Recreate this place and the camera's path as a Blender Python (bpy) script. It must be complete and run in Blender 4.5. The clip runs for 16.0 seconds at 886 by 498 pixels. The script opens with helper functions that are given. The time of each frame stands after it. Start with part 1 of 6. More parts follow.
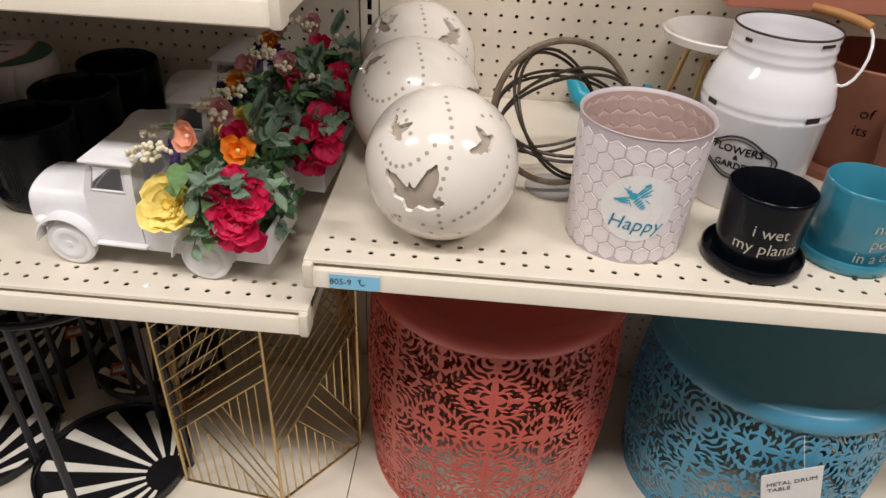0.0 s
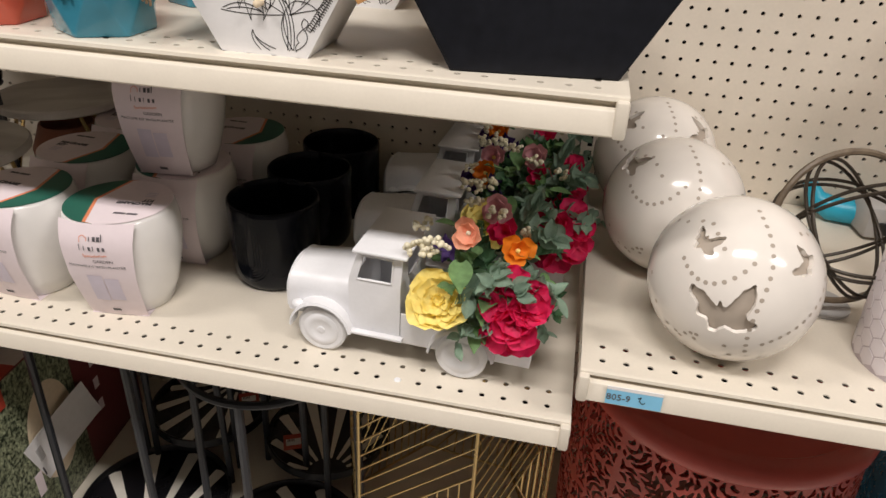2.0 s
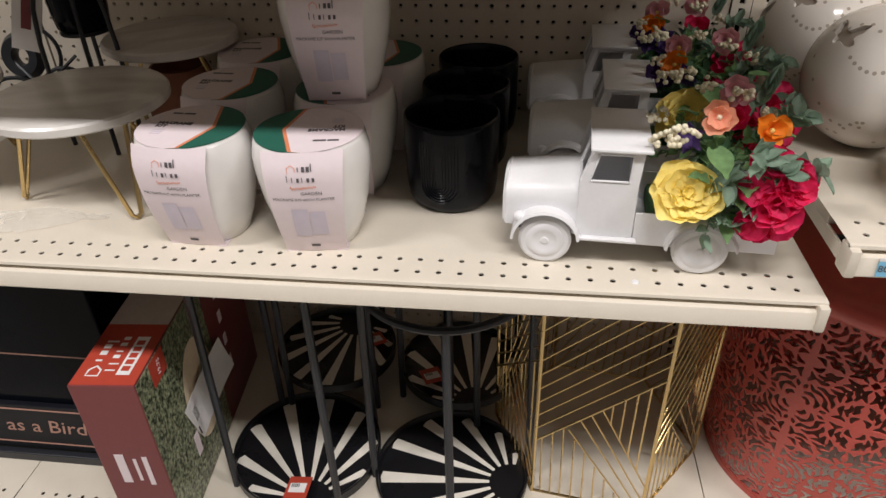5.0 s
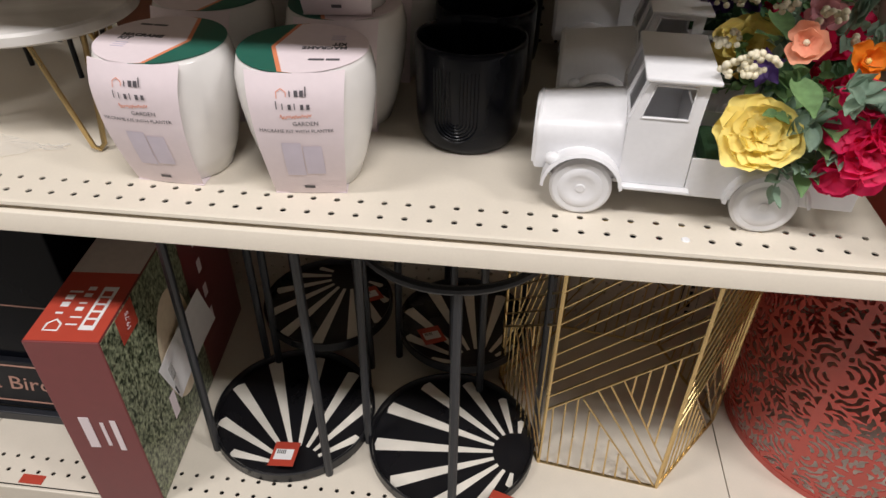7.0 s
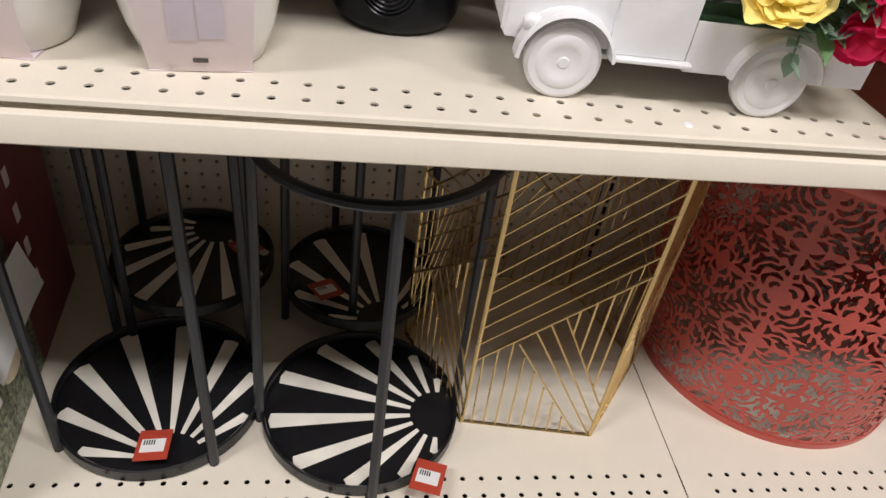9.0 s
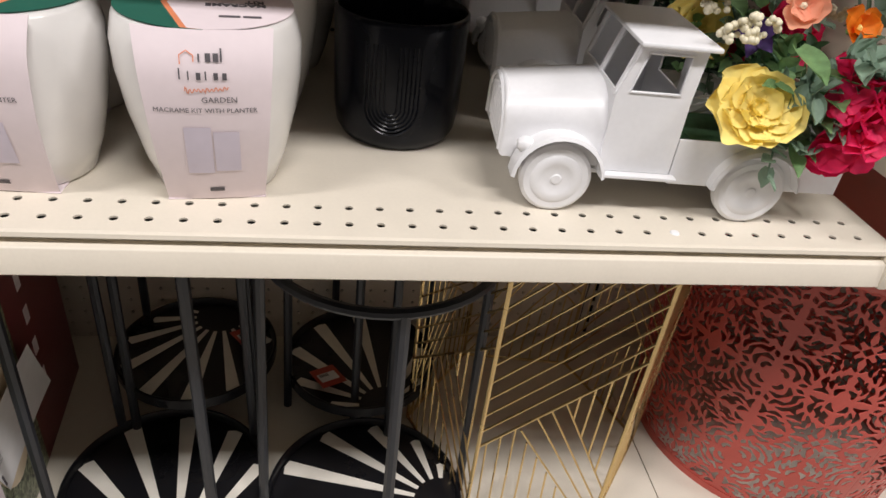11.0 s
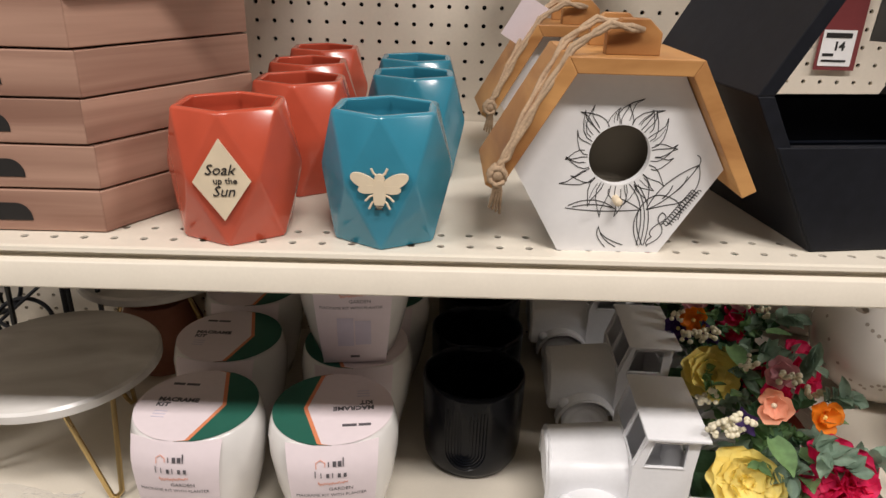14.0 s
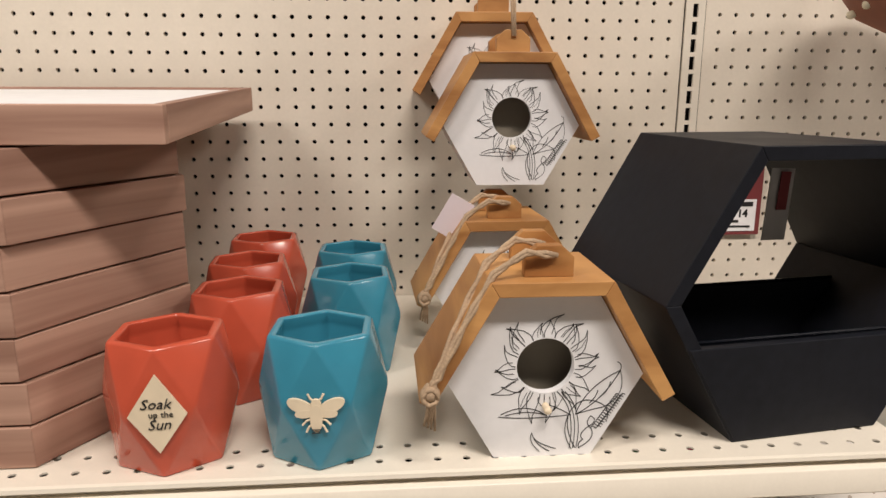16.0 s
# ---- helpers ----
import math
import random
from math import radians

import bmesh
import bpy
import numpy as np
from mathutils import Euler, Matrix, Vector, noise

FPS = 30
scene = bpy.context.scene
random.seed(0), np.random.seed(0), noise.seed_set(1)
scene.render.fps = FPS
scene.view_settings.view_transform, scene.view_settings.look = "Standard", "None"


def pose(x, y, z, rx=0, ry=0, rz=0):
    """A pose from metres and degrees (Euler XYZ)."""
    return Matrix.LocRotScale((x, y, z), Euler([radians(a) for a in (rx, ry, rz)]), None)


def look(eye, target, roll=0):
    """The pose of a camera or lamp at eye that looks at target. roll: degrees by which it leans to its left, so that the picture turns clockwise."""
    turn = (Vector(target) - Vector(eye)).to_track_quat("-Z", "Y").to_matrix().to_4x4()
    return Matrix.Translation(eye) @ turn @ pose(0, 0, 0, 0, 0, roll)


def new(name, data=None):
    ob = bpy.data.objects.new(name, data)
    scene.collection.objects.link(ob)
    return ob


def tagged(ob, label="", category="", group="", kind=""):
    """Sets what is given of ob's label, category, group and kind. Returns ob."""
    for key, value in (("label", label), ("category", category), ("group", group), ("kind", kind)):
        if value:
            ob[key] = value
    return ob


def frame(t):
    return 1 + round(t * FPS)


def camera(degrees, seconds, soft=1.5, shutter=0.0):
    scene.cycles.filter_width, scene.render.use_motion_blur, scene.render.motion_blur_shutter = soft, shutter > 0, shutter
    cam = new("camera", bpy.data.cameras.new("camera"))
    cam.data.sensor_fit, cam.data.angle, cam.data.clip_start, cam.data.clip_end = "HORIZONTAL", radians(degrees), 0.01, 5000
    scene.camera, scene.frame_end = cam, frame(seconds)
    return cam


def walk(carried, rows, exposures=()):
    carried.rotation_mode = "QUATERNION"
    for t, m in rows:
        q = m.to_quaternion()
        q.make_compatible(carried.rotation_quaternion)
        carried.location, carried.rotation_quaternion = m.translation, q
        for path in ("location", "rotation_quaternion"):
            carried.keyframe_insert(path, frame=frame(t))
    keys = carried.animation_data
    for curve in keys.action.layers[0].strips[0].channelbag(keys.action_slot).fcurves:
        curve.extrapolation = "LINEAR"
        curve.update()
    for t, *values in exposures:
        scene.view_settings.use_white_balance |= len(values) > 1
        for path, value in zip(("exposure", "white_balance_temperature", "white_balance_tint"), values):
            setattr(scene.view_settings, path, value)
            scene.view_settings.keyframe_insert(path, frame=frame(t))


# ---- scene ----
cam = camera(65.5, 16.0)
PATH = [
    (0, (0.182, -0.648, 1.25), (0.107, 1.005, 0.126), 3.1),
    (0.5, (0.103, -0.672, 1.252), (0.085, 1.03, 0.202), 3.2),
    (1, (0.027, -0.705, 1.261), (0.0, 1.027, 0.26), 4.1),
    (1.5, (-0.023, -0.686, 1.256), (-0.166, 1.05, 0.273), 4.2),
    (2, (-0.053, -0.62, 1.258), (-0.359, 1.099, 0.282), 3.1),
    (2.5, (-0.08, -0.59, 1.25), (-0.492, 1.101, 0.265), 1.8),
    (3, (-0.176, -0.61, 1.255), (-0.579, 1.081, 0.266), -1.1),
    (3.5, (-0.262, -0.639, 1.265), (-0.592, 1.077, 0.291), -3.3),
    (4, (-0.302, -0.649, 1.261), (-0.557, 1.08, 0.289), -3.5),
    (4.5, (-0.321, -0.655, 1.233), (-0.547, 1.05, 0.212), -3.1),
    (5, (-0.345, -0.66, 1.197), (-0.563, 0.99, 0.089), -1.6),
    (5.2, (-0.354, -0.663, 1.187), (-0.566, 0.974, 0.057), -1.0),
    (7.5, (-0.408, -0.535, 1.091), (-0.542, 1.024, -0.154), 2.0),
    (8, (-0.442, -0.515, 1.04), (-0.451, 1.035, -0.224), 3.8),
    (8.2, (-0.455, -0.508, 1.016), (-0.387, 1.044, -0.243), 4.9),
    (10.3, (-0.497, -0.444, 0.948), (-0.073, 1.092, -0.26), 11.7),
    (10.5, (-0.488, -0.455, 0.963), (-0.105, 1.114, -0.217), 10.3),
    (11, (-0.503, -0.472, 1.016), (-0.183, 1.166, -0.087), 7.4),
    (11.5, (-0.51, -0.487, 1.073), (-0.285, 1.196, 0.016), 4.8),
    (12, (-0.512, -0.507, 1.117), (-0.332, 1.225, 0.132), 3.7),
    (12.5, (-0.508, -0.525, 1.171), (-0.35, 1.24, 0.243), 3.0),
    (13, (-0.502, -0.561, 1.235), (-0.335, 1.233, 0.367), 2.1),
    (13.5, (-0.5, -0.581, 1.285), (-0.355, 1.23, 0.449), 1.9),
    (14, (-0.493, -0.547, 1.318), (-0.473, 1.297, 0.544), 1.7),
    (14.5, (-0.465, -0.53, 1.337), (-0.527, 1.354, 0.671), 1.6),
    (15, (-0.45, -0.531, 1.362), (-0.48, 1.385, 0.789), 0.3),
    (15.5, (-0.471, -0.544, 1.393), (-0.37, 1.391, 0.896), -0.2),
    (16, (-0.481, -0.546, 1.403), (-0.315, 1.398, 0.962), 0.2),
]
WHITE = [
    (0, 0.0, 6620, 10), (3, 0.0, 6680, 10), (5, 0.0, 6480, 10), (7.5, 0.06, 6400, 10), (10.5, 0.13, 6400, 10), (11.5, 0.10, 6400, 10),
    (12.5, 0.0, 6400, 10), (13.5, -0.03, 6560, 10), (15, 0.0, 6850, 10), (16, 0.0, 6950, 11),
]
walk(cam, [(t, look(eye, target, roll)) for t, eye, target, roll in PATH], WHITE)

# ---- world and lights ----
world = bpy.data.worlds.new("world")
scene.world = world
world.use_nodes = True
world.node_tree.nodes["Background"].inputs[0].default_value = (1.0, 0.95, 0.88, 1)
world.node_tree.nodes["Background"].inputs[1].default_value = 0.25


def ceiling_lamp(x, y, z, sx, sy, power):
    d = bpy.data.lights.new("ceiling_lamp", "AREA")
    d.shape, d.size, d.size_y, d.energy, d.color = "RECTANGLE", sx, sy, power, (1.0, 0.95, 0.925)
    ob = new("ceiling_lamp", d)
    ob.matrix_world = pose(x, y, z)
    return ob


for lx in (-2.4, 0.0, 2.4):
    ceiling_lamp(lx, -1.25, 3.35, 1.2, 0.3, 62)

# ---- materials ----
def mat(name, color, rough=0.5, metal=0.0, bump=0.0, scale=60.0, vary=0.06, coat=0.0, spec=0.5, through_light=0.0):
    m = bpy.data.materials.new(name)
    m.use_nodes = True
    nt = m.node_tree
    b = nt.nodes["Principled BSDF"]
    b.inputs["Roughness"].default_value, b.inputs["Metallic"].default_value = rough, metal
    b.inputs["Coat Weight"].default_value = coat
    b.inputs["Specular IOR Level"].default_value = spec
    tc = nt.nodes.new("ShaderNodeTexCoord")
    n1, n2 = nt.nodes.new("ShaderNodeTexNoise"), nt.nodes.new("ShaderNodeTexNoise")
    n1.inputs["Scale"].default_value, n2.inputs["Scale"].default_value = scale * 0.12, scale
    n1.inputs["Detail"].default_value = n2.inputs["Detail"].default_value = 4
    for n in (n1, n2):
        nt.links.new(tc.outputs["Object"], n.inputs["Vector"])
    add = nt.nodes.new("ShaderNodeMath")
    add.operation = "ADD"
    nt.links.new(n1.outputs[0], add.inputs[0])
    nt.links.new(n2.outputs[0], add.inputs[1])
    mr = nt.nodes.new("ShaderNodeMapRange")
    mr.inputs[1].default_value, mr.inputs[2].default_value = 0.6, 1.4
    mr.inputs[3].default_value, mr.inputs[4].default_value = 1 - vary, 1 + vary
    nt.links.new(add.outputs[0], mr.inputs[0])
    mx = nt.nodes.new("ShaderNodeVectorMath")
    mx.operation = "SCALE"
    mx.inputs[0].default_value = color[:3]
    nt.links.new(mr.outputs[0], mx.inputs["Scale"])
    nt.links.new(mx.outputs[0], b.inputs["Base Color"])
    rr = nt.nodes.new("ShaderNodeMapRange")
    rr.inputs[1].default_value, rr.inputs[2].default_value = 0.3, 0.7
    rr.inputs[3].default_value, rr.inputs[4].default_value = max(0.02, rough - 0.06), min(1, rough + 0.06)
    nt.links.new(n1.outputs[0], rr.inputs[0])
    nt.links.new(rr.outputs[0], b.inputs["Roughness"])
    if through_light:
        tl, mixs = nt.nodes.new("ShaderNodeBsdfTranslucent"), nt.nodes.new("ShaderNodeMixShader")
        mixs.inputs[0].default_value = through_light
        nt.links.new(mx.outputs[0], tl.inputs[0])
        nt.links.new(b.outputs[0], mixs.inputs[1])
        nt.links.new(tl.outputs[0], mixs.inputs[2])
        nt.links.new(mixs.outputs[0], nt.nodes["Material Output"].inputs[0])
    if bump:
        bp = nt.nodes.new("ShaderNodeBump")
        bp.inputs["Strength"].default_value, bp.inputs["Distance"].default_value = bump, 0.001
        nt.links.new(n2.outputs[0], bp.inputs["Height"])
        nt.links.new(bp.outputs[0], b.inputs["Normal"])
    return m


CREAM = mat("cream_enamel", (0.72, 0.66, 0.56), 0.42, bump=0.05, scale=300, vary=0.03)
PEGB = mat("cream_pegboard", (0.70, 0.63, 0.53), 0.6, bump=0.1, scale=200, vary=0.04)
# near-black that puts the shade behind holes and slots into colour
DARKV = mat("void_shade", (0.012, 0.011, 0.010), 0.9)
FLOORM = mat("vinyl_floor", (0.50, 0.47, 0.42), 0.35, scale=40, vary=0.08)
WALLM = mat("store_wall", (0.26, 0.24, 0.22), 0.8, scale=20)
AISLEM = mat("dark_aisle_block", (0.11, 0.10, 0.095), 0.8, scale=9, vary=0.5)
CEILM = mat("ceiling_tile", (0.55, 0.54, 0.52), 0.9, scale=80)


# ---- mesh helpers ----
def finish(bm, name, material, parent=None, smooth=False, angle=0.7):
    bmesh.ops.recalc_face_normals(bm, faces=bm.faces)
    me = bpy.data.meshes.new(name)
    bm.to_mesh(me)
    bm.free()
    for mm in (material if isinstance(material, (list, tuple)) else [material]):
        me.materials.append(mm)
    if smooth:
        for p in me.polygons:
            p.use_smooth = True
        if angle:
            me.set_sharp_from_angle(angle=angle)
    ob = new(name, me)
    if parent is not None:
        ob.parent = parent
    return ob


def part(name, bm, material, parent, label="", smooth=False, angle=0.7):
    ob = finish(bm, name, material, parent, smooth, angle)
    return tagged(ob, label)


def thing(name, label, category, m=None, group="", kind=""):
    ob = new(name)
    ob.empty_display_size = 0.02
    if m is not None:
        ob.matrix_world = m
    return tagged(ob, label, category, group, kind)


def add_box(bm, x0, y0, z0, x1, y1, z1, bevel=0.0, m=None, mi=0):
    r = bmesh.ops.create_cube(bm, size=1, matrix=Matrix.Translation(((x0 + x1) / 2, (y0 + y1) / 2, (z0 + z1) / 2)) @ Matrix.Diagonal((x1 - x0, y1 - y0, z1 - z0, 1)))
    vs = r["verts"]
    if bevel:
        es = list({e for v in vs for e in v.link_edges})
        g = bmesh.ops.bevel(bm, geom=es, offset=bevel, segments=2, profile=0.5, affect="EDGES")
        vs = list({v for f in g["faces"] for v in f.verts} | {v for v in vs if v.is_valid})
        seen, stack = set(vs), list(vs)
        while stack:
            v = stack.pop()
            for e in v.link_edges:
                o = e.other_vert(v)
                if o not in seen:
                    seen.add(o)
                    stack.append(o)
        vs = list(seen)
    if mi:
        for f in {f for v in vs for f in v.link_faces}:
            f.material_index = mi
    if m is not None:
        bmesh.ops.transform(bm, matrix=m, verts=vs)
    return vs


def box_bm(*a, **k):
    bm = bmesh.new()
    add_box(bm, *a, **k)
    return bm


def add_prism(bm, poly, depth, m=None, mi=0, bevel=0.0):
    """A flat polygon in the x-z plane, pushed along y by depth."""
    vs = [bm.verts.new((x, 0, z)) for x, z in poly]
    f = bm.faces.new(vs)
    g = bmesh.ops.extrude_face_region(bm, geom=[f])
    top = [v for v in g["geom"] if isinstance(v, bmesh.types.BMVert)]
    bmesh.ops.translate(bm, vec=(0, depth, 0), verts=top)
    allv = vs + top
    if bevel:
        es = list({e for v in allv for e in v.link_edges})
        before = set(bm.verts) - set(allv)
        bmesh.ops.bevel(bm, geom=es, offset=bevel, segments=2, profile=0.5, affect="EDGES")
        allv = [v for v in bm.verts if v not in before]
    if mi:
        for f in {f for v in allv for f in v.link_faces}:
            f.material_index = mi
    if m is not None:
        bmesh.ops.transform(bm, matrix=m, verts=allv)
    return allv


def add_lathe(bm, prof, n=48, m=None, mi=0, wob=None):
    """Turns a profile of (radius, height) about z; a radius of 0 closes it."""
    rings, allv = [], []
    for r, z in prof:
        if r <= 1e-6:
            v = bm.verts.new((0, 0, z))
            rings.append([v])
            allv.append(v)
        else:
            ring = [bm.verts.new((r * (wob(a, z) if wob else 1) * math.cos(a), r * (wob(a, z) if wob else 1) * math.sin(a), z)) for a in (2 * math.pi * i / n for i in range(n))]
            rings.append(ring)
            allv += ring
    for a, b in zip(rings, rings[1:]):
        for i in range(n):
            j = (i + 1) % n
            if len(a) == 1 and len(b) == 1:
                continue
            if len(a) == 1:
                f = bm.faces.new((a[0], b[i], b[j]))
            elif len(b) == 1:
                f = bm.faces.new((a[i], a[j], b[0]))
            else:
                f = bm.faces.new((a[i], a[j], b[j], b[i]))
            f.material_index = mi
    if m is not None:
        bmesh.ops.transform(bm, matrix=m, verts=allv)
    return allv


def add_tube(bm, pts, r, n=8, closed=False, mi=0, flat=1.0):
    """A round bar along points; flat squeezes it."""
    pts = [Vector(p) for p in pts]
    k = len(pts)
    rings = []
    up = Vector((0.13, 0.21, 1)).normalized()
    last = None
    for i, p in enumerate(pts):
        a = pts[(i - 1) % k] if (closed or i) else p
        b = pts[(i + 1) % k] if (closed or i < k - 1) else p
        d = (b - a).normalized()
        u = d.cross(up if last is None else last)
        if u.length < 1e-3:
            u = d.cross(Vector((1, 0, 0)))
        u.normalize()
        w = u.cross(d).normalized()
        last = w
        rr = r(i / max(1, k - 1)) if callable(r) else r
        rings.append([bm.verts.new(p + rr * (math.cos(t) * u + flat * math.sin(t) * w)) for t in (2 * math.pi * q / n for q in range(n))])
    pairs = list(zip(rings, rings[1:])) + ([(rings[-1], rings[0])] if closed else [])
    for a, b in pairs:
        for i in range(n):
            f = bm.faces.new((a[i], a[(i + 1) % n], b[(i + 1) % n], b[i]))
            f.material_index = mi
    if not closed:
        bm.faces.new(rings[0][::-1]).material_index = mi
        bm.faces.new(rings[-1]).material_index = mi
    return [v for q in rings for v in q]


def perforated(xs, zs, x0, x1, z0, z1, r, depth, place, sides=8):
    """A sheet from x0 to x1 and z0 to z1 with round holes centred on xs by zs, which go depth behind it. place maps (x, z, d) to a point."""
    verts, faces, index = [], [], {}

    def vert(x, z, d=0.0):
        key = (round(x, 5), round(z, 5), d)
        if key not in index:
            index[key] = len(verts)
            verts.append(place(x, z, d))
        return index[key]

    def bounds(c, lo, hi):
        c = sorted(c)
        return [lo] + [(a + b) / 2 for a, b in zip(c, c[1:])] + [hi]

    xs, zs = sorted(xs), sorted(zs)
    bx, bz = bounds(xs, x0, x1), bounds(zs, z0, z1)
    for i, cx in enumerate(xs):
        for j, cz in enumerate(zs):
            a, b, c, d = bx[i], bx[i + 1], bz[j], bz[j + 1]
            outer = [(b, cz), (b, d), (cx, d), (a, d), (a, cz), (a, c), (cx, c), (b, c)]
            o = [vert(*p) for p in outer]
            q = [vert(cx + r * math.cos(k * math.pi / 4), cz + r * math.sin(k * math.pi / 4)) for k in range(8)]
            s = [vert(cx + r * math.cos(k * math.pi / 4), cz + r * math.sin(k * math.pi / 4), depth) for k in range(8)]
            for k in range(8):
                n = (k + 1) % 8
                faces.append((o[k], o[n], q[n], q[k]))
                faces.append((q[k], q[n], s[n], s[k]))
    me = bpy.data.meshes.new("sheet")
    me.from_pydata(verts, [], faces)
    return me


def sheet_object(name, me, material, parent=None):
    bm = bmesh.new()
    bm.from_mesh(me)
    bpy.data.meshes.remove(me)
    return finish(bm, name, material, parent)


# ---- the gondola ----
PITCH = 0.0254
BACK = 0.505          # face of the pegboard
UX = -0.013           # middle of the upright between the bays
BAY = 1.2192
Z_BASE, Z_MID, Z_TOP, Z_RIGHT = 0.16, 0.72, 1.091, 0.796
FRONT = -0.022        # front edge of the shelves


def pegboard(name, x0, x1, cx, cz, z0=0.10, z1=2.05):
    xs = [cx + PITCH * k for k in range(-60, 61) if x0 + 0.010 < cx + PITCH * k < x1 - 0.010]
    zs = [cz + PITCH * k for k in range(-80, 40) if z0 + 0.012 < cz + PITCH * k < z1 - 0.012]
    me = perforated(xs, zs, x0, x1, z0, z1, 0.0033, 0.006, lambda x, z, d: (x, BACK + d, z))
    ob = sheet_object(name, me, PEGB)
    return tagged(ob, "cream perforated pegboard back panel with round holes", "pegboard", kind="structure")


pegboard("wall_back_middle", UX - BAY + 0.017, UX - 0.017, -0.051, 1.484)
pegboard("wall_back_left", UX - 2 * BAY + 0.017, UX - BAY - 0.017, -0.051 - BAY, 1.484)
pegboard("wall_back_right", UX + 0.017, UX + BAY - 0.017, 0.0265, 1.4945)
pegboard("wall_back_far_right", UX + BAY + 0.017, UX + 2 * BAY - 0.017, 0.0265 + BAY, 1.484)


def upright(x):
    t = thing("upright_post", "cream slotted steel upright between pegboard panels", "shelf upright", pose(x, 0, 0), "gondola uprights", "structure")
    zs = [1.4745 + PITCH * k for k in range(-54, 24)]
    verts, faces = [], []
    w, s, h = 0.015, 0.004, 0.0095
    y = BACK - 0.003
    edges = [0.10]
    for z in zs:
        edges += [z - h, z + h]
    edges.append(2.06)
    for i in range(len(edges) - 1):
        a, b = edges[i], edges[i + 1]
        spans = [(-w, w)] if i % 2 == 0 else [(-w, -s), (s, w)]
        for p, q in spans:
            k = len(verts)
            verts += [(p, y, a), (q, y, a), (q, y, b), (p, y, b), (p, y + 0.004, a), (q, y + 0.004, a), (q, y + 0.004, b), (p, y + 0.004, b)]
            faces += [(k, k + 1, k + 2, k + 3), (k, k + 4, k + 5, k + 1), (k + 3, k + 2, k + 6, k + 7), (k, k + 3, k + 7, k + 4), (k + 1, k + 5, k + 6, k + 2)]
    me = bpy.data.meshes.new("face_plate")
    me.from_pydata(verts, [], faces)
    sheet_object("face_plate", me, CREAM, t)
    # dark bar that stands for the shade seen through the slots
    part("channel_shade", box_bm(-0.015, BACK + 0.012, 0.1, 0.015, BACK + 0.03, 2.05), DARKV, t)


for k in (-2, -1, 0, 1, 2):
    upright(UX + BAY * k)

# stands for the far back panel; the shade there is in its colour
tagged(finish(box_bm(UX - 2 * BAY, BACK + 0.04, 0.0, UX + 2 * BAY, BACK + 0.06, 2.05), "wall_shade_core", DARKV), "core panel behind the pegboard, darkened to stand for shade", "panel", kind="structure")


def shelf(name, x0, x1, z, label, front=FRONT, rows=2):
    """A steel shelf: perforated front strip, plain deck, grooved price rail with end caps."""
    t = thing(name, label, "shelf", pose(0, 0, 0), "gondola shelves")
    n = int((x1 - x0 - 0.05) / PITCH)
    xs = [x1 - 0.028 - PITCH * k for k in range(n + 1)]
    ys = [0.0 + PITCH * k for k in range(rows)]
    me = perforated(xs, ys, x0, x1, front + 0.004, ys[-1] + 0.016, 0.0036, 0.0016, lambda x, y, d: (x, y, z - d))
    sheet_object("perforated_strip", me, CREAM, t)
    y1 = ys[-1] + 0.016
    bm = bmesh.new()
    add_box(bm, x0, y1, z - 0.012, x1, BACK - 0.002, z)
    part("deck", bm, CREAM, t)
    # added sheet: the shade below the holes is in its dark colour
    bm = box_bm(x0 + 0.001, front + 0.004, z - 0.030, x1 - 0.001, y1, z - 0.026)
    part("strip_shade_sheet", bm, DARKV, t)
    # price rail: rounded nose, shadow groove, leaning face
    prof = [(front + 0.004, z), (front + 0.001, z - 0.001), (front, z - 0.0045), (front + 0.006, z - 0.005), (front + 0.007, z - 0.0105),
            (front - 0.002, z - 0.0115), (front - 0.0035, z - 0.013), (front - 0.006, z - 0.034), (front - 0.004, z - 0.036), (front, z - 0.036), (front + 0.004, z - 0.016)]
    bm = bmesh.new()
    a = [bm.verts.new((x0, y, h)) for y, h in prof]
    b = [bm.verts.new((x1, y, h)) for y, h in prof]
    for i in range(len(prof) - 1):
        bm.faces.new((a[i], a[i + 1], b[i + 1], b[i]))
    bm.faces.new(a)
    bm.faces.new(b[::-1])
    part("price_rail", bm, CREAM, t, smooth=True, angle=0.9)
    for xe, sgn in ((x0, 1), (x1, -1)):
        bm = bmesh.new()
        lo, hi = sorted((xe - sgn * 0.001, xe + sgn * 0.011))
        add_box(bm, lo, front - 0.008, z - 0.037, hi, front + 0.02, z - 0.003, bevel=0.003)
        part("end_cap", bm, CREAM, t, smooth=True)
        bm = bmesh.new()
        add_box(bm, min(xe, xe + sgn * 0.003), front + 0.02, z - 0.03, max(xe, xe + sgn * 0.003), BACK - 0.004, z - 0.0125)
        part("bracket", bm, CREAM, t)
    return t


def bay(k):
    return UX + BAY * (k - 1) + 0.009, UX + BAY * k + 0.009


for k, z, lab in ((0, Z_MID, "cream steel shelf with perforated front edge holding planters and truck"),
                  (0, Z_TOP, "cream steel shelf with perforated front edge holding birdhouses and pots"),
                  (1, Z_RIGHT, "cream steel shelf with perforated front edge holding globes and pots")):
    shelf("shelf", *bay(k), z, lab)


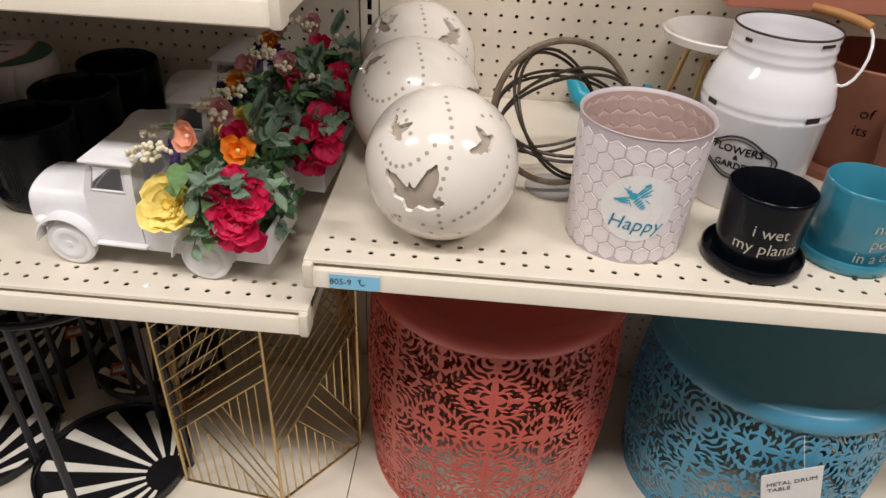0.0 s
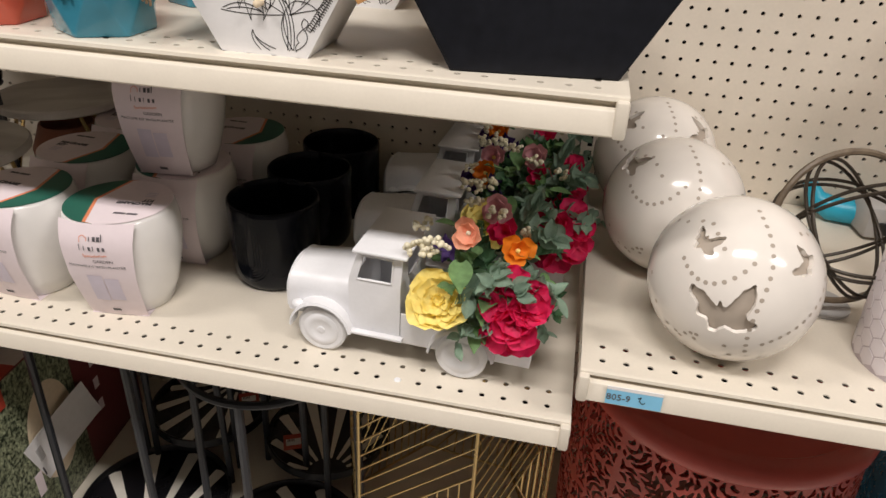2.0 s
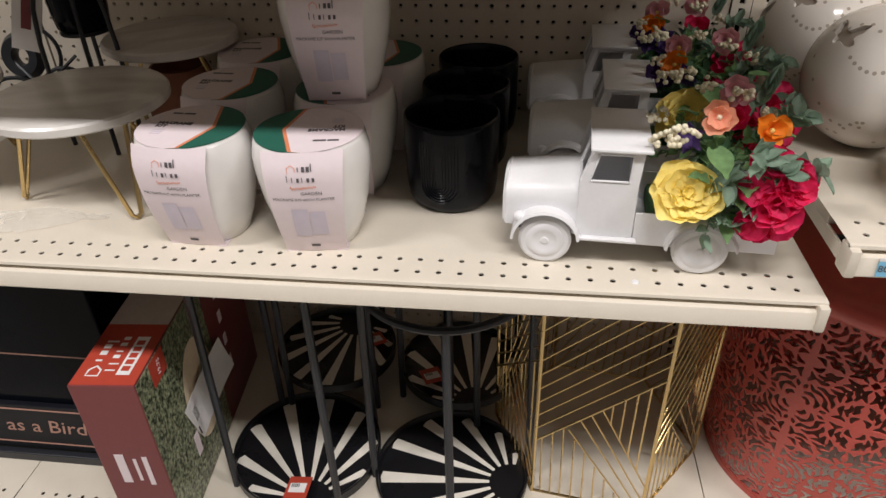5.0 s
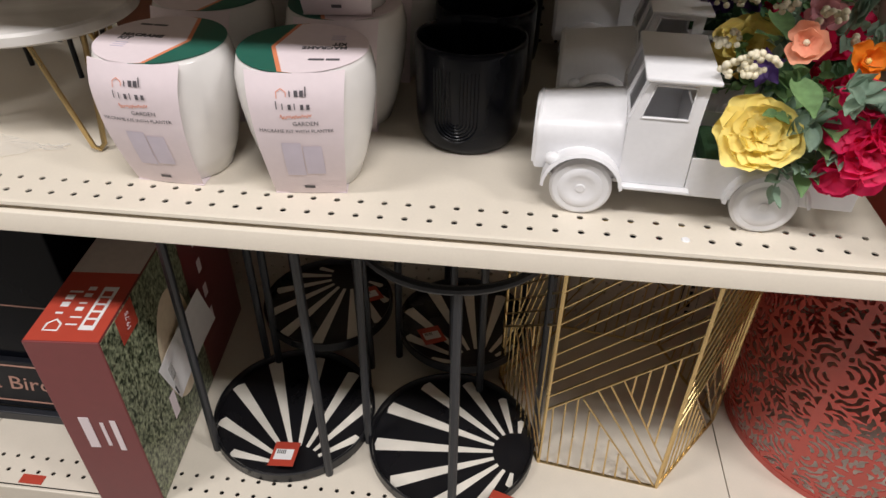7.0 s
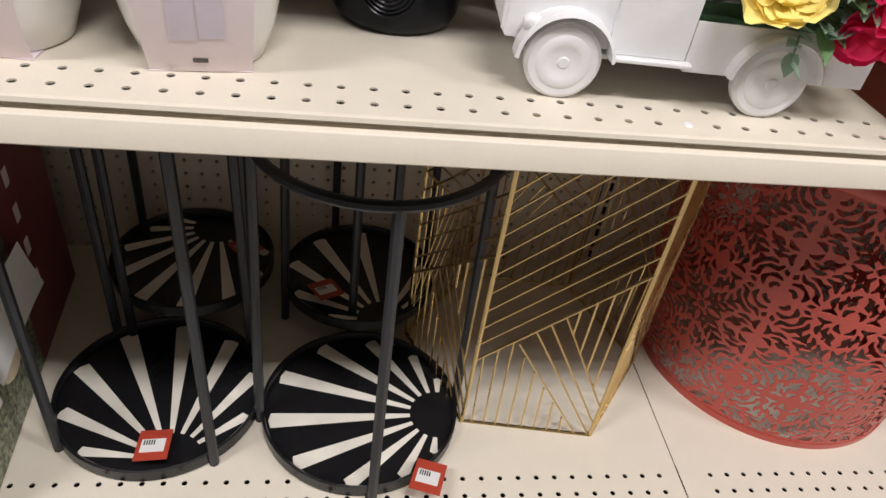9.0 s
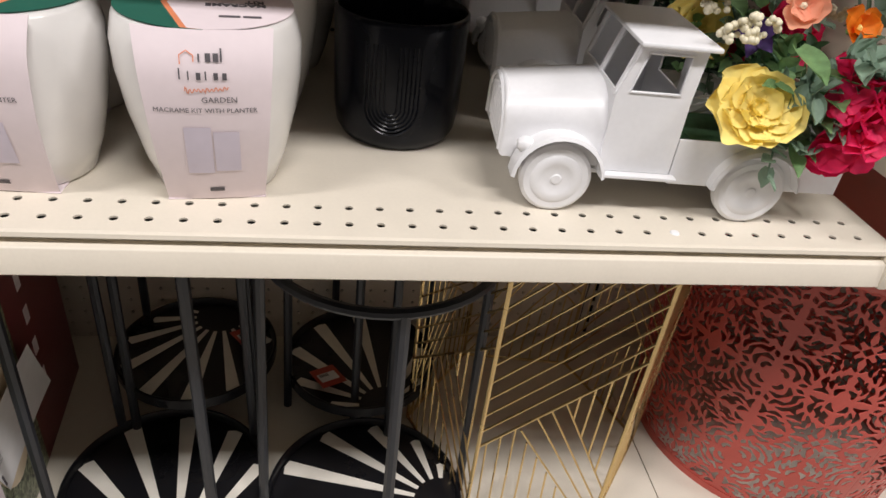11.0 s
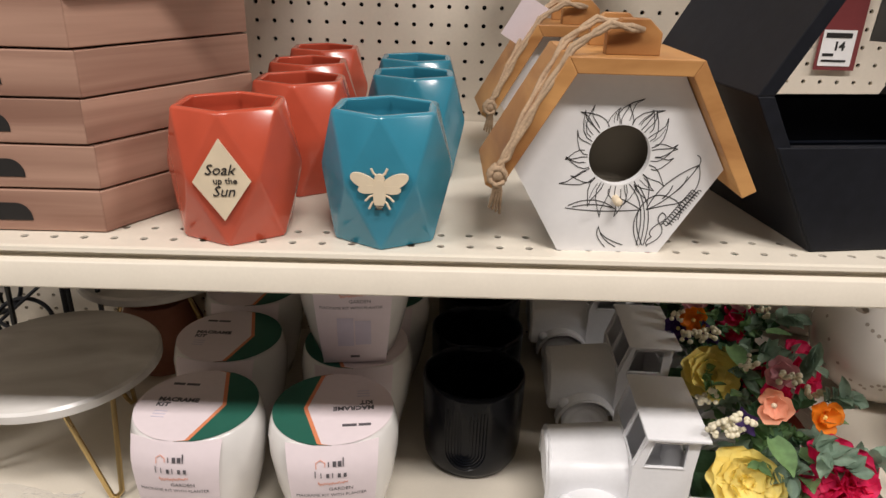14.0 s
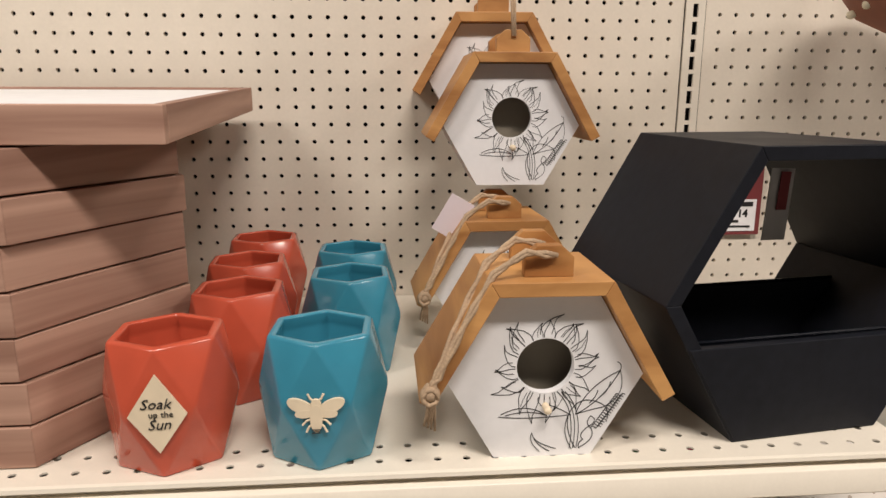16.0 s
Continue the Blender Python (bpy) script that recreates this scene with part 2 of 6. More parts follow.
def base_deck(k):
    x0, x1 = UX + BAY * (k - 1) + 0.010, UX + BAY * k + 0.008
    t = thing("base_deck", "cream steel base deck of the gondola with perforated front", "shelf", None, "gondola base decks")
    n = int((x1 - x0 - 0.05) / PITCH)
    xs = [x1 - 0.028 - PITCH * i for i in range(n + 1)]
    me = perforated(xs, [BASE_HOLES, BASE_HOLES + PITCH], x0, x1, BASE_FRONT, BASE_HOLES + PITCH + 0.016, 0.0036, 0.0016, lambda x, y, d: (x, y, Z_BASE - d))
    sheet_object("perforated_strip", me, CREAM, t)
    part("deck", box_bm(x0, BASE_HOLES + PITCH + 0.016, Z_BASE - 0.012, x1, BACK - 0.002, Z_BASE), CREAM, t)
    # the same added shade sheet, below the holes of the base deck
    part("strip_shade_sheet", box_bm(x0, BASE_FRONT + 0.003, Z_BASE - 0.030, x1, BASE_HOLES + PITCH + 0.016, Z_BASE - 0.026), DARKV, t)
    part("front_rail", box_bm(x0, BASE_FRONT - 0.006, Z_BASE - 0.045, x1, BASE_FRONT, Z_BASE - 0.002, bevel=0.002), CREAM, t)
    part("kick_plate", box_bm(x0, BASE_FRONT + 0.02, 0.0, x1, BASE_FRONT + 0.03, Z_BASE - 0.018), CREAM, t)


BASE_FRONT, BASE_HOLES = -0.012, 0.012
for k in (-1, 0, 1, 2):
    base_deck(k)

# ---- the aisle ----
tagged(finish(box_bm(-7, -7, -0.1, 7, 4, 0.0), "floor", FLOORM), "pale vinyl store floor", "floor", kind="structure")
tagged(finish(box_bm(-7, -7, 3.5, 7, 4, 3.6), "ceiling", CEILM), "white store ceiling", "ceiling", kind="structure")
for nm, b in (("wall_north", (-7, 4, 0, 7, 4.1, 3.5)), ("wall_south", (-7, -7.1, 0, 7, -7, 3.5)), ("wall_west", (-7.1, -7, 0, -7, 4, 3.5)), ("wall_east", (7, -7, 0, 7.1, 4, 3.5))):
    tagged(finish(box_bm(*b), nm, WALLM), "plain painted store wall", "wall", kind="structure")
# unseen block, kept dark so that little light bounces back across the aisle
tagged(finish(box_bm(-4, -2.6, 0, 4, -2.2, 2.0), "wall_aisle", AISLEM), "unseen dark block in place of shelving across the aisle", "wall", kind="structure")

# ---- materials of the goods ----
WHITEP = mat("white_painted_tin", (0.80, 0.80, 0.82), 0.38, bump=0.04, scale=200, vary=0.03)
WHITEC = mat("white_glazed_ceramic", (0.82, 0.80, 0.78), 0.16, vary=0.03, coat=0.4)
CARDP = mat("pale_pink_card", (0.80, 0.70, 0.73), 0.5, vary=0.03, scale=120)
GREENC = mat("dark_green_card", (0.02, 0.12, 0.085), 0.5)
ORANGEC = mat("orange_print", (0.75, 0.25, 0.12), 0.5)
GREYINK = mat("grey_ink", (0.10, 0.09, 0.10), 0.6)
PALEINK = mat("pale_lilac_print", (0.66, 0.60, 0.70), 0.5)
BLACKG = mat("black_glazed_ceramic", (0.0045, 0.0055, 0.009), 0.2, vary=0.1, spec=0.2)
REDG = mat("coral_glaze", (0.52, 0.085, 0.045), 0.2, vary=0.12, scale=35, coat=0.25)
BLUEG = mat("teal_glaze", (0.035, 0.23, 0.33), 0.2, vary=0.12, scale=35, coat=0.25)
NATWOOD = mat("pale_cut_wood", (0.74, 0.62, 0.45), 0.6, scale=90, vary=0.08)
INK = mat("black_ink", (0.012, 0.011, 0.011), 0.6)
BIRDW = mat("white_painted_board", (0.78, 0.77, 0.77), 0.5, scale=150, vary=0.03, bump=0.05)
INSIDE = mat("raw_wood_inside", (0.30, 0.26, 0.20), 0.9)
# near-black for the shade inside the grip slots of the trays
HOLEM = mat("cutout_shade", (0.014, 0.012, 0.011), 0.9)
ROPE = mat("jute_rope", (0.40, 0.28, 0.18), 0.9, scale=500, vary=0.3, bump=0.6)
BLACKW = mat("black_painted_wood", (0.0095, 0.0105, 0.0145), 0.48, scale=80, vary=0.3, bump=0.12, spec=0.18)
DARKTIN = mat("dark_liner", (0.004, 0.005, 0.008), 0.16, spec=0.07)
GOLD = mat("brass_gold_metal", (0.62, 0.46, 0.22), 0.28, metal=1.0, vary=0.06)
BLACKM = mat("black_powder_coat", (0.018, 0.020, 0.026), 0.4, vary=0.1)
REDM = mat("red_painted_metal", (0.50, 0.080, 0.060), 0.34, vary=0.06)
BLUEM = mat("blue_painted_metal", (0.07, 0.28, 0.43), 0.33, vary=0.06)
PLATEW = mat("cream_plate_ray", (0.78, 0.74, 0.66), 0.35)
PLATEB = mat("black_plate", (0.008, 0.008, 0.010), 0.3)
TERRA = mat("terracotta_clay", (0.27, 0.105, 0.065), 0.75, scale=90, vary=0.1, bump=0.1)
SALMON = mat("salmon_clay", (0.52, 0.20, 0.13), 0.7, scale=60, vary=0.06)
MAROON = mat("maroon_card", (0.19, 0.040, 0.042), 0.35)
REDCARD = mat("red_card", (0.46, 0.060, 0.035), 0.42)
KRAFT = mat("torn_grey_card", (0.50, 0.44, 0.41), 0.8, scale=100, vary=0.1)
PAPER = mat("white_paper", (0.80, 0.79, 0.79), 0.6)
STICKER = mat("blue_sticker", (0.22, 0.55, 0.78), 0.5)
GREYB = mat("grey_plastic", (0.42, 0.41, 0.40), 0.5)
TURQ = mat("turquoise_plastic", (0.02, 0.38, 0.55), 0.4)
LEAF = mat("cloth_leaf", (0.19, 0.34, 0.14), 0.65, scale=150, vary=0.35, through_light=0.4)
LEAFD = mat("dark_cloth_leaf", (0.08, 0.18, 0.085), 0.65, scale=150, vary=0.35, through_light=0.4)
LEAFS = mat("sage_leaf", (0.25, 0.36, 0.27), 0.65, scale=150, vary=0.25, through_light=0.4)
YELLOW = mat("yellow_petal", (1.0, 0.84, 0.27), 0.6, scale=150, vary=0.06, through_light=0.2)
MAGENTA = mat("crimson_petal", (0.82, 0.02, 0.13), 0.65, scale=150, vary=0.2, through_light=0.4)
PEACH = mat("peach_petal", (0.95, 0.46, 0.30), 0.65, vary=0.12, through_light=0.4)
ORANGEP = mat("orange_petal", (0.95, 0.28, 0.015), 0.65, vary=0.2, through_light=0.4)
PINKP = mat("pink_petal", (0.72, 0.36, 0.40), 0.65, vary=0.12, through_light=0.4)
PURPLE = mat("purple_petal", (0.10, 0.05, 0.22), 0.65, vary=0.2, through_light=0.4)
BERRY = mat("cream_berry", (0.76, 0.70, 0.52), 0.4, vary=0.06)
TINW = mat("white_enamel", (0.80, 0.80, 0.83), 0.14, vary=0.02, coat=0.4)
WORN = mat("chipped_enamel", (0.035, 0.015, 0.015), 0.6)
MAUVE = mat("mauve_undercoat", (0.52, 0.45, 0.48), 0.5, vary=0.06)
LILAC = mat("lilac_painted_tin", (0.75, 0.69, 0.715), 0.42, vary=0.07, scale=40)
PINKIN = mat("dusty_pink_inside", (0.50, 0.37, 0.34), 0.5, vary=0.06)
CLEAR = mat("clear_film", (0.85, 0.83, 0.80), 0.18)
CLEAR.node_tree.nodes["Principled BSDF"].inputs["Alpha"].default_value = 0.22


def wood_mat(name, c1, c2, scale, axis_scale, rough=0.5):
    m = bpy.data.materials.new(name)
    m.use_nodes = True
    nt = m.node_tree
    b = nt.nodes["Principled BSDF"]
    b.inputs["Roughness"].default_value = rough
    tc, mp = nt.nodes.new("ShaderNodeTexCoord"), nt.nodes.new("ShaderNodeMapping")
    oi = nt.nodes.new("ShaderNodeObjectInfo")
    mp.inputs["Scale"].default_value = axis_scale
    nz = nt.nodes.new("ShaderNodeTexNoise")
    nz.inputs["Scale"].default_value, nz.inputs["Detail"].default_value, nz.inputs["Distortion"].default_value = scale, 6, 0.6
    cr = nt.nodes.new("ShaderNodeValToRGB")
    cr.color_ramp.elements[0].position, cr.color_ramp.elements[1].position = 0.32, 0.68
    cr.color_ramp.elements[0].color, cr.color_ramp.elements[1].color = (*c1, 1), (*c2, 1)
    ad = nt.nodes.new("ShaderNodeVectorMath")
    nt.links.new(tc.outputs["Object"], mp.inputs[0])
    nt.links.new(mp.outputs[0], ad.inputs[0])
    sc = nt.nodes.new("ShaderNodeMath")
    sc.operation, sc.inputs[1].default_value = "MULTIPLY", 7.0
    nt.links.new(oi.outputs["Random"], sc.inputs[0])
    nt.links.new(sc.outputs[0], ad.inputs[1])
    nt.links.new(ad.outputs[0], nz.inputs["Vector"])
    nt.links.new(nz.outputs[0], cr.inputs[0])
    nt.links.new(cr.outputs[0], b.inputs["Base Color"])
    bp = nt.nodes.new("ShaderNodeBump")
    bp.inputs["Strength"].default_value, bp.inputs["Distance"].default_value = 0.15, 0.001
    nt.links.new(nz.outputs[0], bp.inputs["Height"])
    nt.links.new(bp.outputs[0], b.inputs["Normal"])
    return m


ROOFW = wood_mat("stained_pine", (0.27, 0.105, 0.028), (0.58, 0.30, 0.105), 22, (0.35, 0.12, 1.0))
TRAYW = wood_mat("paulownia_wood", (0.26, 0.135, 0.095), (0.50, 0.305, 0.225), 16, (0.10, 0.10, 2.6), 0.6)
MARBLE = wood_mat("white_marble", (0.56, 0.53, 0.50), (0.82, 0.80, 0.77), 7, (1, 2.5, 1), 0.22)
GRASSP = wood_mat("grass_photo_print", (0.010, 0.018, 0.008), (0.40, 0.44, 0.28), 210, (1, 0.8, 0.6), 0.3)
for e, q in zip([n for n in GRASSP.node_tree.nodes if n.type == "VALTORGB"][0].color_ramp.elements, (0.36, 0.70)):
    e.position = q
DRIFT = wood_mat("grey_brown_band", (0.10, 0.07, 0.045), (0.20, 0.15, 0.10), 60, (1, 1, 1), 0.5)


# ---- writing ----
def words(text, size, align="CENTER", shear=0.0, thick=0.0):
    c = bpy.data.curves.new("words", "FONT")
    c.body, c.size, c.align_x, c.align_y, c.shear, c.offset = text, size, align, "CENTER", shear, thick
    c.extrude, c.resolution_u = 0.0002, 2
    ob = bpy.data.objects.new("words", c)
    me = bpy.data.meshes.new_from_object(ob)
    bpy.data.objects.remove(ob)
    bm = bmesh.new()
    bm.from_mesh(me)
    bpy.data.meshes.remove(me)
    return bm


def lay(bm, m):
    bmesh.ops.transform(bm, matrix=m, verts=bm.verts)
    return bm


UPRIGHT = pose(0, 0, 0, 90)       # writing in x-y stood up to face -y


def wrap_round(bm, r, cx=0.0, cy=0.0, a0=-math.pi / 2, taper=None):
    """Bends what lies in the x-z plane onto an upright cylinder; y is the height over the skin."""
    for v in bm.verts:
        rr = (taper(v.co.z) if taper else r) - v.co.y
        a = a0 + v.co.x / r
        v.co = Vector((cx + rr * math.cos(a), cy + rr * math.sin(a), v.co.z))
    return bm


def bars(rows, thick=0.0003):
    """Plain bars (x0, x1, z0, z1) in the x-z plane."""
    bm = bmesh.new()
    for x0, x1, z0, z1 in rows:
        add_box(bm, x0, -thick, z0, x1, thick, z1)
    return bm


# ---- top shelf: faceted pots ----
def faceted_pot(name, material, label, x, y, turn, emblem=None, group=""):
    t = thing(name, label, "plant pot", pose(x, y, Z_TOP, 0, 0, turn), group)
    rt, rw, rb, h, hw = 0.0495, 0.0582, 0.0495, 0.113, 0.060
    bm = bmesh.new()

    def ring(r, z, off):
        return [bm.verts.new((r * math.cos(math.radians(-90 + off + 60 * k)), r * math.sin(math.radians(-90 + off + 60 * k)), z)) for k in range(6)]
    b, w, tp = ring(rb, 0, 0), ring(rw, hw, 30), ring(rt, h, 0)
    ti, tj, bi = ring(rt - 0.0085, h, 0), ring(rt - 0.0050, h - 0.013, 0), ring(rb - 0.006, 0.01, 0)
    for k in range(6):
        n = (k + 1) % 6
        bm.faces.new((b[k], b[n], w[k]))
        bm.faces.new((tp[k], w[k], tp[n]))
        bm.faces.new((b[n], w[n], w[k]))
        bm.faces.new((tp[n], w[k], w[n]))
        bm.faces.new((tp[k], tp[n], ti[n], ti[k]))
        bm.faces.new((ti[k], ti[n], tj[n], tj[k]))
        bm.faces.new((tj[k], tj[n], bi[n], bi[k]))
    bm.faces.new(b[::-1])
    bm.faces.new(bi)
    bmesh.ops.recalc_face_normals(bm, faces=bm.faces)
    bmesh.ops.bevel(bm, geom=[e for e in bm.edges], offset=0.0022, segments=3, profile=0.5, affect="EDGES")
    part("vessel", bm, material, t, smooth=True, angle=1.2)
    yf = -0.0522
    if emblem == "diamond":
        bm = bmesh.new()
        add_prism(bm, [(0, -0.033), (0.023, 0), (0, 0.035), (-0.023, 0)], 0.003, pose(0, yf - 0.002, hw - 0.002))
        tag = part("plaque", bm, NATWOOD, t, "pale wood diamond plaque")
        bm = lay(words("Soak", 0.0125, shear=0.3), pose(-0.001, yf - 0.0025, hw + 0.008, 90, 0, 0))
        part("lettering", bm, INK, tag)
        part("lettering", lay(words("up the", 0.0075), pose(0.003, yf - 0.0025, hw - 0.001, 90)), INK, tag)
        part("lettering", lay(words("Sun", 0.0125, shear=0.3), pose(0.001, yf - 0.0025, hw - 0.010, 90)), INK, tag)
    if emblem == "bee":
        def blob(name, cx, cz, rx, rz, ang, lift, parent, label="", n=18):
            pts = []
            for i in range(n):
                a = 2 * math.pi * i / n
                px, pz = rx * math.cos(a), rz * math.sin(a)
                pts.append((cx + px * math.cos(ang) - pz * math.sin(ang), cz + px * math.sin(ang) + pz * math.cos(ang)))
            b = bmesh.new()
            add_prism(b, pts, 0.0026, pose(0, yf - 0.002 - lift, hw - 0.006))
            return part(name, b, NATWOOD, parent, label)
        bee = blob("bee_emblem", 0, -0.003, 0.0052, 0.0125, 0, 0.0004, t, "pale wood bee emblem")
        blob("head", 0, 0.0095, 0.0042, 0.0045, 0, 0.0002, bee)
        for sg2 in (-1, 1):
            blob("wing", sg2 * 0.0125, 0.0075, 0.0120, 0.0056, sg2 * 0.45, 0.0, bee)
            blob("lower_wing", sg2 * 0.0095, 0.0010, 0.0080, 0.0036, sg2 * -0.05, 0.00015, bee)
            for x2, z2, z0 in ((0.0115, -0.009, -0.002), (0.0085, -0.0155, -0.006), (0.0065, 0.0185, 0.011)):
                b = bmesh.new()
                add_tube(b, [(0, yf - 0.001, hw - 0.006 + z0), (sg2 * x2 * 0.7, yf - 0.001, hw - 0.006 + z0 + (z2 - z0) * 0.45), (sg2 * x2, yf - 0.001, hw - 0.006 + z2)], 0.0010, 6)
                part("leg" if z2 < 0 else "antenna", b, NATWOOD, bee)
        part("stripes", lay(bars([(-0.004, 0.004, -0.0185, -0.0178), (-0.0034, 0.0034, -0.0215, -0.0208)]), pose(0, yf - 0.0036, hw)), INK, t)
    return t


for k, (px, py, tr) in enumerate(((-0.670, 0.036, 4), (-0.636, 0.168, 2), (-0.650, 0.295, 5), (-0.652, 0.432, 3))):
    faceted_pot("faceted_pot", REDG, "glossy coral red faceted ceramic pot" + (" with wooden diamond plaque" if k == 0 else " in a row"), px, py, tr, "diamond" if k == 0 else None, "faceted pots")
for k, (px, py, tr) in enumerate(((-0.538, 0.036, -2), (-0.522, 0.222, 2), (-0.524, 0.352, 0))):
    faceted_pot("faceted_pot", BLUEG, "glossy teal blue faceted ceramic pot" + (" with wooden bee emblem" if k == 0 else " in a row"), px, py, tr, "bee" if k == 0 else None, "faceted pots")


# ---- birdhouses ----
def sunflower_lines(bm, cx, cz, y, r0):
    rnd = random.Random(5)
    n = 17
    for ringk, (base, ln) in enumerate(((1.04, 0.0185), (1.16, 0.0150))):
        for k in range(0, n, 1 + ringk):
            a = 2 * math.pi * (k + 0.5 * ringk) / n + rnd.uniform(-0.08, 0.08)
            l = ln * rnd.uniform(0.7, 1.3) * (1.0 + 0.22 * max(0.0, -math.sin(a + 0.5)))
            r1 = r0 * base
            w = 0.17
            tip = a + rnd.uniform(-0.34, 0.34)
            for s in (-1, 1):
                pts = []
                for q in range(5):
                    u = q / 4
                    aa = a + s * w * (1 - u) ** 0.7 * (1 + 0.5 * math.sin(u * 3)) * (1 - u * 0.2)
                    aa = aa * (1 - u * u) + tip * u * u
                    rr = r1 + l * u
                    pts.append((cx + rr * math.cos(aa), y, cz + rr * math.sin(aa)))
                add_tube(bm, pts, 0.00034, 4)
            vein = [(cx + (r1 + l * u) * math.cos(a + (tip - a) * u * u), y, cz + (r1 + l * u) * math.sin(a + (tip - a) * u * u)) for u in (0.1, 0.4, 0.72)]
            if k % 2:
                add_tube(bm, vein, 0.00022, 4)
    def curve(p):
        p0, p1, p2 = [Vector((cx + a, y, cz + b)) for a, b in p]
        add_tube(bm, [(1 - u) ** 2 * p0 + 2 * u * (1 - u) * p1 + u * u * p2 for u in (i / 8 for i in range(9))], 0.0004, 4)
    # stems, leaves and a fallen petal
    for p in (((0.011, -0.024), (0.029, -0.040), (0.024, -0.078)), ((0.018, -0.024), (0.036, -0.044), (0.030, -0.078)), ((0.015, -0.024), (0.032, -0.042), (0.027, -0.078)),
              ((0.028, -0.046), (0.036, -0.020), (0.066, -0.006)), ((0.066, -0.006), (0.074, -0.030), (0.052, -0.040)), ((0.052, -0.040), (0.040, -0.042), (0.028, -0.046)),
              ((0.028, -0.046), (0.052, -0.034), (0.066, -0.006)), ((0.040, -0.036), (0.046, -0.030), (0.047, -0.024)), ((0.049, -0.030), (0.056, -0.026), (0.058, -0.016)),
              ((0.066, -0.006), (0.068, 0.000), (0.063, 0.002)),
              ((0.022, -0.046), (0.030, -0.026), (0.050, -0.036)), ((0.050, -0.036), (0.060, -0.042), (0.056, -0.054)), ((0.022, -0.046), (0.015, -0.062), (0.026, -0.079)),
              ((0.022, -0.046), (0.019, -0.060), (0.029, -0.078)), ((0.042, -0.048), (0.050, -0.052), (0.040, -0.058)), ((0.042, -0.048), (0.036, -0.054), (0.043, -0.060)),
              ((0.043, -0.060), (0.048, -0.070), (0.032, -0.078)), ((0.040, -0.058), (0.030, -0.066), (0.036, -0.070)), ((0.036, -0.070), (0.030, -0.074), (0.033, -0.079)),
              ((-0.038, -0.044), (-0.016, -0.032), (0.002, -0.046)), ((-0.040, -0.046), (-0.012, -0.050), (0.024, -0.046)), ((-0.034, -0.045), (-0.016, -0.040), (0.000, -0.045)),
              ((0.004, -0.036), (0.014, -0.040), (0.022, -0.045)),
              ((-0.010, -0.062), (-0.009, -0.072), (0.012, -0.078)), ((-0.010, -0.062), (-0.014, -0.070), (-0.003, -0.080)), ((-0.008, -0.068), (-0.004, -0.075), (0.006, -0.080))):
        curve(p)
    for k in range(15):
        u = k / 14
        x, z = 0.047 + 0.020 * u, -0.060 + 0.030 * u
        for s in (-1, 1):
            curve(((x, z), (x + s * 0.003, z + 0.004), (x + s * 0.0045, z + 0.001)))


